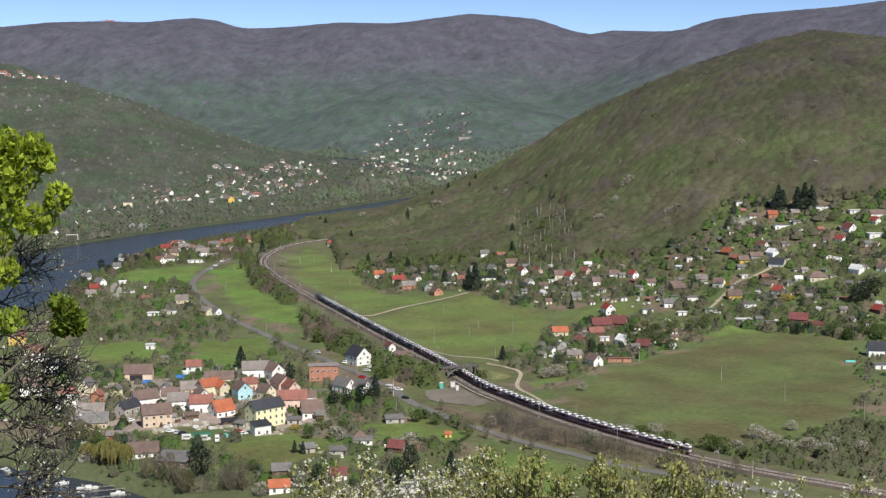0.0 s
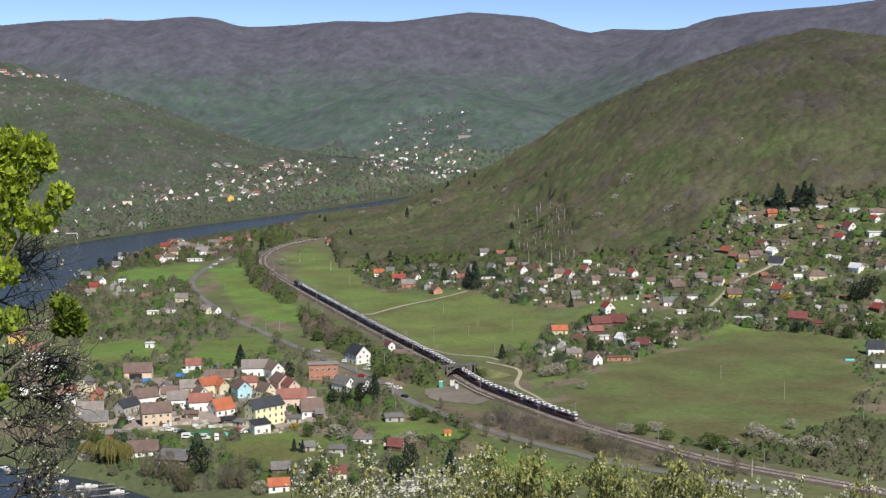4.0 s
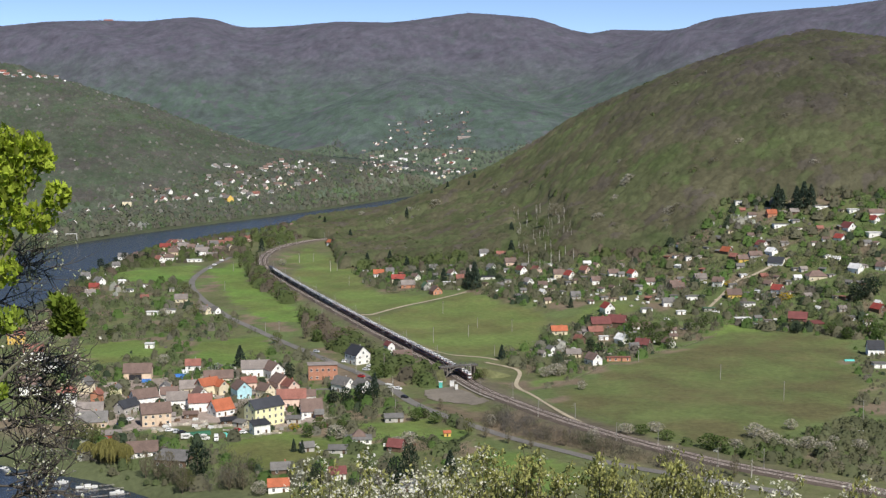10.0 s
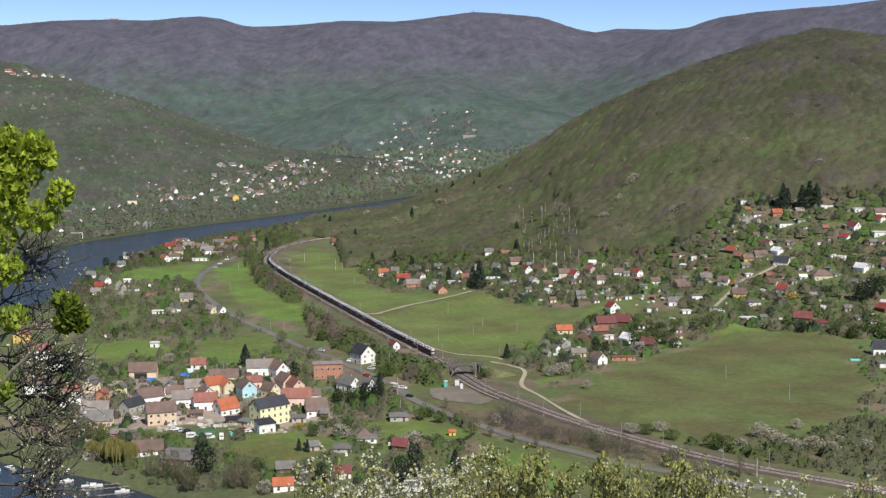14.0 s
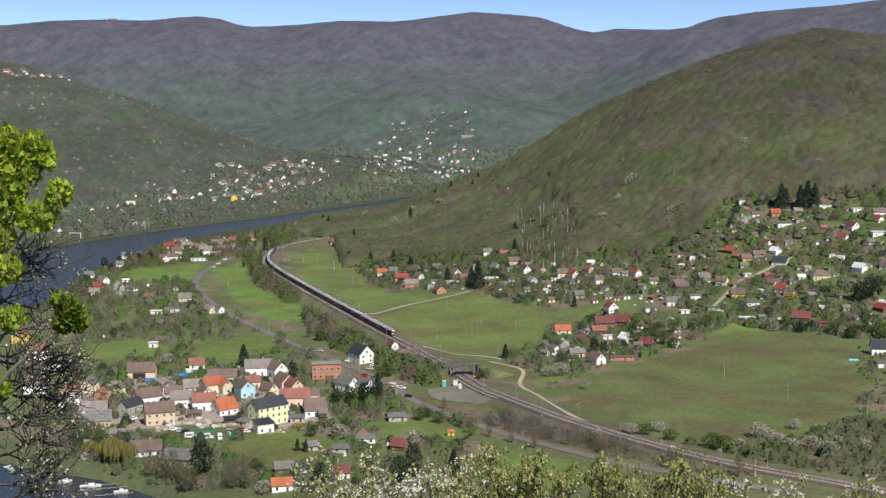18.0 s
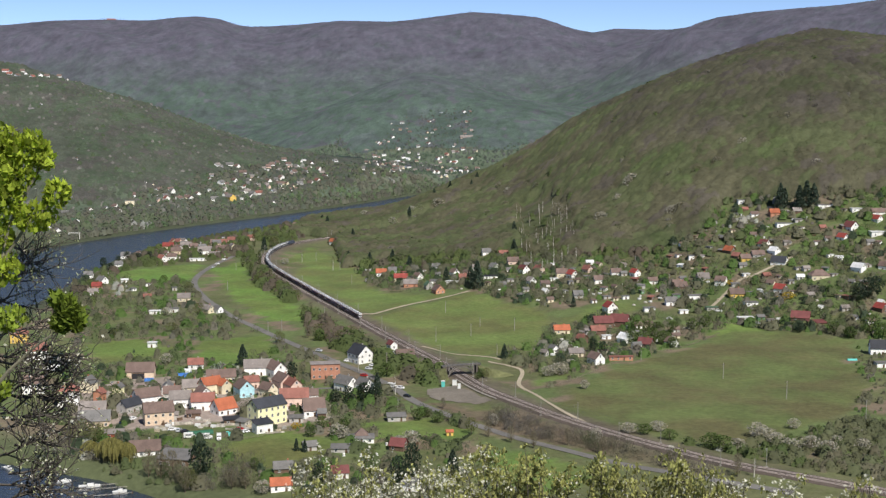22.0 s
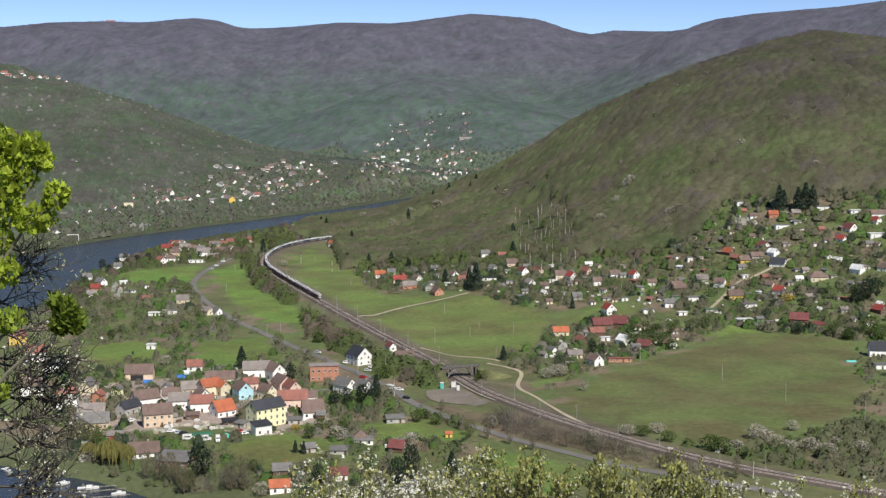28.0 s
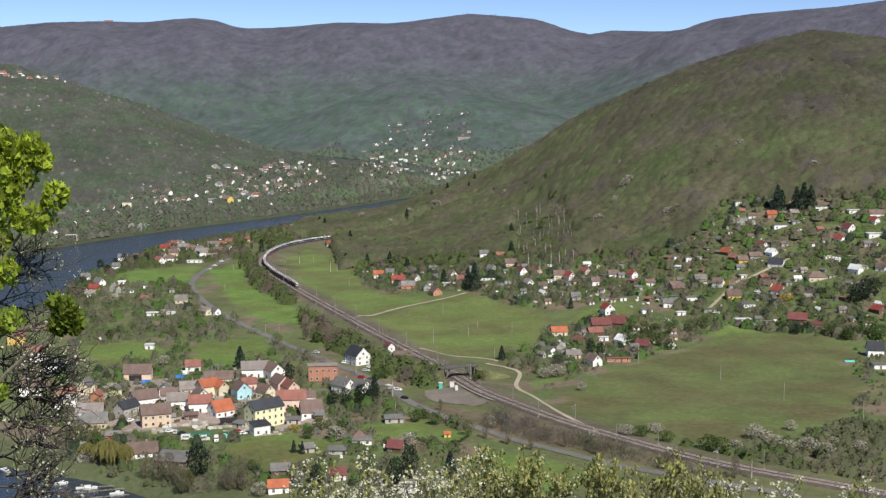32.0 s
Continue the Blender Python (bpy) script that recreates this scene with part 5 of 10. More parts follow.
house(-221.4, 2127.3, -40, 12, 8, 4.6, "white", "brown", "gable", detail=0)
house(-337.3, 2072.8, -40, 9, 7, 4.6, "white", "brown", "gable", detail=0)
house(-316.4, 2053.2, -60, 8, 7, 3, "white", "rust", "gable", detail=0)
house(-125.2, 3074.5, -60, 9, 8, 4.6, "white", "grey", "gable", detail=0)
house(-157.2, 3048.6, -60, 8, 8, 4.6, "white", "pale", "gable", detail=0)
house(-86.0, 3101.6, 20, 9, 8, 3, "white", "brown", "gable", detail=0)
house(-32.1, 3090.6, 10, 8, 8, 3, "white", "white", "flat", detail=0)
house(8.1, 3117.3, -40, 8, 8, 3, "white", "grey", "gable", detail=0)
house(-204.2, 2193.3, -50, 12, 7, 3.8, "white", "brown", "gable", detail=0)
house(-96.4, 2359.7, 60, 9, 7, 4.6, "white", "brown", "gable", detail=0)
house(-50.3, 2630.2, 60, 8, 7, 3, "white", "grey", "gable", detail=0)
house(70.5, 2897.1, 5, 10, 7, 3, "white", "brown", "gable", detail=0)
house(55.9, 2928.1, -50, 12, 7, 3.8, "white", "rust", "gable", detail=0)
house(-799.9, 2403.6, 5, 10, 8, 3, "white", "rust", "gable", detail=0)
house(-781.9, 2392.7, 60, 10, 7, 3, "white", "brown", "gable", detail=0)
house(-775.7, 2418.7, -60, 9, 7, 3, "white", "brown", "gable", detail=0)
house(-755.6, 2394.0, 60, 8, 8, 3, "white", "rust", "gable", detail=0)
house(-750.4, 2424.2, -50, 8, 8, 3.8, "white", "pale", "gable", detail=0)
house(-745.2, 2448.2, 5, 10, 7, 3.8, "white", "brown", "gable", detail=0)
house(-720.0, 2412.3, -40, 12, 8, 3.8, "white", "white", "flat", detail=0)
house(-716.5, 2479.4, -60, 9, 8, 3.8, "white", "pale", "gable", detail=0)
house(-702.6, 2213.7, 20, 9, 7, 4.6, "white", "grey", "gable", detail=0)
house(-693.4, 2234.0, -50, 12, 7, 4.6, "white", "grey", "gable", detail=0)
house(-786.0, 2434.9, 10, 8, 8, 3.8, "white", "brown", "gable", detail=0)
house(-812.4, 2419.8, 5, 12, 7, 4.6, "white", "rust", "gable", detail=0)
house(-739.9, 2508.7, 5, 8, 8, 4.6, "white", "brown", "gable", detail=0)
house(-1109.8, 4465.4, 5, 10, 8, 4.6, "white", "white", "flat", detail=0)
house(254.1, 3437.8, -50, 12, 7, 3, "white", "grey", "gable", detail=0)
house(-581.1, 2045.8, -50, 10, 7, 3.8, "grey", "grey", "gable", detail=0)
house(-463.9, 1996.2, -40, 12, 7, 3, "white", "grey", "gable", detail=0)
house(-468.3, 1940.3, 5, 10, 8, 3, "white", "brown", "gable", detail=0)
house(-498.8, 1817.7, -60, 8, 8, 4.6, "white", "brown", "gable", detail=0)
house(-521.9, 1774.4, 20, 10, 7, 4.6, "white", "grey", "gable", detail=0)
house(-417.1, 1937.7, -50, 8, 8, 3, "white", "rust", "gable", detail=0)
house(-377.6, 1974.4, -60, 12, 7, 4.6, "white", "brown", "gable", detail=0)
house(-337.0, 1988.7, 60, 8, 8, 3, "white", "brown", "gable", detail=0)
house(-299.7, 1999.6, -60, 8, 8, 3, "white", "grey", "gable", detail=0)
house(-345.0, 2151.3, -40, 8, 8, 4.6, "white", "brown", "gable", detail=0)
house(-278.9, 2182.5, 60, 10, 7, 3, "white", "pale", "gable", detail=0)
house(-269.8, 2226.2, 20, 9, 7, 4.6, "white", "brown", "gable", detail=0)
house(-255.0, 2223.1, -40, 8, 7, 4.6, "white", "grey", "gable", detail=0)
house(-237.1, 2284.2, -50, 9, 7, 3, "white", "brown", "gable", detail=0)
# garden huts and greenhouses
house(107.3, 1031.3, 5, 5.5, 4, 2.5, "cream", "brown", "shed", detail=1, category="garden shed", chimney=False)
house(79.2, 976.3, 20, 5, 3.5, 2.8, "cream", "brown", "gable", detail=1, category="garden shed", chimney=False)
house(46.0, 1036.2, 10, 5, 4, 2.5, "green", "grey", "gable", detail=1, category="garden shed", chimney=False)
house(62.9, 1013.3, 20, 5, 3, 2.5, "grey", "grey", "gable", detail=1, category="garden shed", chimney=False)
house(174.3, 973.2, 5, 6, 4, 2.8, "green", "grey", "flat", detail=1, category="garden shed", chimney=False)
house(18.0, 1098.8, -40, 5, 4, 2.5, "cream", "brown", "gable", detail=1, category="garden shed", chimney=False)
house(58.0, 998.8, -60, 6, 4, 2.2, "green", "grey", "shed", detail=1, category="garden shed", chimney=False)
house(136.2, 974.0, 10, 5, 3, 2.8, "white", "grey", "flat", detail=1, category="garden shed", chimney=False)
house(146.2, 1060.2, 5, 5, 3, 2.5, "grey", "pale", "gable", detail=1, category="garden shed", chimney=False)
house(154.6, 969.9, -40, 4, 3.5, 2.2, "brown", "rust", "shed", detail=1, category="garden shed", chimney=False)
house(-37.2, 1141.3, -60, 5.5, 3.5, 2.8, "brown", "rust", "flat", detail=1, category="garden shed", chimney=False)
house(120.3, 1078.0, 5, 6, 3.5, 2.5, "white", "white", "gable", detail=1, category="garden shed", chimney=False)
house(123.0, 1001.1, -40, 5, 3.5, 2.8, "white", "brown", "shed", detail=1, category="garden shed", chimney=False)
house(77.9, 1005.4, -60, 5.5, 3.5, 2.5, "white", "white", "gable", detail=1, category="garden shed", chimney=False)
house(24.7, 1073.6, -60, 5.5, 3.5, 2.2, "green", "grey", "gable", detail=1, category="garden shed", chimney=False)
house(7.8, 1139.1, 20, 4, 3, 2.8, "brown", "grey", "gable", detail=1, category="garden shed", chimney=False)
house(84.7, 1012.0, -40, 5, 3.5, 2.2, "cream", "brown", "flat", detail=1, category="garden shed", chimney=False)
house(92.9, 1003.1, -60, 5, 3.5, 2.2, "white", "grey", "flat", detail=1, category="garden shed", chimney=False)
house(104.7, 1062.1, -40, 4, 4, 2.8, "green", "grey", "shed", detail=1, category="garden shed", chimney=False)
house(99.6, 1027.6, 20, 4, 3.5, 2.5, "grey", "grey", "shed", detail=1, category="garden shed", chimney=False)
house(161.0, 991.9, -60, 4, 4, 2.2, "white", "brown", "flat", detail=1, category="garden shed", chimney=False)
house(-6.6, 1103.9, 10, 4, 3, 2.8, "white", "grey", "gable", detail=1, category="garden shed", chimney=False)
house(-9.9, 1076.7, 10, 6, 4, 2.5, "white", "grey", "shed", detail=1, category="garden shed", chimney=False)
house(34.4, 1047.8, -40, 4, 3, 2.5, "cream", "brown", "shed", detail=1, category="garden shed", chimney=False)
house(69.9, 1097.9, 10, 6, 3.5, 2.5, "white", "grey", "gable", detail=1, category="garden shed", chimney=False)
house(127.2, 1071.0, -60, 6, 3.5, 2.2, "cream", "brown", "gable", detail=1, category="garden shed", chimney=False)
house(-15.3, 1106.8, 5, 4, 4, 2.2, "brown", "grey", "flat", detail=1, category="garden shed", chimney=False)
house(89.4, 1090.0, 5, 5.5, 3, 2.2, "white", "white", "flat", detail=1, category="garden shed", chimney=False)
house(132.1, 1004.4, -60, 5.5, 3, 2.5, "cream", "brown", "gable", detail=1, category="garden shed", chimney=False)
house(52.9, 1051.5, 5, 5.5, 3, 2.8, "grey", "grey", "flat", detail=1, category="garden shed", chimney=False)
house(128.2, 971.7, 10, 4, 3, 2.2, "cream", "brown", "flat", detail=1, category="garden shed", chimney=False)
house(111.5, 967.6, 20, 4, 3, 2.2, "white", "brown", "shed", detail=1, category="garden shed", chimney=False)
house(85.9, 1042.6, 20, 5, 3.5, 2.2, "white", "white", "flat", detail=1, category="garden shed", chimney=False)
house(151.9, 1001.6, 5, 6, 4, 2.8, "grey", "grey", "shed", detail=1, category="garden shed", chimney=False)
house(143.4, 1037.8, 10, 5, 3, 2.8, "grey", "grey", "gable", detail=1, category="garden shed", chimney=False)
house(122.3, 978.2, 20, 6, 3.5, 2.2, "grey", "grey", "flat", detail=1, category="garden shed", chimney=False)
house(129.1, 1042.9, -60, 6, 3, 2.2, "green", "grey", "flat", detail=1, category="garden shed", chimney=False)
house(150.2, 987.3, -60, 4, 3, 2.8, "green", "grey", "flat", detail=1, category="garden shed", chimney=False)
house(149.9, 1020.9, -40, 6, 3.5, 2.8, "brown", "rust", "shed", detail=1, category="garden shed", chimney=False)
house(44.1, 1011.6, 20, 5, 3.5, 2.2, "white", "white", "gable", detail=1, category="garden shed", chimney=False)
house(14.6, 1138.8, 20, 4, 3.5, 2.5, "white", "brown", "shed", detail=1, category="garden shed", chimney=False)
house(114.1, 1038.4, 10, 6, 3, 2.5, "green", "grey", "shed", detail=1, category="garden shed", chimney=False)
house(-20.1, 1144.2, -40, 4, 4, 2.2, "white", "brown", "flat", detail=1, category="garden shed", chimney=False)
house(53.4, 1090.1, 5, 4, 3, 2.2, "white", "grey", "gable", detail=1, category="garden shed", chimney=False)
house(222.0, 1041.6, -40, 4, 3.5, 2.2, "brown", "grey", "shed", detail=1, category="garden shed", chimney=False)
house(215.4, 1054.5, -60, 5.5, 3.5, 2.2, "grey", "grey", "flat", detail=1, category="garden shed", chimney=False)
house(289.6, 961.7, 20, 5.5, 3.5, 2.2, "grey", "grey", "flat", detail=1, category="garden shed", chimney=False)
house(300.2, 1015.1, 5, 5, 3.5, 2.5, "white", "brown", "gable", detail=1, category="garden shed", chimney=False)
house(186.0, 1010.6, 10, 5, 3, 2.8, "white", "grey", "gable", detail=1, category="garden shed", chimney=False)
house(230.9, 990.8, 20, 5.5, 3, 2.5, "white", "white", "flat", detail=1, category="garden shed", chimney=False)
house(270.7, 1024.3, 5, 6, 4, 2.8, "grey", "pale", "shed", detail=1, category="garden shed", chimney=False)
house(266.0, 966.8, 5, 5.5, 3.5, 2.5, "white", "white", "gable", detail=1, category="garden shed", chimney=False)
house(189.5, 1038.1, -40, 5.5, 3.5, 2.5, "white", "white", "shed", detail=1, category="garden shed", chimney=False)
house(197.4, 1076.1, 20, 6, 4, 2.2, "white", "brown", "gable", detail=1, category="garden shed", chimney=False)
house(273.2, 1086.3, -60, 6, 4, 2.5, "grey", "grey", "flat", detail=1, category="garden shed", chimney=False)
house(282.8, 1089.1, 20, 5.5, 3.5, 2.5, "white", "white", "shed", detail=1, category="garden shed", chimney=False)
house(301.4, 929.5, 20, 6, 3, 2.5, "brown", "grey", "gable", detail=1, category="garden shed", chimney=False)
house(206.0, 1041.4, -60, 4, 4, 2.8, "grey", "pale", "shed", detail=1, category="garden shed", chimney=False)
house(279.6, 900.4, 10, 5.5, 4, 2.8, "grey", "pale", "gable", detail=1, category="garden shed", chimney=False)
house(226.4, 894.1, 10, 5, 3.5, 2.5, "grey", "pale", "flat", detail=1, category="garden shed", chimney=False)
house(208.5, 1080.9, -40, 6, 4, 2.8, "cream", "brown", "flat", detail=1, category="garden shed", chimney=False)
house(226.7, 1062.0, -60, 6, 4, 2.5, "brown", "grey", "gable", detail=1, category="garden shed", chimney=False)
house(305.5, 940.3, 5, 6, 4, 2.2, "brown", "grey", "shed", detail=1, category="garden shed", chimney=False)
house(206.7, 1052.0, -60, 4, 4, 2.8, "brown", "grey", "gable", detail=1, category="garden shed", chimney=False)
house(281.5, 1073.2, 10, 6, 3.5, 2.5, "grey", "pale", "shed", detail=1, category="garden shed", chimney=False)
house(273.1, 977.6, 20, 5.5, 3.5, 2.8, "grey", "pale", "gable", detail=1, category="garden shed", chimney=False)
house(261.4, 1033.1, -40, 6, 3, 2.8, "green", "grey", "shed", detail=1, category="garden shed", chimney=False)
house(297.5, 944.5, -40, 5, 3, 2.5, "grey", "grey", "gable", detail=1, category="garden shed", chimney=False)
house(315.9, 965.3, 5, 5, 3, 2.5, "grey", "pale", "shed", detail=1, category="garden shed", chimney=False)
house(264.7, 933.8, 10, 5.5, 3.5, 2.2, "grey", "pale", "gable", detail=1, category="garden shed", chimney=False)
house(301.0, 1034.3, 10, 5, 4, 2.2, "brown", "rust", "gable", detail=1, category="garden shed", chimney=False)
house(260.5, 1057.3, 20, 5, 3, 2.8, "white", "white", "flat", detail=1, category="garden shed", chimney=False)
house(258.0, 962.0, 5, 4, 3, 2.8, "grey", "grey", "shed", detail=1, category="garden shed", chimney=False)
house(244.1, 981.6, 20, 6, 4, 2.5, "brown", "rust", "gable", detail=1, category="garden shed", chimney=False)
house(231.8, 1006.5, 5, 6, 4, 2.5, "grey", "grey", "gable", detail=1, category="garden shed", chimney=False)
house(191.4, 1058.4, 20, 5.5, 3, 2.5, "white", "brown", "flat", detail=1, category="garden shed", chimney=False)
house(287.2, 1054.3, 5, 6, 3, 2.8, "grey", "grey", "shed", detail=1, category="garden shed", chimney=False)
house(315.9, 1027.5, 20, 5.5, 4, 2.8, "brown", "grey", "shed", detail=1, category="garden shed", chimney=False)
house(287.0, 921.3, -60, 6, 4, 2.8, "brown", "rust", "flat", detail=1, category="garden shed", chimney=False)
house(294.7, 990.9, 20, 5, 3, 2.5, "white", "white", "flat", detail=1, category="garden shed", chimney=False)
house(291.7, 1013.0, 5, 6, 3, 2.8, "white", "brown", "shed", detail=1, category="garden shed", chimney=False)
house(221.1, 901.9, 20, 5.5, 3, 2.8, "green", "grey", "gable", detail=1, category="garden shed", chimney=False)
house(255.3, 945.4, 20, 5, 3, 2.2, "white", "brown", "flat", detail=1, category="garden shed", chimney=False)
house(252.5, 1094.4, 5, 5, 3.5, 2.2, "brown", "rust", "gable", detail=1, category="garden shed", chimney=False)
house(249.9, 1051.1, 5, 5, 4, 2.2, "white", "brown", "gable", detail=1, category="garden shed", chimney=False)
house(305.9, 903.4, -60, 4, 4, 2.2, "white", "white", "gable", detail=1, category="garden shed", chimney=False)
house(333.4, 995.5, -40, 4, 4, 2.5, "white", "brown", "shed", detail=1, category="garden shed", chimney=False)
house(315.3, 979.4, 20, 6, 3.5, 2.5, "cream", "brown", "shed", detail=1, category="garden shed", chimney=False)
house(252.1, 975.3, -40, 4, 3, 2.2, "cream", "brown", "shed", detail=1, category="garden shed", chimney=False)
house(286.2, 1042.3, 20, 5, 4, 2.8, "white", "brown", "flat", detail=1, category="garden shed", chimney=False)
house(245.1, 938.6, -40, 4, 3, 2.2, "white", "white", "flat", detail=1, category="garden shed", chimney=False)
house(184.5, 1063.2, -40, 4, 4, 2.5, "brown", "rust", "flat", detail=1, category="garden shed", chimney=False)
house(268.6, 982.0, 20, 6, 3.5, 2.2, "grey", "grey", "flat", detail=1, category="garden shed", chimney=False)
house(323.5, 1051.9, -40, 4, 3, 2.5, "cream", "brown", "flat", detail=1, category="garden shed", chimney=False)
house(264.6, 906.1, -60, 4, 3, 2.5, "white", "white", "gable", detail=1, category="garden shed", chimney=False)
house(300.3, 984.8, -40, 6, 3.5, 2.2, "white", "white", "gable", detail=1, category="garden shed", chimney=False)
house(236.6, 1066.7, 10, 4, 3.5, 2.5, "cream", "brown", "flat", detail=1, category="garden shed", chimney=False)
house(244.4, 967.6, -40, 6, 4, 2.5, "cream", "brown", "gable", detail=1, category="garden shed", chimney=False)
house(288.2, 871.1, 10, 5, 3.5, 2.8, "white", "brown", "gable", detail=1, category="garden shed", chimney=False)
house(204.8, 1018.3, -60, 4, 3.5, 2.2, "brown", "rust", "shed", detail=1, category="garden shed", chimney=False)
house(282.2, 924.0, -60, 4, 3, 2.5, "cream", "brown", "flat", detail=1, category="garden shed", chimney=False)
house(280.5, 882.0, 5, 5.5, 3.5, 2.5, "white", "grey", "shed", detail=1, category="garden shed", chimney=False)
house(286.0, 971.6, -40, 5, 3, 2.8, "green", "grey", "shed", detail=1, category="garden shed", chimney=False)
house(226.6, 957.1, 10, 6, 3.5, 2.5, "green", "grey", "flat", detail=1, category="garden shed", chimney=False)
house(327.7, 998.0, 5, 6, 4, 2.5, "grey", "grey", "gable", detail=1, category="garden shed", chimney=False)
house(219.7, 976.3, 10, 6, 3, 2.8, "grey", "grey", "shed", detail=1, category="garden shed", chimney=False)
house(122.7, 822.5, 20, 6, 3, 2.5, "white", "grey", "gable", detail=1, category="garden shed", chimney=False)
house(106.8, 852.5, 10, 6, 3, 2.5, "white", "white", "flat", detail=1, category="garden shed", chimney=False)
house(153.9, 856.5, 5, 5, 3, 2.2, "cream", "brown", "gable", detail=1, category="garden shed", chimney=False)
house(98.2, 799.2, 10, 6, 3.5, 2.8, "cream", "brown", "flat", detail=1, category="garden shed", chimney=False)
house(126.9, 885.6, -40, 4, 3, 2.5, "white", "grey", "flat", detail=1, category="garden shed", chimney=False)
house(169.5, 886.8, 5, 5, 3.5, 2.5, "grey", "pale", "gable", detail=1, category="garden shed", chimney=False)
house(128.9, 843.1, 20, 4, 3.5, 2.8, "grey", "grey", "gable", detail=1, category="garden shed", chimney=False)
house(127.4, 862.5, 10, 5, 3, 2.5, "green", "grey", "gable", detail=1, category="garden shed", chimney=False)
house(60.9, 794.4, -40, 5.5, 3, 2.8, "grey", "pale", "gable", detail=1, category="garden shed", chimney=False)
house(96.7, 867.9, 20, 5, 4, 2.8, "grey", "pale", "shed", detail=1, category="garden shed", chimney=False)
house(156.9, 874.4, 5, 4, 3.5, 2.5, "white", "brown", "gable", detail=1, category="garden shed", chimney=False)
house(90.9, 862.6, -40, 4, 3.5, 2.5, "grey", "pale", "shed", detail=1, category="garden shed", chimney=False)
house(140.9, 891.3, 5, 5, 3.5, 2.8, "cream", "brown", "gable", detail=1, category="garden shed", chimney=False)
house(133.6, 890.1, 5, 5.5, 4, 2.2, "white", "brown", "gable", detail=1, category="garden shed", chimney=False)
house(-61.5, 573.3, 20, 6, 4, 2.5, "grey", "grey", "gable", detail=1, category="garden shed", chimney=False)
house(-61.9, 637.7, 5, 4, 4, 2.5, "brown", "grey", "gable", detail=1, category="garden shed", chimney=False)
house(-239.2, 1030.2, 20, 6, 3.5, 2.2, "brown", "rust", "gable", detail=1, category="garden shed", chimney=False)
house(-253.4, 1099.3, 5, 5, 3.5, 2.8, "white", "brown", "flat", detail=1, category="garden shed", chimney=False)
house(-280.6, 1125.1, 20, 6, 3, 2.5, "white", "white", "shed", detail=1, category="garden shed", chimney=False)
house(-226.6, 1075.3, 10, 4, 4, 2.8, "grey", "grey", "flat", detail=1, category="garden shed", chimney=False)
house(-261.1, 1073.0, -40, 5.5, 4, 2.2, "white", "grey", "flat", detail=1, category="garden shed", chimney=False)
house(-273.2, 1081.4, -60, 5, 3.5, 2.8, "cream", "brown", "gable", detail=1, category="garden shed", chimney=False)
house(-263.0, 1331.7, -40, 5.5, 4, 2.2, "cream", "brown", "shed", detail=1, category="garden shed", chimney=False)
house(-247.8, 1408.2, -40, 5, 4, 2.2, "cream", "brown", "shed", detail=1, category="garden shed", chimney=False)
house(-269.1, 1408.4, -60, 6, 3, 2.8, "white", "white", "shed", detail=1, category="garden shed", chimney=False)
house(-287.2, 1329.1, -40, 5, 4, 2.2, "white", "brown", "gable", detail=1, category="garden shed", chimney=False)
house(-259.5, 1414.6, 5, 4, 3, 2.5, "green", "grey", "shed", detail=1, category="garden shed", chimney=False)
house(-227.2, 1377.5, 5, 4, 3, 2.5, "grey", "grey", "flat", detail=1, category="garden shed", chimney=False)
house(-286.9, 1445.5, 5, 4, 3, 2.5, "white", "brown", "flat", detail=1, category="garden shed", chimney=False)
# more roofs across the river
house(-261.3, 2059.5, 20, 8, 5, 3, "grey", "grey", "gable", detail=-1, category="garden shed", chimney=False)
house(-311.4, 2032.4, -40, 5, 6, 3.6, "white", "pale", "gable", detail=-1)
house(-322.2, 2049.7, -40, 8, 6, 2.6, "white", "white", "flat", detail=-1)
house(-268.5, 2211.9, -60, 8, 6, 2.6, "pink", "pale", "gable", detail=-1)
house(-282.1, 2067.5, -40, 6, 5, 3.6, "pink", "pale", "gable", detail=-1)
house(-257.1, 2173.2, 5, 6, 5, 3.6, "pink", "pale", "gable", detail=-1)
house(-257.0, 2107.2, -60, 6, 5, 3.6, "cream", "brown", "gable", detail=-1)
house(-211.1, 2215.5, 20, 8, 7, 3, "pink", "pale", "gable", detail=-1)
house(-298.0, 2168.0, 20, 7, 5, 3.6, "white", "white", "flat", detail=-1)
house(-233.7, 2139.2, -60, 5, 6, 3.6, "white", "pale", "gable", detail=-1)
house(-301.7, 2067.8, -60, 6, 6, 3.6, "white", "pale", "gable", detail=-1)
house(-315.8, 2108.8, 20, 7, 5, 3.6, "pink", "pale", "gable", detail=-1)
house(-267.9, 2189.5, -40, 5, 5, 3, "grey", "brown", "gable", detail=-1, category="garden shed", chimney=False)
house(-313.8, 2137.7, 20, 8, 5, 2.6, "grey", "grey", "gable", detail=-1, category="garden shed", chimney=False)
house(-251.8, 2181.7, 20, 8, 5, 2.6, "grey", "grey", "gable", detail=-1, category="garden shed", chimney=False)
house(-344.2, 2045.2, 5, 5, 7, 3.6, "grey", "brown", "gable", detail=-1)
house(-315.5, 2071.2, 5, 5, 6, 3, "grey", "grey", "gable", detail=-1, category="garden shed", chimney=False)
house(-265.2, 2104.8, 5, 8, 6, 2.6, "cream", "brown", "gable", detail=-1)
house(-339.1, 2044.7, 5, 5, 5, 2.6, "white", "grey", "gable", detail=-1, category="garden shed", chimney=False)
house(-235.4, 2144.6, 20, 8, 5, 3, "white", "grey", "gable", detail=-1, category="garden shed", chimney=False)
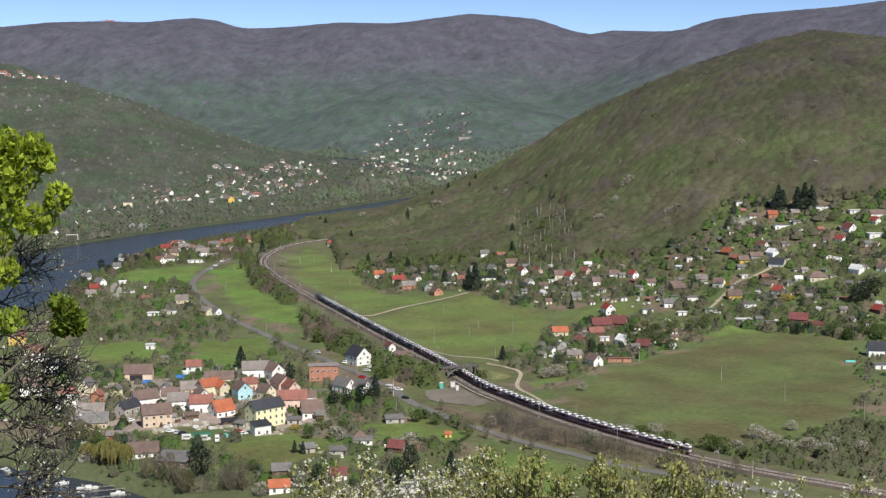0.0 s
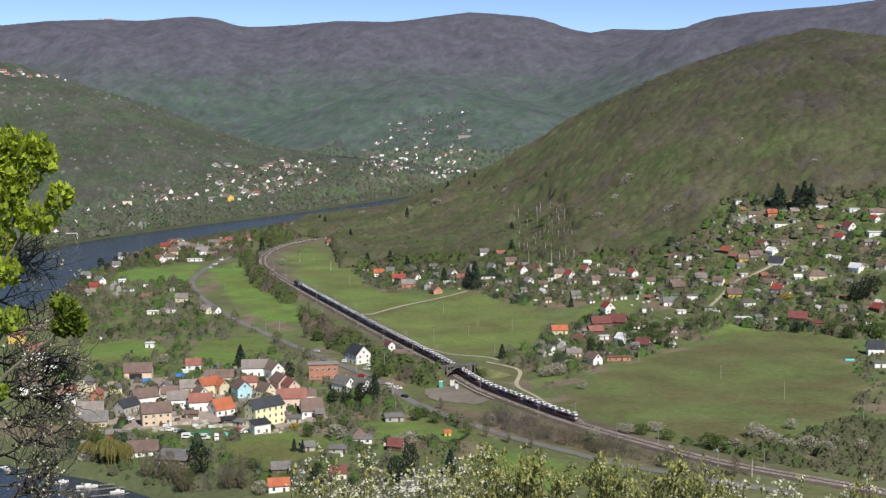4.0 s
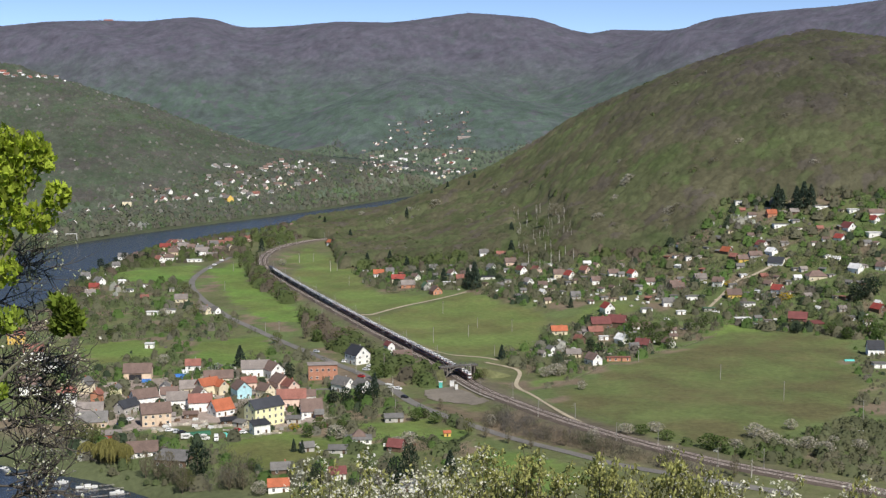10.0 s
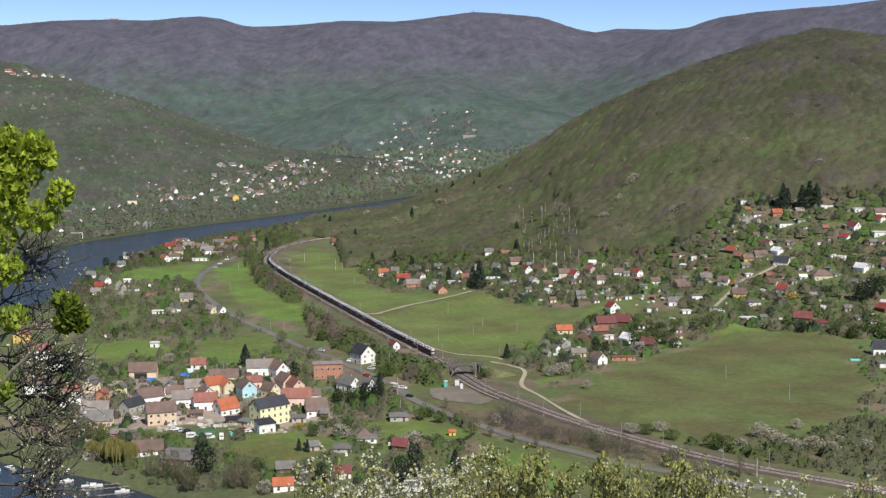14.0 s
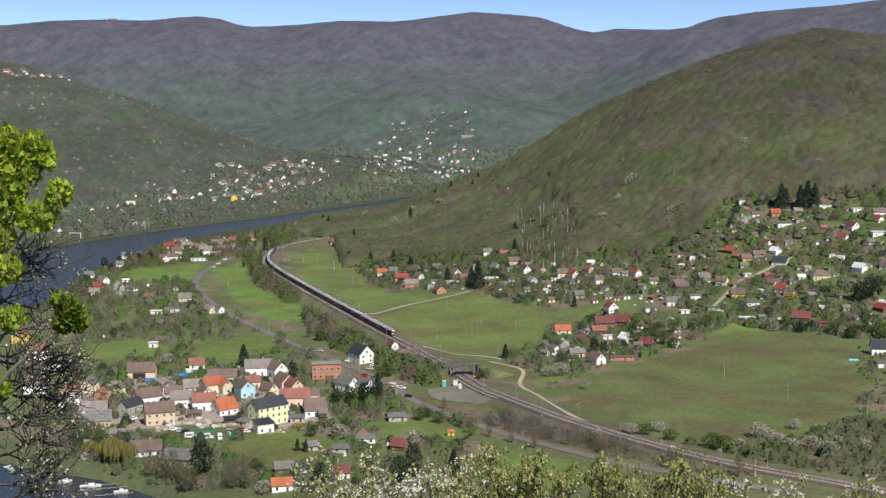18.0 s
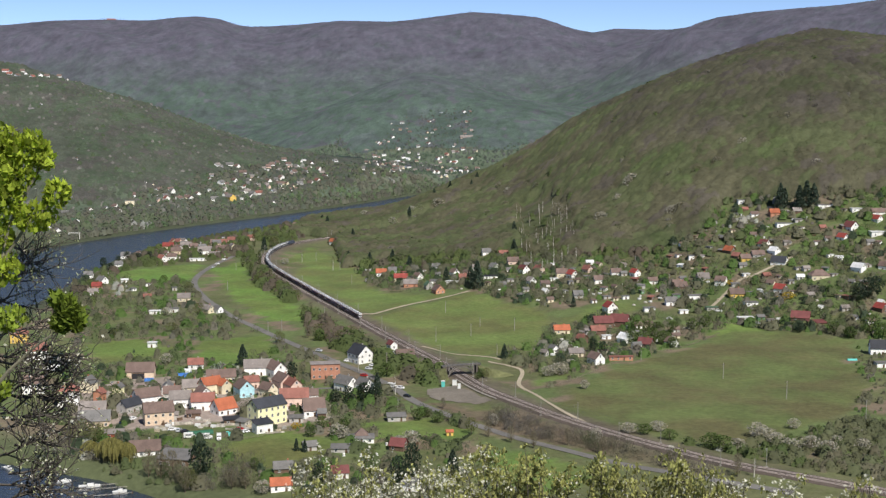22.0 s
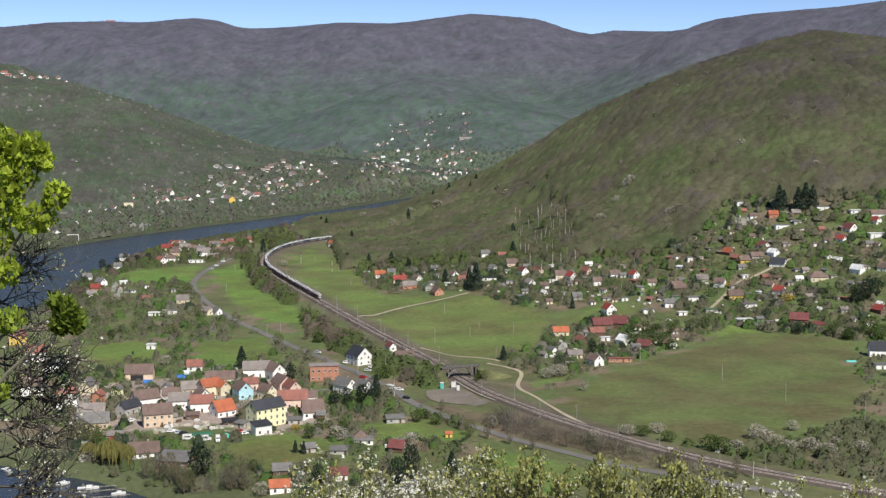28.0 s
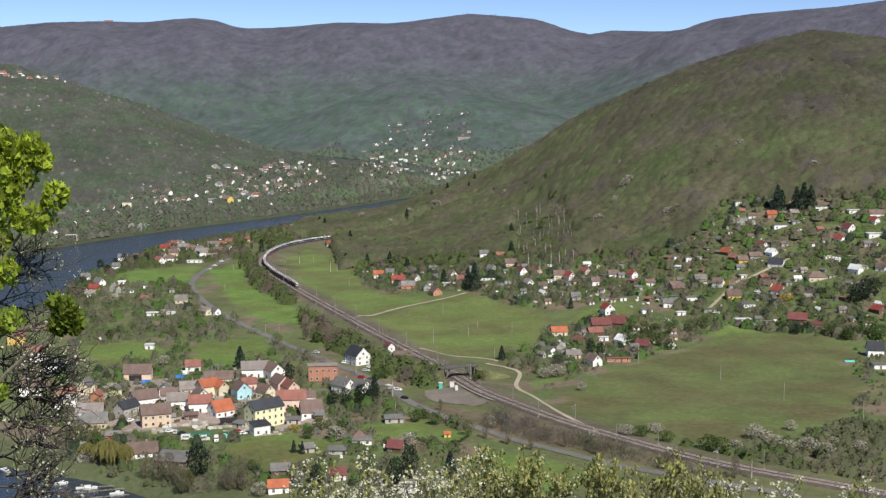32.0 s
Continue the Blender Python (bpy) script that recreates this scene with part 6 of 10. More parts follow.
house(-236.6, 2215.5, -40, 8, 5, 2.6, "cream", "brown", "gable", detail=-1, category="garden shed", chimney=False)
house(-306.1, 2115.8, -60, 5, 5, 2.6, "white", "grey", "gable", detail=-1, category="garden shed", chimney=False)
house(-344.3, 2128.7, -60, 8, 5, 2.6, "white", "white", "flat", detail=-1, category="garden shed", chimney=False)
house(-323.2, 2108.5, -40, 8, 5, 3, "grey", "grey", "gable", detail=-1, category="garden shed", chimney=False)
house(-317.5, 2093.0, -40, 8, 5, 3, "white", "grey", "gable", detail=-1, category="garden shed", chimney=False)
house(-237.5, 2201.2, -40, 8, 7, 3, "white", "grey", "gable", detail=-1)
house(-272.1, 2136.1, -60, 8, 5, 2.6, "cream", "brown", "gable", detail=-1, category="garden shed", chimney=False)
house(-234.2, 2238.4, -40, 6, 5, 3.6, "white", "pale", "gable", detail=-1)
house(-246.0, 2092.5, -60, 6, 5, 3, "cream", "brown", "gable", detail=-1, category="garden shed", chimney=False)
house(-275.2, 2178.2, -40, 5, 7, 2.6, "grey", "grey", "gable", detail=-1, category="garden shed", chimney=False)
house(-374.0, 2077.3, 5, 7, 6, 3.6, "white", "pale", "gable", detail=-1)
house(-265.7, 2219.0, 5, 8, 5, 3.6, "pink", "pale", "gable", detail=-1)
house(-297.3, 2068.6, 5, 5, 6, 2.6, "pink", "pale", "gable", detail=-1, category="garden shed", chimney=False)
house(-287.3, 2084.4, -40, 5, 6, 2.6, "white", "pale", "gable", detail=-1, category="garden shed", chimney=False)
house(-240.2, 2219.9, 5, 7, 6, 2.6, "grey", "brown", "gable", detail=-1, category="garden shed", chimney=False)
house(-271.2, 2094.0, 5, 7, 7, 3.6, "grey", "brown", "gable", detail=-1)
house(-285.7, 2079.2, 20, 5, 6, 2.6, "white", "pale", "gable", detail=-1, category="garden shed", chimney=False)
house(-229.1, 2153.1, -60, 6, 7, 2.6, "white", "pale", "gable", detail=-1, category="garden shed", chimney=False)
house(-303.7, 2173.0, 5, 6, 6, 3, "white", "pale", "gable", detail=-1, category="garden shed", chimney=False)
house(-253.6, 2277.0, -60, 8, 5, 3.6, "white", "grey", "gable", detail=-1)
house(-211.0, 2154.6, 20, 6, 6, 3, "grey", "brown", "gable", detail=-1, category="garden shed", chimney=False)
house(-266.7, 2090.3, 20, 6, 5, 3, "white", "grey", "gable", detail=-1, category="garden shed", chimney=False)
house(-233.4, 2151.4, 5, 6, 6, 2.6, "white", "pale", "gable", detail=-1, category="garden shed", chimney=False)
house(-368.1, 2131.5, 20, 5, 6, 3, "white", "grey", "gable", detail=-1, category="garden shed", chimney=False)
house(-253.6, 2217.1, 5, 7, 5, 2.6, "white", "pale", "gable", detail=-1, category="garden shed", chimney=False)
house(-277.9, 2121.7, 20, 8, 7, 3.6, "grey", "grey", "gable", detail=-1)
house(-12.7, 2929.5, 20, 8, 7, 3, "pink", "pale", "gable", detail=-1)
house(-144.4, 3061.1, 5, 5, 6, 3, "white", "grey", "gable", detail=-1, category="garden shed", chimney=False)
house(-43.1, 3090.7, -60, 5, 7, 3.6, "cream", "brown", "gable", detail=-1)
house(-114.7, 2917.9, -60, 7, 6, 3, "cream", "brown", "gable", detail=-1, category="garden shed", chimney=False)
house(-57.4, 2455.5, 5, 6, 5, 3, "pink", "pale", "gable", detail=-1, category="garden shed", chimney=False)
house(-134.1, 3053.5, -60, 5, 7, 3, "pink", "pale", "gable", detail=-1, category="garden shed", chimney=False)
house(-24.8, 3103.8, 20, 8, 6, 3, "cream", "brown", "gable", detail=-1)
house(-62.8, 2976.6, 20, 5, 5, 3.6, "white", "grey", "gable", detail=-1)
house(-100.5, 2521.3, -60, 6, 6, 3.6, "white", "pale", "gable", detail=-1)
house(-45.8, 3059.9, 5, 6, 5, 3.6, "white", "pale", "gable", detail=-1)
house(-183.2, 3015.8, 5, 8, 5, 2.6, "white", "pale", "gable", detail=-1, category="garden shed", chimney=False)
house(-30.4, 3161.4, -60, 6, 5, 3.6, "grey", "grey", "gable", detail=-1)
house(27.3, 2968.9, -40, 8, 7, 3, "grey", "brown", "gable", detail=-1)
house(-108.0, 3114.2, 5, 7, 6, 3.6, "cream", "brown", "gable", detail=-1)
house(46.4, 2905.2, -40, 7, 6, 2.6, "pink", "pale", "gable", detail=-1, category="garden shed", chimney=False)
house(-87.8, 2412.1, -40, 8, 7, 3, "white", "pale", "gable", detail=-1)
house(-59.7, 2950.6, -60, 5, 6, 3.6, "white", "grey", "gable", detail=-1)
house(-65.8, 2936.1, 20, 7, 6, 3, "cream", "brown", "gable", detail=-1, category="garden shed", chimney=False)
house(-87.2, 2930.8, -60, 5, 5, 2.6, "grey", "brown", "gable", detail=-1, category="garden shed", chimney=False)
house(45.3, 3066.4, 20, 7, 5, 2.6, "cream", "brown", "gable", detail=-1, category="garden shed", chimney=False)
house(49.6, 3133.4, 20, 7, 7, 3.6, "cream", "brown", "gable", detail=-1)
house(-84.3, 2988.2, 20, 7, 5, 3.6, "white", "pale", "gable", detail=-1)
house(-127.0, 3113.9, -40, 6, 5, 3.6, "grey", "grey", "gable", detail=-1)
house(-100.4, 2607.6, -40, 8, 5, 3, "white", "pale", "gable", detail=-1, category="garden shed", chimney=False)
house(-8.9, 2944.9, -40, 5, 6, 2.6, "white", "pale", "gable", detail=-1, category="garden shed", chimney=False)
house(59.6, 3195.2, 20, 5, 7, 3, "grey", "brown", "gable", detail=-1, category="garden shed", chimney=False)
house(-153.0, 3044.2, -60, 5, 7, 3, "pink", "pale", "gable", detail=-1, category="garden shed", chimney=False)
house(18.2, 2575.3, 5, 5, 7, 3, "white", "white", "flat", detail=-1, category="garden shed", chimney=False)
house(-152.8, 2968.6, 5, 7, 5, 3.6, "pink", "pale", "gable", detail=-1)
house(-164.1, 3051.1, -60, 8, 6, 3.6, "cream", "brown", "gable", detail=-1)
house(-128.9, 2319.2, 20, 5, 5, 3, "pink", "pale", "gable", detail=-1, category="garden shed", chimney=False)
house(61.0, 3081.3, 5, 8, 7, 3.6, "pink", "pale", "gable", detail=-1)
house(-152.1, 3051.2, -40, 8, 5, 2.6, "cream", "brown", "gable", detail=-1, category="garden shed", chimney=False)
house(-46.7, 2921.7, 5, 5, 7, 3.6, "grey", "brown", "gable", detail=-1)
house(-92.7, 3121.1, -40, 6, 5, 2.6, "pink", "pale", "gable", detail=-1, category="garden shed", chimney=False)
house(21.5, 3013.0, 20, 5, 7, 2.6, "pink", "pale", "gable", detail=-1, category="garden shed", chimney=False)
house(-18.3, 2659.3, 5, 7, 5, 3.6, "pink", "pale", "gable", detail=-1)
house(10.9, 2544.2, 20, 5, 7, 3, "cream", "brown", "gable", detail=-1, category="garden shed", chimney=False)
house(-82.9, 2930.0, 20, 6, 5, 3, "white", "white", "flat", detail=-1, category="garden shed", chimney=False)
house(10.4, 2928.5, -60, 7, 6, 2.6, "white", "grey", "gable", detail=-1, category="garden shed", chimney=False)
house(-127.3, 2924.7, 5, 7, 7, 3, "grey", "brown", "gable", detail=-1)
house(-77.0, 2504.1, 20, 6, 6, 3, "white", "white", "flat", detail=-1, category="garden shed", chimney=False)
house(18.1, 3004.8, 5, 5, 5, 3, "white", "white", "flat", detail=-1, category="garden shed", chimney=False)
house(-32.2, 2504.2, -60, 7, 6, 3, "white", "grey", "gable", detail=-1, category="garden shed", chimney=False)
house(-401.5, 1950.7, -60, 8, 7, 3, "grey", "brown", "gable", detail=-1)
house(-415.5, 1916.9, 20, 6, 6, 3.6, "pink", "pale", "gable", detail=-1)
house(-424.2, 1922.0, 5, 6, 7, 3, "grey", "grey", "gable", detail=-1, category="garden shed", chimney=False)
house(-372.2, 1949.2, -60, 8, 6, 3.6, "white", "white", "flat", detail=-1)
house(-424.8, 1920.2, -60, 5, 6, 3, "pink", "pale", "gable", detail=-1, category="garden shed", chimney=False)
house(-389.5, 1953.6, 5, 8, 7, 3, "cream", "brown", "gable", detail=-1)
house(-462.6, 1836.3, -60, 7, 7, 2.6, "grey", "brown", "gable", detail=-1)
house(-428.7, 1872.5, -60, 6, 6, 3.6, "white", "pale", "gable", detail=-1)


# the rest of the far villages: small white and grey houses scattered between the trees
rh = random.Random(31)


def far_house(px0, px1, near, beyond, walls, roofs, detail):
    """A small house somewhere in a strip of the valley, clear of the river."""
    while True:
        far = rh.uniform(near, beyond)
        x = (rh.uniform(px0, px1) - 784) * far / 2300
        if line_dist(np.array([x]), np.array([far]), river_line)[0][0] > RIVER_HALF + 16:
            break
    house(x, far, rh.choice((5, 20, -40, -60)), rh.uniform(6, 10), rh.uniform(5.5, 7.2), rh.uniform(2.8, 4.3), rh.choice(walls), rh.choice(roofs), "gable", detail=detail, chimney=detail >= 0)


for k in range(46):
    far_house(640, 838, 2440, 2980, ("white", "white", "cream", "grey"), ("grey", "pale", "brown", "white"), -1)
for k in range(16):
    far_house(250, 540, 1900, 2080, ("white", "white", "cream", "grey"), ("grey", "pale", "brown"), -1)
# the riverside hamlet
for k in range(12):
    far_house(272, 412, 1350, 1460, ("white", "cream", "pink", "grey"), ("grey", "rust", "brown", "pale"), 0)
# a long lodge on the skyline
house(-1158, 4560, 4, 30, 12, 8, "cream", "rust", "gable", detail=-1, chimney=False, label="long pale lodge on the crest of the far ridge")

# ---- along the line: poles, bridge ----
def mast_parts(home, tall, reach):
    """A catenary mast with its arm and foot."""
    bm = bmesh.new()
    tube(bm, (0, 0, -0.3), (0, 0, tall), 0.16, 0.11, 6)
    part("mast", bm, M["steel"], home)
    bm = bmesh.new()
    tube(bm, (0, 0, tall - 0.9), (reach, 0, tall - 1.2), 0.035, 0.03, 5)
    tube(bm, (0, 0, tall - 0.1), (reach * 0.8, 0, tall - 1.1), 0.02, 0.02, 4)
    tube(bm, (0, 0, tall - 2.2), (reach, 0, tall - 1.9), 0.03, 0.025, 5)
    part("arm", bm, M["steel"], home)
    part("footing", boxes((-0.5, 0.5, -0.5, 0.5, -0.6, 0.3)), M["concrete"], home)


masts = {}
for side in (-1, 1):
    first = None
    line = beside(track_line, -7.3 if side < 0 else 3.3)
    t = np.gradient(line, axis=0)
    for k in range(100 if side < 0 else 92, 640, 28):
        ang = math.degrees(math.atan2(t[k][1], t[k][0])) - (90 if side < 0 else -90)
        m = pose(line[k][0], line[k][1], 9.35, 0, 0, ang)
        if first is None:
            first = new("catenary_mast")
            mast_parts(first, 8.6, 2.9)
            first.matrix_basis = m
            tagged(first, "pale steel catenary mast beside the railway", "mast", "catenary masts")
        else:
            copy_thing(first, m)
    # contact wire
    bm = bmesh.new()
    wire = beside(track_line, -4.4 if side < 0 else 0.0)
    for k in range(100, 636, 12):
        tube(bm, (*wire[k], 16.6), (*wire[k + 12], 16.6), 0.02, 0.02, 3)
    tagged(new("contact_wire", mesh_of("contact_wire", bm, M["dark_steel"])), "thin dark overhead wire above the track", "wire")


def pole(x, y, tall, arm=True):
    home = new("power_pole")
    home.matrix_basis = pose(x, y, zat(x, y) - 0.1)
    bm = bmesh.new()
    tube(bm, (0, 0, -0.5), (0, 0, tall), 0.19, 0.12, 7)
    part("post", bm, M["concrete"], home)
    if arm:
        part("crossarm", boxes((-0.9, 0.9, -0.06, 0.06, tall - 0.7, tall - 0.55)), M["dark_steel"], home)
        for a in (-0.8, 0.0, 0.8):
            bm = bmesh.new()
            tube(bm, (a, 0, tall - 0.55), (a, 0, tall - 0.25), 0.06, 0.04, 5)
            part("insulator", bm, M["wood"], home)
    return tagged(home, "pale concrete power pole standing in the grass", "pole", "power poles")


pole(180.9, 676.4, 10)
pole(158.6, 729.8, 9)
pole(47.5, 883.6, 9)
pole(-6.3, 841.7, 10.5)
pole(17.1, 862.6, 8)
pole(0.0, 954.3, 9)
pole(205.3, 621.7, 13)
pole(-80.3, 1102.0, 8)
pole(-98.3, 1199.4, 8)
pole(-128.0, 1275.7, 8)
pole(-182.4, 1076.0, 8)
pole(-196.1, 1205.8, 8)
pole(-121.3, 876.0, 8)
pole(-112.4, 879.4, 8)
pole(-34.6, 752.9, 10)
pole(-50.8, 746.0, 9)
pole(-52.5, 680.9, 9)
pole(119.3, 780.5, 7)
pole(24.1, 897.0, 7)
pole(-89.0, 945.2, 6)
pole(-24.0, 643.4, 8)
pole(32.1, 797.9, 7)
pole(175.2, 1008.1, 8)
pole(156.5, 1063.2, 8)


def overbridge(s):
    """A concrete arch bridge that carries a lane over the two tracks."""
    k = int(s / 2)
    mid = beside(track_line, -2.2)[k]
    t = np.gradient(track_line, axis=0)[k]
    ang = math.degrees(math.atan2(t[1], t[0]))
    home = new("road_bridge")
    home.matrix_basis = pose(mid[0], mid[1], 9.5, 0, 0, ang - 90 + 3)
    half = 2.4
    # a thin flat deck on a slender arch
    part("deck", boxes((-11.6, 11.6, -half, half, 5.6, 6.1)), M["bridge_dark"], home, "dark concrete deck")
    n = 14
    for side in (-1.9, 1.9):
        bm = bmesh.new()
        rows = []
        for i in range(n + 1):
            a = -8.6 + 17.2 * i / n
            top = 5.55 - 5.4 * (a / 8.6) ** 2
            rows.append([bm.verts.new((a, b, zz)) for b, zz in ((side - 0.4, top - 0.5), (side - 0.4, top), (side + 0.4, top), (side + 0.4, top - 0.5))])
        for p, q in zip(rows, rows[1:]):
            for j in range(4):
                bm.faces.new((p[j], p[(j + 1) % 4], q[(j + 1) % 4], q[j]))
        bm.faces.new(rows[0])
        bm.faces.new(rows[-1][::-1])
        bmesh.ops.recalc_face_normals(bm, faces=bm.faces)
        part("arch_rib", bm, M["bridge_arch"], home, "grey concrete arch rib")
        for a in (-7.4, -5.6, 5.6, 7.4):
            part("spandrel_column", boxes((a - 0.25, a + 0.25, side - 0.4, side + 0.4, 5.3 - 5.4 * (a / 8.6) ** 2, 5.6)), M["bridge_arch"], home)
    for sg in (-1, 1):
        part("abutment", boxes((sg * 10.2 - 1.2, sg * 10.2 + 1.2, -half + 0.3, half - 0.3, -0.6, 5.6)), M["bridge_dark"], home)
        bm = bmesh.new()
        for i in range(9):
            a = -11.4 + 22.8 * i / 8
            box(bm, a - 0.08, a + 0.08, sg * half - 0.08, sg * half + 0.08, 6.1, 7.05)
        box(bm, -11.5, 11.5, sg * half - 0.05, sg * half + 0.05, 6.93, 7.05)
        box(bm, -11.5, 11.5, sg * half - 0.04, sg * half + 0.04, 6.5, 6.6)
        part("railing", bm, M["dark_steel"], home)
    part("carriageway", boxes((-11.5, 11.5, -half + 0.3, half - 0.3, 6.1, 6.17)), M["asphalt"], home)
    tagged(home, "small concrete arch road bridge over the railway", "bridge")
    # earth ramps at both ends
    for sg in (-1, 1):
        bm = bmesh.new()
        v = []
        for a, w, zz in ((10.0, 2.2, 5.4), (32, 2.2, -1.6)):
            v += [bm.verts.new((sg * a, -w - (7.5 if zz > 0 else 1), -2.2)), bm.verts.new((sg * a, -w, zz)), bm.verts.new((sg * a, w, zz)), bm.verts.new((sg * a, w + (7.5 if zz > 0 else 1), -2.2))]
        for q in ((0, 1, 5, 4), (1, 2, 6, 5), (2, 3, 7, 6), (0, 3, 2, 1)):
            bm.faces.new([v[i] for i in q])
        bmesh.ops.recalc_face_normals(bm, faces=bm.faces)
        ramp = new("embankment", mesh_of("embankment", bm, M["scrub_ground"]))
        ramp.matrix_basis = home.matrix_basis.copy()
        tagged(ramp, "grassy earth ramp to the bridge", "embankment", kind="structure")


M["bridge_arch"] = mat("bridge_arch", (0.19, 0.175, 0.155), 0.9, 0.3, 1.2, 0.25, 0.2)
M["bridge_dark"] = mat("bridge_deck", (0.13, 0.115, 0.1), 0.9, 0.3, 1.5, 0.2, 0.2)
M["scrub_ground"] = mat("scrub_ground", (0.105, 0.11, 0.05), 0.95, 0.3, 0.5, 0.06, 0.5)
overbridge(414)
# pale cable trough along the near track
trough = ribbon("cable_trough", beside(track_line, -8.2)[176:203], 0.22, 0, M["concrete"], level=9.9, thick=0.12)
tagged(trough, "pale concrete cable trough beside the track", "trough", kind="structure")

# ---- single trees ----
def leafy_mesh(name, seed, n, size, shape, base, tall, wide, color, spread=0.12, thin=1.0, flat=0.6):
    r = np.random.RandomState(seed)
    v = crown_cards(r, n, size, shape, flat)
    if thin < 1:
        # narrow sprays of twigs
        mid = (v + v[:, [3, 2, 1, 0]]) / 2
        v = mid + (v - mid) * thin
    v[..., 2] = base + v[..., 2] * (1 - base)
    v = v * np.array([wide, wide, tall])
    c = np.repeat(np.array(color)[None] * r.uniform(1 - spread, 1 + spread, (n, 1)), 4, 0)
    me = mesh_arrays(name, v.reshape(-1, 3), np.arange(n * 4).reshape(-1, 4), M["leaves"], c)
    foliage_normals(me, 0.5)
    return me


def limbs(seed, tall, wide, n, base, r0):
    r = random.Random(seed)
    bm = bmesh.new()
    mid = Vector((r.uniform(-0.2, 0.2), r.uniform(-0.2, 0.2), tall * 0.5))
    tube(bm, (0, 0, -0.6), mid, r0, r0 * 0.62, 7)
    tube(bm, mid, (mid.x * 1.4, mid.y * 1.4, tall * 0.9), r0 * 0.62, r0 * 0.15, 6)
    for k in range(n):
        a = k * 2.4 + r.uniform(-0.4, 0.4)
        z = tall * (base + (0.8 - base) * (k + 0.5) / n)
        out = wide * 0.42 * r.uniform(0.7, 1.0) * (1.1 - z / tall)
        start = mid * (z / tall * 1.2) if z < tall * 0.5 else Vector((mid.x, mid.y, z))
        start.z = z
        tip = start + Vector((math.cos(a) * out, math.sin(a) * out, out * r.uniform(0.5, 1.0)))
        tube(bm, start, tip, r0 * 0.35, r0 * 0.08, 5)
        for q in (-0.7, 0.6):
            m = start.lerp(tip, 0.55)
            tube(bm, m, m + Vector((math.cos(a + q) * out * 0.5, math.sin(a + q) * out * 0.5, out * 0.45)), r0 * 0.18, r0 * 0.05, 4)
    return bm


def strand_mesh(seed, tall, wide, color):
    """Long thin shoots that hang from a domed crown, in uneven curtains."""
    r = np.random.RandomState(seed)
    n = 1500
    a, q = r.uniform(0, 6.283, n), np.sqrt(r.rand(n))
    q = q * (0.85 + 0.2 * np.sin(3 * a + seed) + 0.1 * np.sin(7 * a))
    x, y = 0.5 * wide * q * np.cos(a), 0.5 * wide * q * np.sin(a)
    top = tall * (1.0 - 0.38 * q ** 2) * r.uniform(0.86, 1.02, n)
    drop = tall * r.uniform(0.12, 0.36, n) * (0.5 + q)
    w, b = r.uniform(0.07, 0.16, n), r.uniform(0, 6.283, n)
    wx, wy = w * np.cos(b), w * np.sin(b)
    low = np.maximum(top - drop, 0.15 * tall * r.rand(n))
    v = np.stack([np.stack([x - wx, y - wy, top], 1), np.stack([x + wx, y + wy, top], 1), np.stack([1.08 * x + wx * 0.6, 1.08 * y + wy * 0.6, low], 1), np.stack([1.08 * x - wx * 0.6, 1.08 * y - wy * 0.6, low], 1)], 1)
    c = np.repeat(np.array(color)[None] * r.uniform(0.75, 1.15, (n, 1)), 4, 0)
    me = mesh_arrays("crown", v.reshape(-1, 3), np.arange(n * 4).reshape(-1, 4), M["leaves"], c)
    foliage_normals(me, 0.5)
    return me


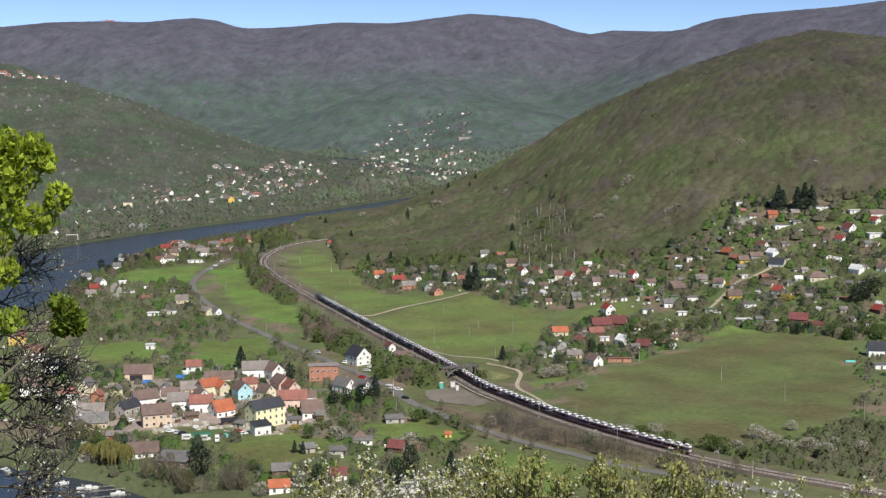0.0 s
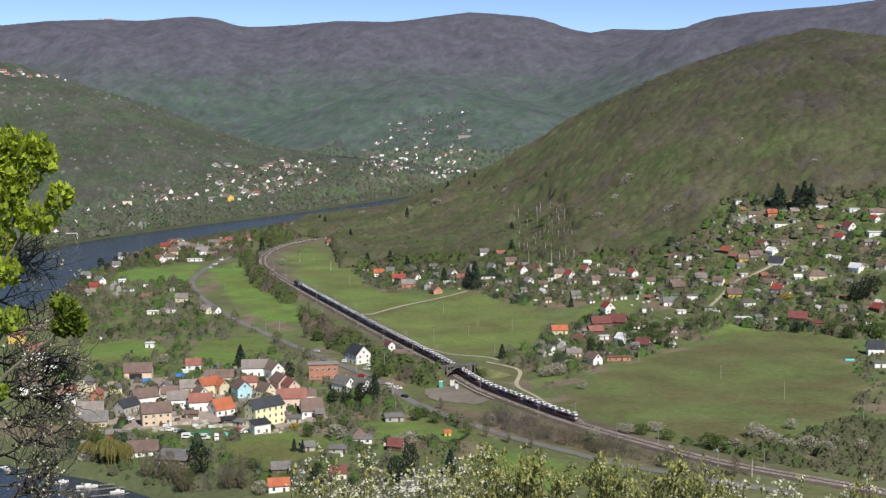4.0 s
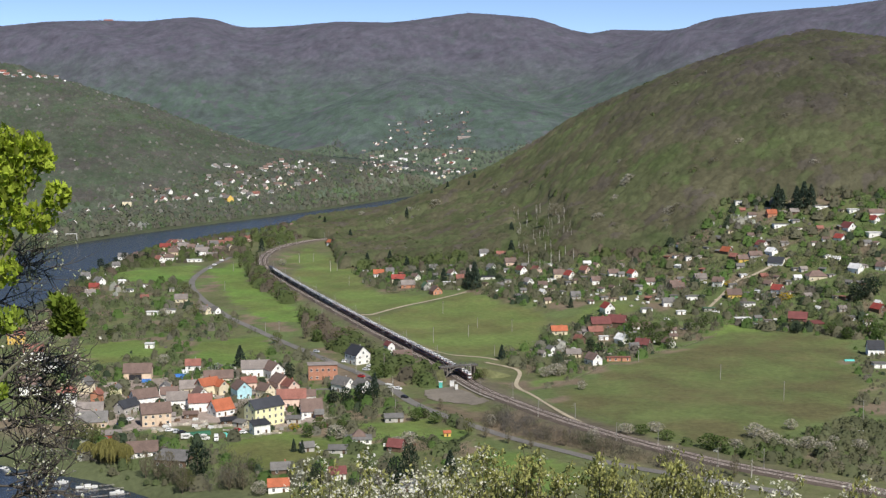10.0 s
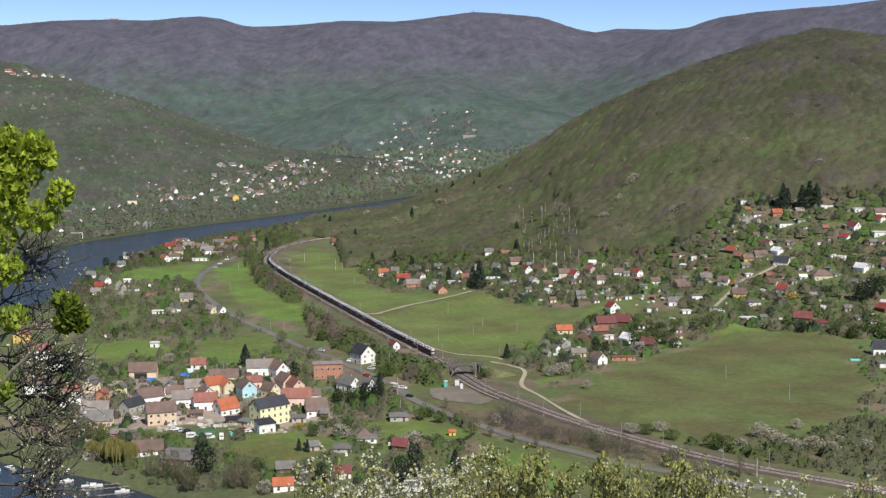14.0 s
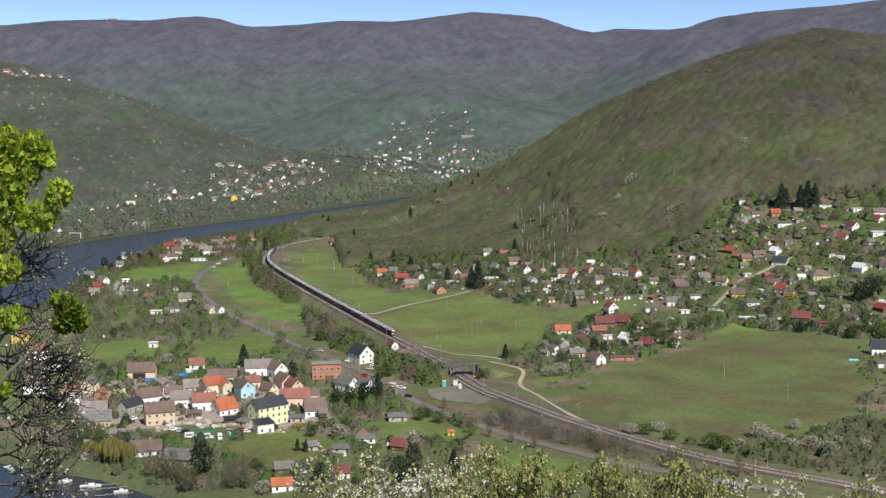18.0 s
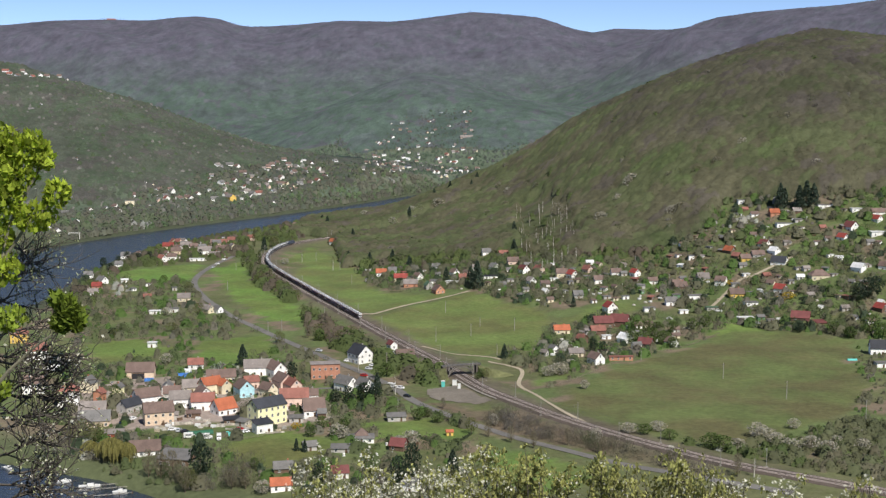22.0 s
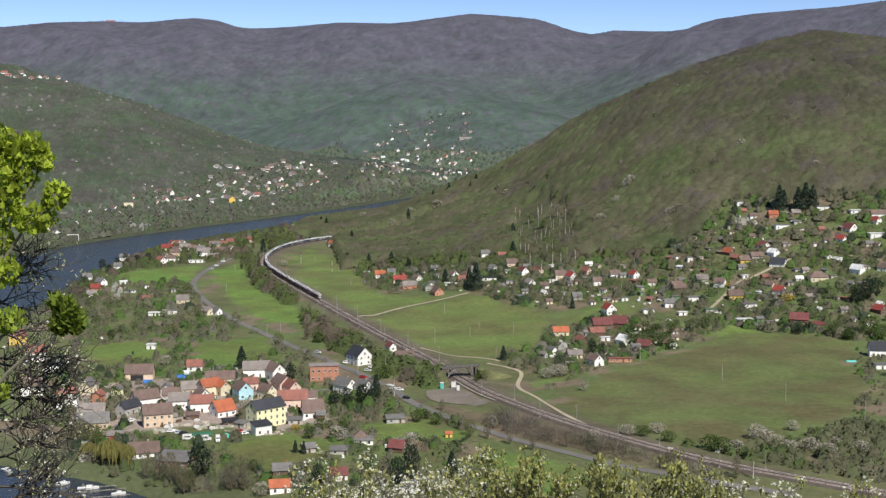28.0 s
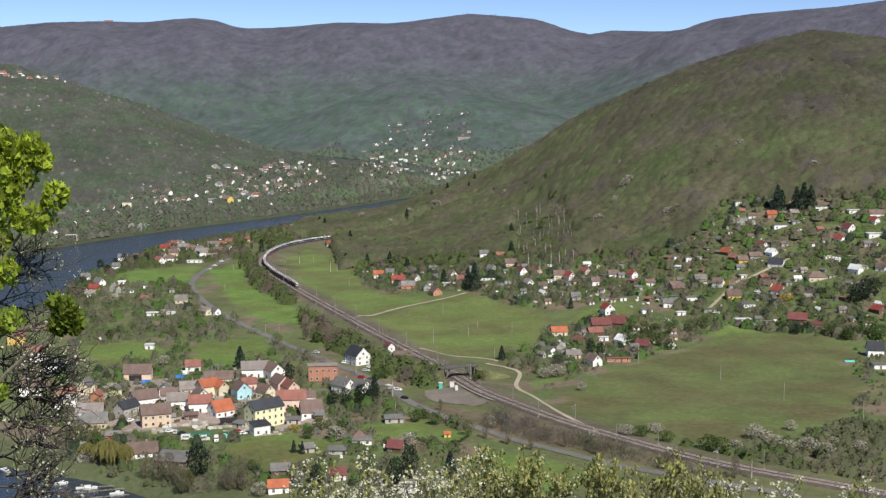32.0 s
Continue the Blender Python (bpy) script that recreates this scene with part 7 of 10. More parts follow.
def make_tree(kind, seed):
    """A tree of unit-ish size at the origin, to be copied; returns the thing."""
    tall, wide, n, size, shape, base, color, trunk, r0, label, cat = {
        "budding": (9, 7.5, 620, 0.055, round_crown, 0.22, (0.16, 0.17, 0.065), "bark", 0.2, "broad tree with thin budding olive leaves", "tree"),
        "green": (9, 7, 480, 0.046, round_crown, 0.12, (0.108, 0.155, 0.044), "bark", 0.2, "broad tree in fresh green leaf", "tree"),
        "bare": (9, 5.5, 460, 0.055, tall_crown, 0.15, (0.25, 0.222, 0.15), "bark", 0.2, "bare grey-brown tree before leafing", "tree"),
        "blossom": (6, 6, 420, 0.045, round_crown, 0.12, (0.46, 0.43, 0.35), "bark", 0.14, "fruit tree covered in white blossom", "tree"),
        "pale": (6, 6, 380, 0.042, round_crown, 0.12, (0.27, 0.25, 0.18), "bark", 0.14, "wild cherry tree in fading pale blossom", "tree"),
        "spruce": (14, 8.5, 620, 0.05, cone_crown, 0.05, (0.066, 0.096, 0.066), "bark", 0.2, "dark blue-green pointed spruce", "tree"),
        "pine": (12, 8, 460, 0.05, round_crown, 0.12, (0.045, 0.068, 0.04), "bark", 0.22, "dark green bushy pine", "tree"),
        "willow": (9, 12, 1800, 0.05, round_crown, 0.0, (0.33, 0.31, 0.11), "bark", 0.28, "wide yellow-green weeping willow", "tree"),
        "birch": (12, 5, 240, 0.045, tall_crown, 0.3, (0.15, 0.14, 0.075), "birch", 0.3, "slim pale birch with thin spring leaves", "tree"),
        "poplar": (15, 4.6, 360, 0.045, tall_crown, 0.08, (0.13, 0.15, 0.06), "bark", 0.2, "tall narrow poplar in light green", "tree"),
        "forsythia": (3, 4, 220, 0.06, round_crown, 0.02, (0.5, 0.36, 0.03), "bark", 0.07, "yellow flowering garden shrub", "shrub"),
    }[kind]
    home = new("tree" if cat == "tree" else "shrub")
    tagged(home, label, cat, "trees of the valley" if cat == "tree" else "")
    part("trunk", limbs(seed, tall, wide, 7 if kind != "spruce" else 0, base, r0), M[trunk], home)
    twiggy = kind in ("bare", "birch", "willow", "budding")
    if kind == "willow":
        crown = new("crown", strand_mesh(seed, tall, wide, color))
        crown.parent = home
        return home
    crown = new("crown", leafy_mesh("crown", seed, n, size, shape, base, tall, wide, color, 0.12, 0.3 if twiggy else 1.0, 3.0 if twiggy else 0.6))
    crown.parent = home
    return home


TREE_KINDS = {}
TREE_SIZE = {"budding": 9, "green": 9, "bare": 9, "blossom": 6, "pale": 6, "spruce": 14, "pine": 12, "willow": 9, "birch": 12, "poplar": 15, "forsythia": 3}
rt = random.Random(11)


def tree(kind, x, y, tall, wide=1.0):
    """Set one tree; the first of each kind and shape is built, the others are copies."""
    s = tall / TREE_SIZE[kind]
    made = TREE_KINDS.setdefault(kind, [])
    m = pose(x, y, zat(x, y) - 0.1, 0, 0, rt.uniform(0, 360))
    if len(made) < 3:
        t = make_tree(kind, 300 + 17 * len(TREE_KINDS) + len(made))
        t.matrix_basis = m
        made.append(t)
    else:
        t = copy_thing(rt.choice(made), m)
    t.scale = (s * wide, s * wide, s)
    return t


tree("spruce", 25.6, 1039.4, 22, 1)
tree("spruce", 20.4, 1058.6, 15, 1)
tree("spruce", -121.2, 763.9, 13, 1.1)
tree("pine", -104.5, 540.0, 16, 0.85)
tree("spruce", 3.1, 537.3, 11, 1)
tree("pine", -14.0, 531.7, 15, 0.7)
tree("pine", -19.6, 522.6, 12, 0.8)
tree("pine", -87.0, 722.9, 11, 0.8)
tree("pine", -50.9, 666.9, 9, 1)
tree("pine", -42.9, 671.0, 10, 1.1)
tree("pine", -36.7, 667.1, 10, 0.9)
tree("pine", -57.3, 665.6, 8, 1)
tree("spruce", -36.9, 687.4, 12, 0.9)
tree("spruce", -154.6, 1623.3, 14, 1.3)
tree("spruce", -191.0, 1359.5, 14, 0.9)
tree("poplar", -206.7, 1393.4, 15, 1.2)
tree("poplar", -197.6, 1438.6, 14, 1.2)
tree("poplar", -211.9, 1367.5, 13, 1.4)
tree("poplar", -177.8, 1233.3, 13, 1.3)
tree("poplar", -175.9, 1166.0, 12, 1.5)
tree("poplar", -193.1, 1227.2, 12, 1.5)
tree("budding", -183.5, 1379.3, 12, 1)
tree("budding", -160.3, 1109.6, 11, 1.1)
tree("bare", -132.2, 1059.7, 10, 1)
tree("bare", -152.2, 1122.0, 11, 1)
tree("budding", -117.6, 1013.3, 9, 1.1)
tree("bare", -101.1, 960.9, 8, 1)
tree("spruce", 36.2, 787.5, 9, 1)
tree("green", 20.5, 724.2, 5, 1.2)
tree("budding", 23.3, 720.2, 6, 1)
tree("green", 18.1, 718.1, 4, 1.2)
tree("budding", -5.8, 730.0, 4, 1.2)
tree("green", 137.3, 874.8, 9, 1.2)
tree("green", 144.4, 870.8, 8, 1.2)
tree("green", 154.5, 874.1, 8, 1.1)
tree("green", 130.1, 878.7, 8, 1.1)
tree("green", 169.4, 881.7, 8, 1.2)
tree("green", 180.7, 889.5, 8, 1.2)
tree("green", 121.8, 836.7, 9, 1.1)
tree("green", 127.5, 830.7, 8, 1.2)
tree("green", 135.4, 838.8, 10, 1.1)
tree("green", 142.1, 834.7, 9, 1.2)
tree("green", 145.9, 822.7, 7, 1.3)
tree("spruce", 279.0, 1081.0, 21, 0.9)
tree("spruce", 283.0, 1083.0, 15, 1)
tree("spruce", 292.5, 1073.0, 19, 1)
tree("spruce", 298.0, 1071.0, 22, 0.95)
tree("spruce", 303.5, 1069.4, 19, 1)
tree("pine", 300.1, 915.2, 15, 1)
tree("pine", 293.3, 912.6, 13, 1.1)
tree("pine", 306.9, 917.7, 14, 1)
tree("green", 259.0, 856.4, 8, 1.3)
tree("green", 282.5, 853.2, 12, 1.2)
tree("green", 266.3, 843.4, 8, 1.3)
tree("green", 285.4, 839.2, 10, 1.2)
tree("pine", 267.1, 846.0, 7, 1.3)
tree("blossom", -16.1, 584.3, 7, 1.1)
tree("blossom", -21.2, 579.6, 6, 1)
tree("blossom", 149.1, 591.9, 7, 1.3)
tree("blossom", 152.4, 584.3, 6, 1.3)
tree("blossom", 147.2, 600.4, 7, 1.2)
tree("blossom", 132.0, 574.2, 6, 1.2)
tree("blossom", 156.1, 573.6, 6, 1.3)
tree("blossom", 166.4, 578.3, 6, 1.3)
tree("blossom", 171.2, 568.3, 6, 1.3)
tree("blossom", 69.4, 586.4, 7, 0.8)
tree("blossom", 65.8, 739.4, 7, 1.4)
tree("blossom", 73.7, 753.6, 6, 1.2)
tree("blossom", 58.9, 735.3, 6, 1.2)
tree("blossom", 76.4, 700.9, 5, 1)
tree("blossom", 86.9, 599.2, 5, 1.5)
tree("blossom", 101.7, 608.1, 5, 1.5)
tree("blossom", -168.3, 770.7, 6, 1.2)
tree("blossom", -204.9, 946.0, 6, 1.3)
tree("blossom", 188.0, 573.5, 6, 1.2)
tree("blossom", 168.4, 615.1, 5, 1.2)
tree("blossom", 23.7, 619.7, 6, 0.7)
tree("blossom", -74.8, 516.2, 6, 1)
tree("blossom", -50.1, 596.0, 7, 1.2)
tree("blossom", -154.6, 1242.1, 6, 1.2)
tree("blossom", 179.5, 583.4, 5, 1)
tree("willow", -150.0, 568.0, 11, 0.95)
tree("willow", -142.5, 565.5, 9.5, 0.8)
tree("willow", -161.0, 574.0, 8, 0.85)
tree("green", 121.1, 577.4, 7, 1.8)
tree("green", 125.3, 572.7, 7, 1.8)
tree("green", 103.7, 588.4, 5, 1.8)
tree("green", 93.3, 597.7, 5, 1.8)
tree("green", -33.8, 733.6, 8, 1.2)
tree("green", -38.4, 728.1, 7, 1.2)
tree("green", -17.4, 727.5, 6, 1.3)
tree("budding", -44.4, 779.3, 8, 1)
tree("green", -174.0, 671.6, 9, 0.8)
tree("green", -59.9, 615.1, 6, 1.2)
tree("green", -48.6, 610.2, 6, 1.2)
tree("green", -63.6, 598.3, 6, 1.1)
tree("green", -3.9, 625.3, 6, 1.3)
tree("green", -13.7, 631.6, 6, 1.3)
tree("green", -9.6, 637.2, 5, 1.3)
tree("birch", -27.1, 687.3, 12, 0.6)
tree("birch", -104.8, 1201.0, 13, 0.8)
tree("birch", -140.9, 1266.2, 11, 1)
tree("birch", 80.2, 1069.3, 14, 0.8)
tree("birch", 91.3, 1091.4, 15, 0.9)
tree("birch", 98.2, 1087.6, 15, 0.9)
tree("birch", 89.0, 1123.5, 15, 0.9)
tree("birch", 73.0, 1102.5, 14, 0.9)
tree("birch", 104.4, 1103.3, 14, 0.9)
tree("birch", 110.4, 1090.6, 14, 0.9)
tree("birch", 72.3, 1171.6, 14, 0.9)
tree("budding", -108.4, 835.4, 8, 1)
tree("budding", -85.5, 865.7, 8, 1.2)
tree("budding", -67.9, 836.3, 9, 1.2)
tree("green", -79.8, 887.4, 7, 1.3)
tree("green", -83.6, 845.7, 7, 1.3)
tree("budding", -61.9, 856.2, 8, 1.1)
tree("bare", -92.0, 855.2, 9, 1)
tree("forsythia", 249.3, 936.2, 5, 1.4)
tree("forsythia", 242.5, 933.5, 4, 1.3)
tree("forsythia", 217.0, 981.0, 3.5, 1.2)
tree("forsythia", -72.2, 615.4, 3, 1.2)
tree("spruce", 95.2, 957.5, 8, 1)
tree("pine", 97.9, 797.3, 9, 0.9)
tree("pine", 92.9, 806.4, 9, 0.9)
tree("spruce", 60.8, 1148.0, 15, 1)
tree("spruce", 0.5, 1079.2, 12, 1)
tree("spruce", -93.5, 1240.8, 13, 1.1)
tree("spruce", -72.2, 1228.9, 12, 1)
tree("spruce", -50.2, 1217.9, 14, 1)
tree("spruce", -32.7, 1164.1, 13, 1)
tree("pine", 238.7, 865.2, 7, 1.2)
tree("bare", -88.8, 524.2, 12, 1)
tree("bare", -82.9, 523.6, 11, 1)
tree("bare", -122.0, 542.0, 12, 1)
tree("bare", -116.5, 539.0, 13, 0.9)
tree("bare", -128.0, 545.0, 12, 0.9)
tree("bare", -112.0, 533.0, 11, 0.8)
tree("budding", -171.6, 594.0, 12, 1.2)
tree("budding", -163.3, 592.5, 10, 1.2)
tree("bare", -150.1, 582.1, 9, 1)
tree("green", -82.8, 547.7, 5, 1)
tree("spruce", -67.2, 571.6, 6, 0.8)
tree("spruce", -63.2, 569.7, 6, 0.8)
tree("pine", -52.8, 527.7, 8, 1)
tree("bare", -108.0, 524.0, 11, 1)
tree("budding", -106.7, 525.5, 9, 1)
tree("budding", -33.6, 562.4, 6, 1)
tree("bare", -86.0, 636.8, 6, 1)
tree("bare", 122.4, 531.1, 10, 0.9)
tree("birch", 129.0, 529.3, 10, 1)
tree("bare", 96.6, 546.8, 8, 0.9)
tree("bare", 30.3, 587.4, 8, 0.9)
tree("bare", 40.1, 577.9, 8, 0.9)
tree("bare", 20.2, 597.4, 8, 1)
tree("bare", 70.1, 569.6, 8, 0.8)
tree("bare", 56.1, 583.5, 8, 0.8)
tree("budding", 12.3, 602.7, 8, 0.9)
tree("bare", -1.2, 655.3, 6, 1)
tree("pine", -321.9, 1303.4, 9, 1)
tree("pine", -306.1, 1284.5, 8, 1.1)
tree("pine", -296.7, 1292.7, 8, 1.1)
tree("pine", -331.6, 1248.6, 10, 1)
tree("pine", -322.7, 1272.2, 8, 1.1)
tree("pine", -313.8, 1204.9, 9, 1)
tree("green", -243.4, 1111.2, 8, 1)
tree("pine", -250.6, 1318.6, 7, 1)
tree("budding", -211.5, 1060.5, 9, 1)
tree("budding", -181.9, 948.1, 9, 1.2)
tree("budding", -187.3, 877.7, 7, 1.3)
tree("budding", -220.4, 855.8, 6, 1.2)
tree("pine", -223.0, 859.8, 6, 1.1)
tree("birch", 74.6, 1149.5, 11.6317, 0.811445)
tree("birch", 76.7, 1319.3, 15.9956, 0.662819)
tree("birch", 101.6, 1207.4, 13.2657, 0.748495)
tree("birch", 74.2, 1173.0, 11.4478, 0.670255)
tree("birch", 72.9, 1323.4, 13.0383, 0.870619)
tree("birch", 94.1, 1310.5, 12.2918, 0.897481)
tree("birch", 69.9, 1222.5, 12.886, 0.798253)
tree("birch", 83.2, 1187.5, 13.4879, 0.794916)
tree("birch", 113.0, 1173.3, 11.7107, 0.619312)
tree("birch", 116.5, 1184.2, 11.9693, 0.883813)
tree("birch", 95.0, 1168.4, 15.4048, 0.685696)
tree("birch", 82.1, 1157.1, 11.6749, 0.829289)
tree("birch", 70.7, 1203.3, 14.5107, 0.885)
tree("birch", 111.1, 1187.2, 11.9882, 0.645048)
tree("birch", 95.2, 1206.5, 11.3571, 0.870966)
tree("birch", 91.7, 1176.2, 12.0998, 0.673166)
tree("birch", 71.3, 1303.8, 12.3342, 0.727021)
tree("birch", 83.6, 1163.0, 15.4573, 0.652575)
tree("birch", 94.1, 1295.8, 14.3159, 0.892454)
tree("birch", 75.3, 1183.0, 12.5002, 0.603965)
tree("birch", 109.7, 1220.4, 11.8508, 0.730682)
tree("birch", 81.8, 1258.9, 13.2303, 0.725388)
tree("birch", 101.8, 1246.7, 11.4756, 0.625577)
tree("birch", 73.6, 1243.9, 12.8008, 0.84231)
tree("birch", 91.5, 1175.3, 15.9004, 0.618892)
tree("birch", 74.8, 1361.8, 12.9317, 0.772101)
tree("birch", 108.5, 1220.2, 15.8248, 0.600882)
tree("birch", 115.5, 1239.6, 15.3759, 0.609936)
tree("birch", 114.0, 1146.7, 15.9523, 0.774002)
tree("birch", 72.0, 1150.5, 13.2076, 0.625006)
tree("birch", 99.2, 1203.1, 13.3659, 0.646356)
tree("birch", 73.5, 1226.6, 13.2634, 0.637936)
tree("birch", 88.0, 1176.3, 14.5774, 0.741389)
tree("birch", 90.8, 1251.7, 12.1276, 0.659252)
tree("birch", 97.5, 1301.9, 14.6257, 0.812496)
tree("birch", 107.2, 1297.2, 12.8205, 0.729726)
tree("birch", 67.7, 1154.9, 14.7782, 0.750775)
tree("birch", 109.1, 1253.1, 12.1472, 0.757722)
tree("birch", 104.3, 1171.7, 11.0334, 0.783951)
tree("birch", 111.4, 1151.2, 15.6379, 0.894519)
tree("birch", 83.2, 1288.5, 13.7367, 0.893041)
tree("birch", 82.0, 1146.3, 15.2524, 0.754882)
tree("birch", 94.7, 1132.9, 14.9164, 0.688748)
tree("birch", 116.2, 1241.4, 12.8499, 0.887575)
tree("birch", 114.3, 1219.8, 12.4525, 0.78391)
tree("birch", 108.8, 1162.0, 15.6802, 0.81841)
tree("pale", 63.9, 1528.7, 12.8148, 0.808655)
tree("blossom", 70.9, 1466.8, 12.4698, 0.85868)
tree("pale", 65.5, 1417.0, 11.8065, 0.720588)
tree("pale", -57.6, 1571.7, 11.8127, 0.825921)
tree("blossom", -40.1, 1556.2, 13.488, 0.782183)
tree("blossom", -103.0, 1638.9, 13.4127, 0.851271)
tree("blossom", 172.9, 1225.9, 13.6652, 0.823541)
tree("blossom", 176.4, 1227.7, 13.8963, 0.937049)
tree("pale", 200.3, 1125.0, 11.7497, 0.943982)
tree("blossom", 196.8, 1124.5, 13.4892, 0.810382)
tree("pale", 203.9, 1123.2, 13.3803, 0.816382)
tree("pale", 109.2, 1264.0, 13.3407, 0.997925)
tree("pale", 244.5, 1171.9, 13.3587, 0.741042)
tree("pale", 314.9, 1200.4, 13.0551, 0.726113)
tree("blossom", 141.9, 1177.3, 13.6061, 0.971629)
tree("pale", 131.0, 1220.0, 11.2781, 0.882126)
tree("pale", 99.1, 1412.9, 12.9581, 0.795976)
tree("blossom", -9.6, 1564.4, 13.7594, 0.957721)
tree("pale", 46.6, 1403.9, 12.0987, 0.948533)
tree("pale", 27.9, 1387.7, 13.1741, 0.879921)
tree("blossom", 270.7, 1186.3, 11.8898, 0.807247)
tree("blossom", 318.3, 1116.0, 12.5602, 0.734198)
tree("pale", 205.0, 1189.8, 12.0441, 0.747921)
tree("blossom", 161.3, 1208.7, 12.1679, 0.829368)
tree("pale", -90.8, 1550.9, 11.2993, 0.766781)
tree("blossom", -63.2, 1540.5, 11.5301, 0.924822)
tree("blossom", -29.9, 1559.6, 11.1526, 0.866756)
tree("spruce", -14.2, 1624.4, 16.6809, 0.8)
tree("spruce", 5.7, 1639.1, 17.1254, 0.8)
tree("spruce", -43.3, 1549.7, 15.7974, 0.8)
tree("spruce", 32.4, 1616.7, 14.6338, 0.8)
tree("spruce", 64.4, 1217.3, 17.4095, 0.8)
tree("spruce", -145.0, 1587.6, 16.6807, 0.8)
tree("spruce", 39.8, 1633.6, 15.3944, 0.8)
tree("spruce", -103.2, 1439.0, 15.8142, 0.8)


# ---- hedges, orchards and scrub ----
THICK = [wood_template(200 + k, 62, 0.058, round_crown, 0.03, 0.02, 0.8, (7, 3, 0.86, 0.02, 0.9)) for k in range(6)]
TWIGGY = [wood_template(230 + k, 170, 0.06, round_crown, 0.02, 0.012, 3.0) for k in range(5)]
HOUSE_XY = np.array(HOUSES) if HOUSES else np.zeros((1, 3))
# leaf colours with some blue added, distance haze mixed into them
PALETTES = {
    "garden": [(0.26, (0.123, 0.157, 0.068)), (0.26, (0.165, 0.166, 0.105)), (0.12, (0.112, 0.185, 0.052)), (0.08, (0.058, 0.084, 0.047)), (0.14, (0.202, 0.193, 0.154)), (0.06, (0.459, 0.460, 0.413))],
    "twigs": [(0.5, (0.194, 0.178, 0.151)), (0.32, (0.175, 0.163, 0.118)), (0.18, (0.150, 0.173, 0.090))],
    "scrub": [(0.26, (0.18, 0.176, 0.115)), (0.42, (0.15, 0.164, 0.088)), (0.27, (0.116, 0.156, 0.057)), (0.05, (0.43, 0.43, 0.39))],
    "belt": [(0.3, (0.121, 0.126, 0.073)), (0.35, (0.121, 0.157, 0.057)), (0.35, (0.157, 0.133, 0.098))],
    "bank": [(0.4, (0.15, 0.185, 0.112)), (0.35, (0.165, 0.17, 0.13)), (0.2, (0.135, 0.195, 0.1)), (0.05, (0.37, 0.375, 0.35))],
    "far": [(0.45, (0.109, 0.153, 0.106)), (0.35, (0.128, 0.149, 0.129)), (0.2, (0.170, 0.171, 0.168))],
}


def scrub(name, spacing, low, high, palette, label, *corners, fill=0.8, seed=1, templates=None):
    r = np.random.RandomState(seed)
    p = np.array(corners, float)
    x, y = jitter_grid(p[:, 0].min(), p[:, 0].max(), p[:, 1].min(), p[:, 1].max(), spacing, seed)
    keep = inside(x, y, corners) & (r.rand(len(x)) < fill)
    keep &= (line_dist(x, y, TRACK_ROUGH)[0] > 12) & (line_dist(x, y, river_line)[0] > RIVER_HALF + (24 if name == "riverside_trees" else 5))
    for road in ROADS:
        keep &= line_dist(x, y, road)[0] > 4.5
    for hx, hy, hr in HOUSE_XY:
        d = np.hypot(x - hx, y - hy)
        keep &= d > hr + 0.8
        # open gardens before the fronts
        keep &= ~((np.abs(x - hx) < hr * 0.8) & (y < hy) & (y > hy - hr - 8) & (r.rand(len(x)) < 0.42))
    if name == "village_gardens":
        # the terraced yards below the houses are open
        keep &= ~(inside(x, y, ((-160, 641), (-118, 640), (-94, 634), (-92, 604), (-128, 598), (-152, 606))) & (r.rand(len(x)) < 0.9))
    for grass, poly in MEADOWS:
        # mown grass stays open, trodden yards and rough verges don't
        keep &= (grass[0] > grass[1]) | ~(inside(x, y, poly) & (r.rand(len(x)) < 0.97))
    x, y = x[keep], y[keep]
    tall = 0.7 * low + (high - 0.7 * low) * r.rand(len(x)) ** 1.8
    wood_mass(name, x, y, tall, tall * r.uniform(0.85, 1.5, len(x)), tints(x, y, r, PALETTES[palette]), templates or THICK, label, "shrubs", sink=0.15)


scrub("rail_scrub", 4.0, 3.5, 11, "belt", "dense brown and green scrub along the railway", (-210, 1353), (-164, 1191), (-115, 986), (-70, 867), (-29, 770), (0, 727), (-7, 705), (-31, 742), (-49, 776), (-66, 807), (-92, 871), (-113, 969), (-165, 1110), fill=0.75, seed=20)
scrub("bank_scrub", 4.0, 3, 8, "twigs", "wispy budding brushwood on the river bank below the village", (-134, 577), (-108, 572), (-92, 585), (-80, 548), (-84, 526), (-104, 522), (-120, 545), fill=0.5, seed=34, templates=TWIGGY)
scrub("verge_scrub", 3.6, 2.5, 7, "twigs", "leafless brown scrub between road and railway", (28, 651), (58, 605), (94, 562), (126, 525), (109, 536), (79, 561), (56, 581), (31, 606), (18, 625), fill=0.88, seed=21, templates=TWIGGY)
scrub("field_scrub", 4, 3, 6.5, "scrub", "flowering blackthorn scrub at the field edge", (84, 599), (119, 574), (149, 541), (179, 510), (220, 633), (201, 632), (163, 596), (120, 576), (93, 603), fill=0.78, seed=22)
scrub("cottage_gardens", 4.4, 2.6, 7.5, "garden", "hedges and fruit trees of the cottage gardens", (-90, 1149), (-45, 1215), (29, 1162), (162, 1068), (195, 950), (182, 925), (150, 986), (74, 961), (50, 978), (17, 1045), (-43, 1047), fill=0.75, seed=23, templates=THICK + TWIGGY[:4])
scrub("farm_gardens", 4.4, 2.6, 7.0, "garden", "hedges and fruit trees round the red-roofed farm", (36, 813), (78, 899), (131, 939), (191, 910), (195, 876), (151, 824), (93, 758), (55, 700), (47, 756), (32, 764), fill=0.5, seed=24, templates=THICK + TWIGGY[:4])
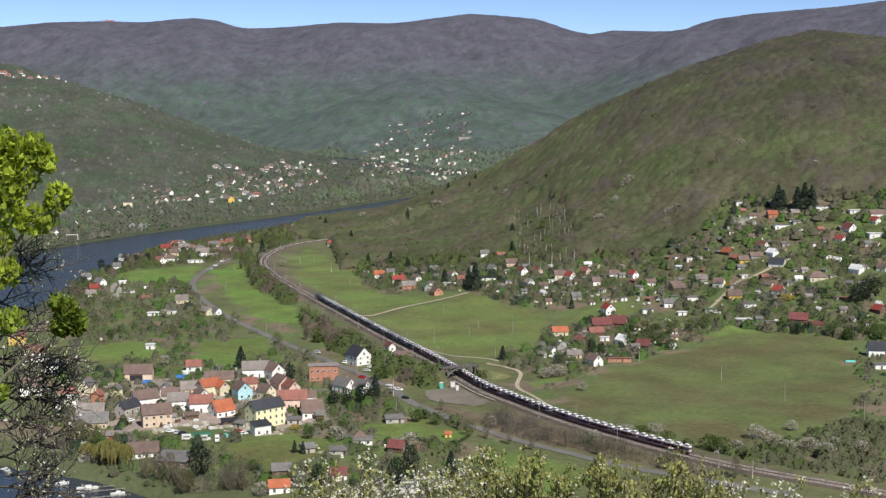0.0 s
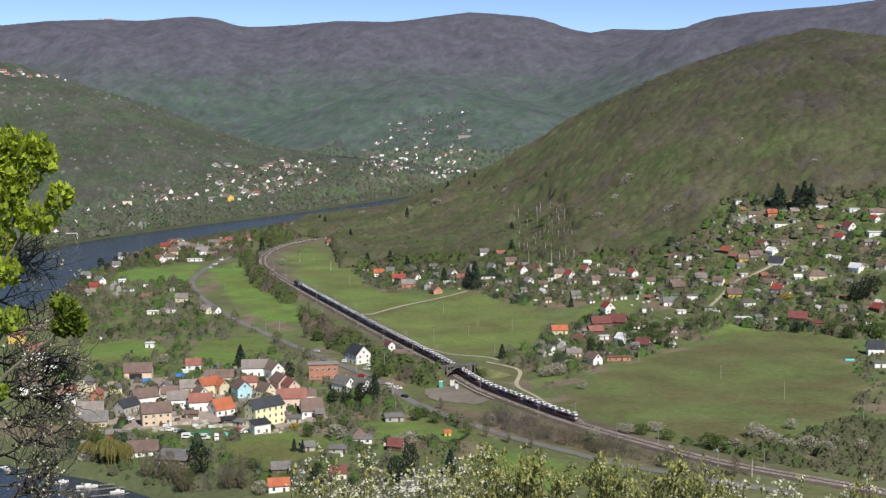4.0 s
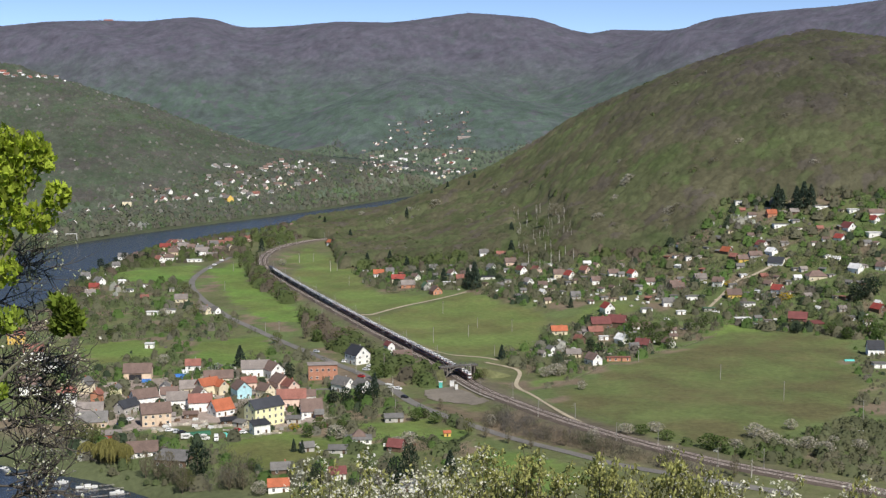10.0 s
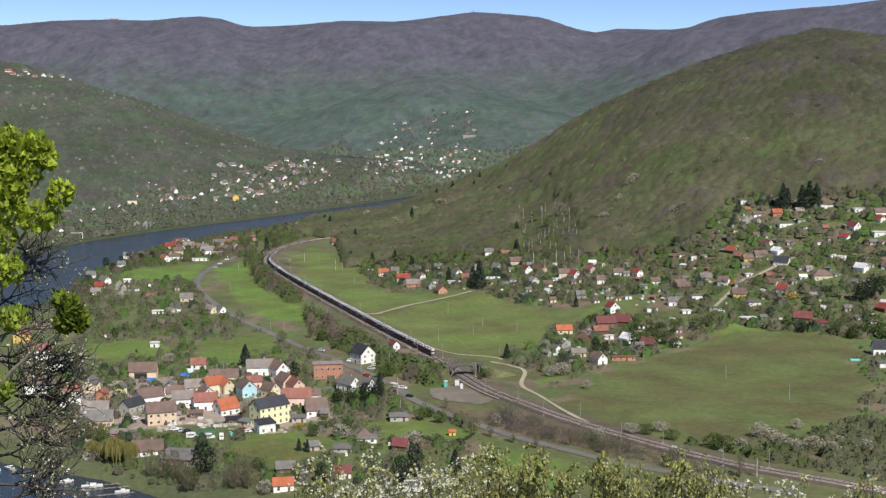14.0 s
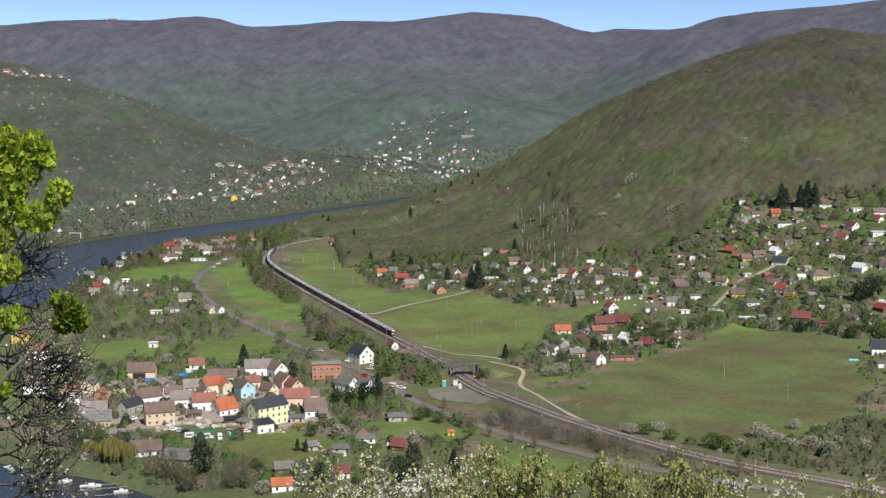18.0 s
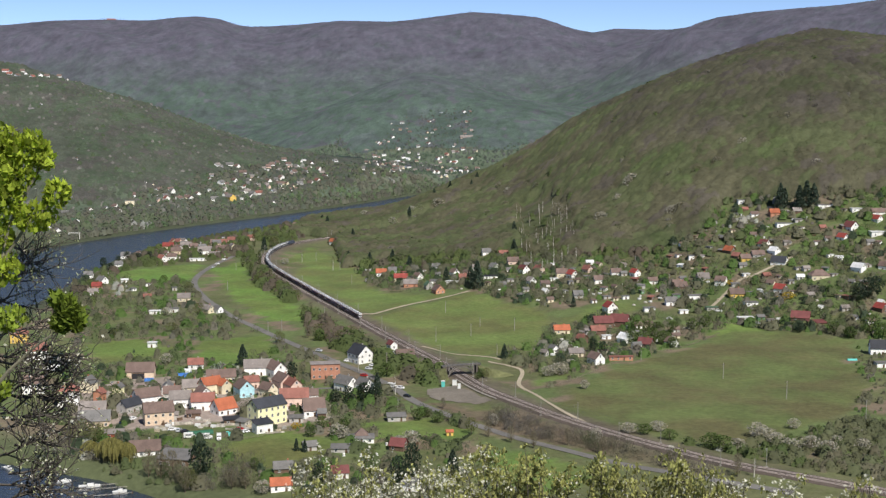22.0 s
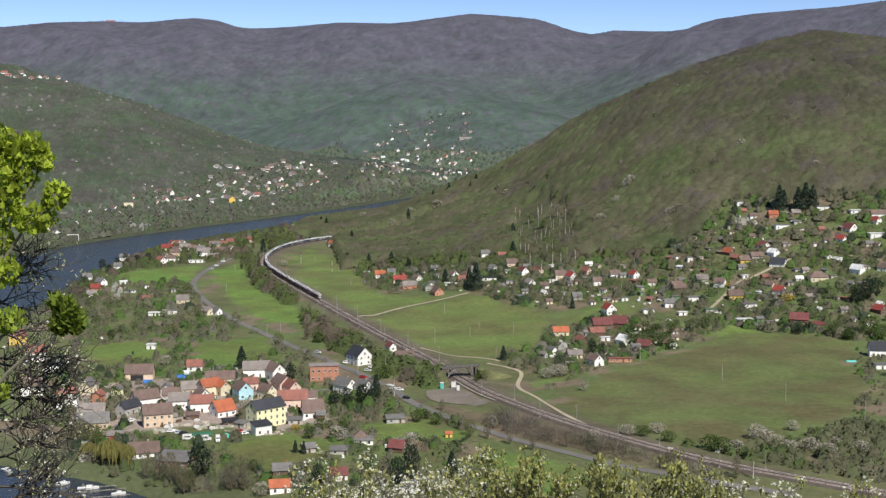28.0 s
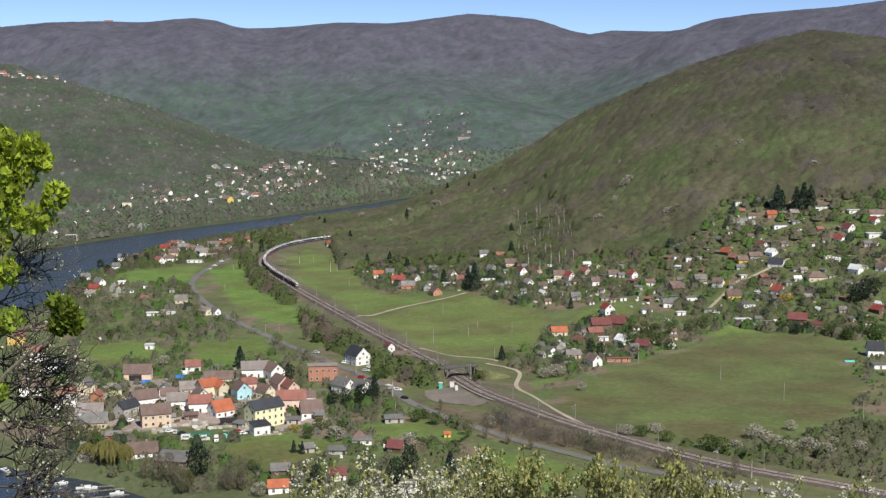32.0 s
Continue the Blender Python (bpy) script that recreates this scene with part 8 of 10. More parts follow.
scrub("hill_gardens", 4.4, 2.6, 8.0, "garden", "hedges and fruit trees of the hillside gardens", (161, 1065), (253, 1126), (375, 1056), (299, 830), (266, 841), (236, 869), (190, 889), (175, 956), fill=0.8, seed=25, templates=THICK + TWIGGY[:4])
scrub("village_gardens", 4.4, 2, 6.5, "garden", "hedges and fruit trees of the village gardens", (-232, 763), (-104, 771), (-26, 694), (11, 623), (12, 574), (-10, 530), (-51, 514), (-132, 533), (-180, 587), fill=0.6, seed=26, templates=THICK + TWIGGY[:2])
scrub("meadow_scrub", 5.5, 2.5, 7, "garden", "loose bushes on the riverside pasture", (-369, 1268), (-225, 1129), (-166, 986), (-115, 856), (-48, 754), (-163, 760), (-225, 779), fill=0.5, seed=27, templates=THICK + TWIGGY[:2])
scrub("riverside_trees", 6, 4, 8, "belt", "trees round the riverside hamlet", (-424, 1404), (-239, 1544), (-197, 1310), (-307, 1197), (-262, 923), (-260, 856), fill=0.6, seed=28)
scrub("far_bank_trees", 7.5, 4, 11, "bank", "trees and hedges on the far bank", (-425, 1420), (-312, 1646), (-155, 1978), (-15, 2323), (-5, 2403), (-225, 2311), (-425, 2020), (-531, 1729), (-505, 1575), fill=0.85, seed=29, templates=BUSHY)
scrub("far_village_trees", 8, 3.5, 7.5, "far", "trees between the houses of the far village", (-275, 2082), (-46, 2406), (30, 2420), (150, 2560), (257, 3377), (-198, 3185), (-319, 3016), (-328, 2193), fill=0.85, seed=30, templates=BUSHY)
scrub("spit_trees", 7, 6, 12, "belt", "trees at the foot of the wooded hill by the river", (-183, 1379), (-171, 1482), (-130, 1533), (-100, 1242), (-70, 1186), (28, 1140), (29, 1195), (-131, 1626), (-178, 1667), (-227, 1511), fill=0.75, seed=31)
scrub("field_hedge", 4.5, 2, 5, "garden", "scrubby garden edge beyond the field", (202, 643), (220, 633), (290, 838), (270, 838), (248, 780), (232, 701), fill=0.4, seed=32)
scrub("slope_edge", 5.5, 4, 9, "belt", "edge of the woods above the gardens", (28, 1140), (105, 1112), (162, 1068), (253, 1126), (247, 1144), (163, 1107), (61, 1209), fill=0.75, seed=33)


# a clipped hedge round the lawn below the road
run = spline([(-12, 596), (-6, 589), (1, 584.5), (7, 590), (12, 601)], 1.0)
r = np.random.RandomState(45)
wood_mass("lawn_hedge", run[:, 0], run[:, 1], r.uniform(1.3, 2.1, len(run)), r.uniform(1.3, 1.7, len(run)), np.tile([[0.055, 0.075, 0.036]], (len(run), 1)) * r.uniform(0.85, 1.15, (len(run), 1)), BUSHY, "dark clipped hedge round a lawn", "hedge", sink=0.1)

# a belt of trees right at the far water's edge
r = np.random.RandomState(44)
xs, ys = [], []
for off in (RIVER_HALF + 9, RIVER_HALF + 15, RIVER_HALF + 22):
    edge = beside(river_line, -off)
    edge = edge[(edge[:, 1] > 950) & (edge[:, 1] < 2450)]
    n = len(edge)
    for k in range(5):
        u = np.clip(np.arange(n) + r.rand(n), 0, n - 1)
        xs.append(np.interp(u, np.arange(n), edge[:, 0]) + r.uniform(-2.5, 2.5, n))
        ys.append(np.interp(u, np.arange(n), edge[:, 1]) + r.uniform(-2.5, 2.5, n))
x, y = np.concatenate(xs), np.concatenate(ys)
keep = (line_dist(x, y, river_line)[0] > RIVER_HALF + 6) & in_view(x, y, 1.02) & (line_dist(x, y, TRACK_ROUGH)[0] > 14)
x, y = x[keep], y[keep]
tall = r.uniform(3.0, 8.5, len(x))
wood_mass("far_shore_trees", x, y, tall, tall * r.uniform(0.8, 1.3, len(x)), tints(x, y, r, PALETTES["bank"]) * 0.85, BUSHY, "dark bushes and willows along the water's edge", "shrubs", sink=0.5)


edge = np.vstack([beside(river_line, off) for off in (RIVER_HALF + 8, RIVER_HALF + 13, RIVER_HALF + 19, RIVER_HALF + 26) for _ in range(5)])
x, y = edge[:, 0] + r.uniform(-15, 15, len(edge)) * 0.5, edge[:, 1] + r.uniform(-15, 15, len(edge))
keep = (y > 1545) & (y < 2330) & (line_dist(x, y, river_line)[0] > RIVER_HALF + 4)
x, y = x[keep], y[keep]
tall = r.uniform(2.5, 5.5, len(x))
wood_mass("near_shore_bushes", x, y, tall, tall * r.uniform(0.8, 1.3, len(x)), tints(x, y, r, PALETTES["belt"]), BUSHY, "low bushes on the bank under the wooded hill", "shrubs", sink=0.4)


# ---- the train: an engine and a string of two-deck car carriers ----
CAR_PAINT = {"white": (0.78, 0.78, 0.78), "silver": (0.5, 0.52, 0.54), "black": (0.025, 0.025, 0.03), "blue": (0.05, 0.1, 0.25), "red": (0.35, 0.03, 0.03)}
for k, c in CAR_PAINT.items():
    M["car_" + k] = mat("car_paint_" + k, c, 0.25, 0.04)


def car_bm():
    """A small car, 4.3 m long, along x: body with bonnet, cabin and wheel arches."""
    prof = [(-2.1, 0.35), (-2.15, 0.75), (-2.0, 1.0), (-1.45, 1.6), (0.45, 1.66), (1.05, 1.02), (2.0, 0.82), (2.15, 0.55), (2.1, 0.35), (1.75, 0.32), (1.35, 0.62), (0.95, 0.32), (-0.95, 0.32), (-1.35, 0.62), (-1.75, 0.32)]
    bm = bmesh.new()
    rows = [[bm.verts.new((a, sg * (0.9 if z < 1.1 else 0.76), z)) for a, z in prof] for sg in (-1, 1)]
    n = len(prof)
    for k in range(n):
        bm.faces.new((rows[0][k], rows[0][(k + 1) % n], rows[1][(k + 1) % n], rows[1][k]))
    bm.faces.new(rows[0][::-1])
    bm.faces.new(rows[1])
    bmesh.ops.triangulate(bm, faces=[f for f in bm.faces if len(f.verts) > 4])
    bmesh.ops.recalc_face_normals(bm, faces=bm.faces)
    return bm


def car_glass_bm():
    bm = bmesh.new()
    for sg in (-1, 1):
        v = [bm.verts.new(p) for p in ((-1.5, sg * 0.875, 1.1), (0.75, sg * 0.875, 1.1), (0.36, sg * 0.81, 1.5), (-1.3, sg * 0.81, 1.5))]
        bm.faces.new(v if sg < 0 else v[::-1])
    for a, b in (((0.5, 1.62), (1.0, 1.09)), ((-1.5, 1.56), (-1.95, 1.09))):
        o = 0.03 if a[0] > 0 else -0.03
        v = [bm.verts.new((a[0] + o, -0.6, a[1] + 0.02)), bm.verts.new((b[0] + o, -0.72, b[1] + 0.02)), bm.verts.new((b[0] + o, 0.72, b[1] + 0.02)), bm.verts.new((a[0] + o, 0.6, a[1] + 0.02))]
        bm.faces.new(v if a[0] > 0 else v[::-1])
    return bm


CAR_MESH = {k: mesh_of("car_body", car_bm(), M["car_" + k]) for k in CAR_PAINT}
CAR_GLASS = mesh_of("glazing", car_glass_bm(), M["glass"])


def wheelset_mesh():
    bm = bmesh.new()
    for sg in (-1, 1):
        tube(bm, (0, sg * 0.68, 0.0), (0, sg * 0.82, 0.0), 0.42, 0.42, 14)
    tube(bm, (0, -0.7, 0), (0, 0.7, 0), 0.08, 0.08, 8)
    return mesh_of("wheelset", bm, M["dark_steel"])


WHEELSET = wheelset_mesh()
LONG = 15.5


M["wagon_grey"] = mat("wagon_grey_paint", (0.12, 0.12, 0.13), 0.6, 0.3, 1.2, 0.3)


def carrier(paint, cars_up, cars_low, label):
    """One half of a two-deck wagon, 15.5 m, its base at rail level, along x."""
    home = new("car_carrier_wagon")
    tagged(home, label, "wagon", "wagons of the train")
    h = LONG / 2 - 0.25
    part("underframe", boxes((-h, h, -1.2, 1.2, 0.55, 0.85), (-h - 0.45, -h, -0.15, 0.15, 0.75, 0.95), (h, h + 0.25, -0.15, 0.15, 0.75, 0.95), (-1.5, 1.5, -0.9, 0.9, 0.3, 0.55)), M[paint], home)
    part("lower_deck", boxes((-h, h, -1.45, 1.45, 0.85, 0.97)), M["dark_steel"], home)
    part("upper_deck", boxes((-h, h, -1.4, 1.4, 2.72, 2.84), (-h, h, -1.48, -1.4, 2.6, 3.0), (-h, h, 1.4, 1.48, 2.6, 3.0)), M[paint], home)
    for sg in (-1, 1):
        part("side_rail", boxes((-h, h, sg * 1.45 - 0.04, sg * 1.45 + 0.04, 0.75, 1.55)), M[paint], home)
    post = mesh_of("post", boxes((-0.12, 0.12, -0.05, 0.05, 0.97, 2.72)), M[paint])
    for a in (-h + 0.3, -h / 3, h / 3, h - 0.3):
        for sg in (-1, 1):
            shared("post", post, home, pose(a, sg * 1.43, 0))
    for a in (-h + 2.6, h - 2.6):
        shared("wheelset", WHEELSET, home, pose(a, 0, 0.42))
    for cars, z in ((cars_up, 2.84), (cars_low, 0.97)):
        for k, c in enumerate(cars):
            v = shared("car", CAR_MESH[c], home, pose(-5.0 + 5.0 * k, 0, z - 0.3))
            v["label"] = "%s new passenger car" % c
            shared("glazing", CAR_GLASS, v)
    return home


def engine():
    home = new("locomotive")
    tagged(home, "dark blue-grey electric locomotive at the train's head", "locomotive")
    bm = bmesh.new()
    prof = [(-8.0, 1.0), (-8.1, 2.1), (-7.4, 3.6), (-6.8, 3.9), (6.8, 3.9), (7.4, 3.6), (8.1, 2.1), (8.0, 1.0)]
    rows = [[bm.verts.new((a, sg * (1.45 if z < 3 else 1.25), z)) for a, z in prof] for sg in (-1, 1)]
    for k in range(8):
        bm.faces.new((rows[0][k], rows[0][(k + 1) % 8], rows[1][(k + 1) % 8], rows[1][k]))
    bm.faces.new(rows[0][::-1])
    bm.faces.new(rows[1])
    bmesh.ops.recalc_face_normals(bm, faces=bm.faces)
    M["engine"] = mat("engine_paint", (0.06, 0.075, 0.11), 0.4, 0.1)
    part("body", bm, M["engine"], home)
    part("underframe", boxes((-7.8, 7.8, -1.3, 1.3, 0.7, 1.05)), M["dark_steel"], home)
    for sg in (-1, 1):
        part("windscreen", boxes((sg * 7.62, sg * 7.9, -1.1, 1.1, 2.45, 3.25)), M["glass"], home)
        part("bogie", boxes((sg * 4.6 - 1.8, sg * 4.6 + 1.8, -1.1, 1.1, 0.35, 0.75)), M["dark_steel"], home)
        for a in (-1.3, 1.3):
            shared("wheelset", WHEELSET, home, pose(sg * 4.6 + a, 0, 0.5))
    bm = bmesh.new()
    tube(bm, (-4.5, 0, 3.9), (-3.2, 0, 5.0), 0.05, 0.05, 4)
    tube(bm, (-3.2, 0, 5.0), (-4.5, 0, 6.4), 0.05, 0.05, 4)
    tube(bm, (-4.5, -0.9, 6.45), (-4.5, 0.9, 6.45), 0.05, 0.05, 4)
    part("pantograph", bm, M["dark_steel"], home)
    part("roof_gear", boxes((-2.5, 5, -0.6, 0.6, 3.9, 4.15)), M["dark_steel"], home)
    return home


TRAIN = []
rw = random.Random(4)
kinds = []
for paint, label in (("wagon_red", "dark red two-deck wagon loaded with new cars"), ("wagon_grey", "dark grey two-deck wagon loaded with new cars")):
    for k in range(3):
        up = [rw.choice(("white", "white", "white", "silver", "white", "silver")) for _ in range(3)]
        low = [rw.choice(("white", "black", "silver", "black", "blue", "silver")) for _ in range(3)]
        kinds.append(carrier(paint, up, low, label))
used = set()
for n in range(32):
    k = (n * 2 + n // 5) % 3 + (3 if n >= 18 else 0)
    wagon = kinds[k] if k not in used else copy_thing(kinds[k], Matrix.Identity(4))
    used.add(k)
    TRAIN.append((wagon, LONG * (n + 0.5), LONG * 0.32))
TRAIN.append((engine(), LONG * 32 + 8.6, 4.6))
TAIL_START, TRAIN_SPEED = 218.5, 18.05


def along(s):
    i = np.arange(len(TRAIN_LINE)) * 2.0
    return np.interp(s, i, TRAIN_LINE[:, 0]), np.interp(s, i, TRAIN_LINE[:, 1])

# ---- things standing about ----
def place(name, x, y, turn, label, category, group="", sink=0.05, z=None):
    home = new(name)
    home.matrix_basis = pose(x, y, (zat(x, y) if z is None else z) - sink, 0, 0, turn)
    return tagged(home, label, category, group)


TYRE = None


def tyre_mesh():
    bm = bmesh.new()
    tube(bm, (0, -0.1, 0), (0, 0.1, 0), 0.31, 0.31, 12)
    return mesh_of("tyre", bm, M["black"])


TYRE = tyre_mesh()


def parked_car(x, y, turn, paint):
    home = place("car", x, y, turn, "%s passenger car parked on the ground" % paint, "car", "parked cars", -0.05)
    body = shared("body", CAR_MESH[paint], home)
    shared("glazing", CAR_GLASS, body)
    for a in (-1.35, 1.35):
        for b in (-0.78, 0.78):
            shared("wheel", TYRE, home, pose(a, b, 0.31))


def van(x, y, turn, wall="metal_white", long=5.6, tall=2.6, label="white camper van parked on the grass"):
    home = place("van", x, y, turn, label, "van", "", -0.05)
    bm = bmesh.new()
    h = long / 2
    prof = [(-h, 0.4), (-h, tall - 0.1), (-h + 0.15, tall), (h - 1.5, tall), (h - 0.9, 1.5), (h - 0.05, 1.15), (h, 0.4)]
    rows = [[bm.verts.new((a, sg * 1.0, z)) for a, z in prof] for sg in (-1, 1)]
    n = len(prof)
    for k in range(n):
        bm.faces.new((rows[0][k], rows[0][(k + 1) % n], rows[1][(k + 1) % n], rows[1][k]))
    bm.faces.new(rows[0][::-1])
    bm.faces.new(rows[1])
    bmesh.ops.recalc_face_normals(bm, faces=bm.faces)
    part("body", bm, M[wall], home)
    part("windscreen", boxes((h - 1.42, h - 1.0, -0.85, 0.85, 1.55, tall - 0.35)), M["glass"], home)
    part("side_window", boxes((-h + 0.8, h - 1.9, -1.015, 1.015, 1.4, 1.95)), M["glass"], home)
    for a in (-h + 1.0, h - 0.9):
        for b in (-0.92, 0.92):
            shared("wheel", TYRE, home, pose(a, b, 0.31))


def boat(x, y, turn, long, wide):
    home = place("motor_boat", x, y, turn, "white motor boat moored on the river", "boat", "moored boats", 0, 0.0)
    bm = bmesh.new()
    rings = []
    for k in range(9):
        u = k / 8
        w = wide / 2 * (1 - max(0, (u - 0.45) / 0.55) ** 2.2)
        a = (u - 0.5) * long
        sheer = 0.75 + 0.35 * u
        rings.append([bm.verts.new(p) for p in ((a, -w, sheer), (a, -w * 0.75, -0.1), (a, 0, -0.3), (a, w * 0.75, -0.1), (a, w, sheer))])
    for p, q in zip(rings, rings[1:]):
        for j in range(4):
            bm.faces.new((p[j], q[j], q[j + 1], p[j + 1]))
        bm.faces.new((p[4], q[4], q[0], p[0]))
    bm.faces.new(rings[0])
    bmesh.ops.recalc_face_normals(bm, faces=bm.faces)
    part("hull", bm, M["metal_white"], home)
    part("cabin", boxes((-long * 0.1, long * 0.2, -wide * 0.3, wide * 0.3, 0.9, 1.6)), M["metal_white"], home)
    part("windscreen", boxes((long * 0.2, long * 0.24, -wide * 0.3, wide * 0.3, 1.1, 1.65)), M["glass"], home)


def jetty(x, y, turn, long):
    home = place("jetty", x, y, turn, "grey wooden jetty on the water", "jetty", "jetties", 0, 0.0)
    plank = mesh_of("plank", boxes((-0.12, 0.12, -0.8, 0.8, 0.42, 0.5)), M["concrete"])
    n = int(long / 0.5)
    for k in range(n):
        shared("plank", plank, home, pose(-long / 2 + 0.5 * k, 0, 0))
    pile = bmesh.new()
    tube(pile, (0, 0, -3), (0, 0, 0.8), 0.12, 0.12, 6)
    pile = mesh_of("pile", pile, M["wood"])
    for k in range(4):
        for b in (-0.9, 0.9):
            shared("pile", pile, home, pose(-long / 2 + long * k / 3, b, 0))


def tent(x, y, turn, w, d, cloth, label):
    home = place("tarpaulin_tent", x, y, turn, label, "tent")
    bm = bmesh.new()
    n = 6
    rings = []
    for k in range(n + 1):
        a = math.pi * k / n
        rings.append([bm.verts.new((sg * w / 2, -math.cos(a) * d / 2, 0.1 + math.sin(a) * d * 0.42)) for sg in (-1, 1)])
    for p, q in zip(rings, rings[1:]):
        bm.faces.new((p[0], p[1], q[1], q[0]))
    bm.faces.new([r[0] for r in rings][::-1])
    bm.faces.new([r[1] for r in rings])
    bmesh.ops.recalc_face_normals(bm, faces=bm.faces)
    part("cover", bm, M[cloth], home)
    frame_bm = bmesh.new()
    for a in (-w / 2, w / 2):
        tube(frame_bm, (a, -d / 2, 0), (a, -d / 2, 0.5), 0.04, 0.04, 5)
        tube(frame_bm, (a, d / 2, 0), (a, d / 2, 0.5), 0.04, 0.04, 5)
    part("pole", frame_bm, M["steel"], home)


M["tarp_blue"] = mat("blue_tarpaulin", (0.05, 0.17, 0.48), 0.5, 0.2)
M["tarp_white"] = mat("white_tarpaulin", (0.75, 0.78, 0.8), 0.5, 0.08)
M["tarp_green"] = mat("green_tarpaulin", (0.03, 0.12, 0.07), 0.6, 0.12)
M["tarp_teal"] = mat("teal_plastic", (0.12, 0.5, 0.45), 0.5, 0.08)
M["fence_wood"] = mat("fence_wood", (0.2, 0.17, 0.13), 0.85, 0.3, 2, 0.4)


def fence(tall, label, *points):
    """Posts and rails along a line of plan points."""
    line = spline(points, 3.0)
    home = place("garden_fence", line[0][0], line[0][1], 0, label, "fence", "garden fences")
    o = home.matrix_basis.translation
    post = mesh_of("post", boxes((-0.07, 0.07, -0.07, 0.07, -0.4, tall)), M["fence_wood"])
    pts = [Vector((p[0], p[1], zat(p[0], p[1]))) - o for p in line]
    for p in pts:
        shared("post", post, home, Matrix.Translation(p))
    for hgt in (tall * 0.4, tall * 0.85):
        bm = bmesh.new()
        for p, q in zip(pts, pts[1:]):
            tube(bm, p + Vector((0, 0, hgt)), q + Vector((0, 0, hgt)), 0.06, 0.06, 4)
        part("rail", bm, M["fence_wood"], home)


def portal_frame(x, y, turn, wide, tall):
    """A bare white frame of two posts and a beam at the landing."""
    home = place("portal_frame", x, y, turn, "white steel portal frame on the river bank", "frame")
    for sg in (-1, 1):
        part("post", boxes((sg * wide / 2 - 0.3, sg * wide / 2 + 0.3, -0.3, 0.3, -0.8, tall)), M["metal_white"], home)
    part("beam", boxes((-wide / 2 - 0.3, wide / 2 + 0.3, -0.32, 0.32, tall, tall + 0.6)), M["metal_white"], home)


def playhouse(x, y, turn):
    home = place("playhouse", x, y, turn, "orange wooden playhouse on the lawn", "playhouse")
    part("wall", boxes((-1.6, 1.6, -1.2, 1.2, 0, 1.8)), M["wall_gold"], home)
    bm = bmesh.new()
    v = [bm.verts.new(p) for p in ((-1.9, -1.5, 1.75), (1.9, -1.5, 1.75), (1.9, 1.5, 1.75), (-1.9, 1.5, 1.75), (-1.9, 0, 2.9), (1.9, 0, 2.9))]
    for q in ((0, 1, 5, 4), (2, 3, 4, 5), (0, 4, 3), (1, 2, 5), (3, 2, 1, 0)):
        bm.faces.new([v[i] for i in q])
    part("roof", bm, M["roof_orange"], home)
    part("door", boxes((-0.4, 0.4, -1.24, -1.2, 0, 1.4)), M["wood"], home)


def crate(name, x, y, w, d, h, material, label, category, turn=0):
    """A small box-shaped cabinet with a lid that overhangs a little."""
    home = place(name, x, y, turn, label, category)
    part("body", boxes((-w / 2, w / 2, -d / 2, d / 2, 0, h)), M[material], home)
    part("lid", boxes((-w / 2 - 0.1, w / 2 + 0.1, -d / 2 - 0.1, d / 2 + 0.1, h, h + 0.12)), M["metal_white"], home)


YARD_ITEMS = {}


def extruded(bm, prof, half):
    """A closed outline in x and z, drawn out to both sides."""
    n = len(prof)
    rows = [[bm.verts.new((a, sg * half, z)) for a, z in prof] for sg in (-1, 1)]
    for k in range(n):
        bm.faces.new((rows[0][k], rows[0][(k + 1) % n], rows[1][(k + 1) % n], rows[1][k]))
    bm.faces.new(rows[0][::-1])
    bm.faces.new(rows[1])
    bmesh.ops.recalc_face_normals(bm, faces=bm.faces)


def yard_mesh(kind):
    r = random.Random(len(kind))
    bm = bmesh.new()
    if kind == "board_stack":
        # boards with uneven ends, one above another
        prof = [(-1.3, 0.0)] + [(-1.3 + r.uniform(-0.15, 0.15), 0.07 + 0.14 * k) for k in range(7)] + [(1.3 + r.uniform(-0.15, 0.15), 0.91 - 0.14 * k) for k in range(7)] + [(1.3, 0.0)]
        extruded(bm, prof, 0.6)
        return bm, "boards", "stack of pale weathered boards in the yard", "boards"
    if kind == "woodpile":
        # round log ends along the top
        prof = [(1.35, 0.0)] + [(1.35 - 2.7 * k / 27, 1.25 + 0.12 * abs(math.sin(math.pi * k / 3)) + 0.05 * math.sin(k * 0.5)) for k in range(28)] + [(-1.35, 0.0)]
        extruded(bm, prof, 0.5)
        return bm, "wood", "brown stacked firewood pile by the wall", "woodpile"
    if kind == "water_tank":
        tube(bm, (0, 0, 0), (0, 0, 1.2), 0.62, 0.6, 14)
        tube(bm, (0, 0, 1.2), (0, 0, 1.4), 0.6, 0.2, 14)
        box(bm, -0.7, 0.7, -0.7, 0.7, -0.1, 0.1)
        return bm, "metal_white", "white plastic water tank beside the house", "tank"
    if kind == "rubble_mound":
        v, q = lumpy_dome(np.random.RandomState(3), 11, 4, 2.9, -0.2, 1.0)
        vs = [bm.verts.new(p) for p in v]
        for f in q:
            bm.faces.new([vs[i] for i in f])
        return bm, "concrete", "grey mound of building rubble in the yard", "rubble"
    box(bm, -1.3, 1.3, -0.75, 0.75, 0.45, 0.95)
    box(bm, -1.25, 1.25, -0.7, 0.7, 0.95, 1.5)
    box(bm, 1.3, 2.1, -0.05, 0.05, 0.45, 0.55)
    for sg in (-0.8, 0.8):
        tube(bm, (0, sg - 0.08, 0.3), (0, sg + 0.08, 0.3), 0.3, 0.3, 12)
    return bm, "metal_white", "small white covered trailer parked in the garden", "trailer"


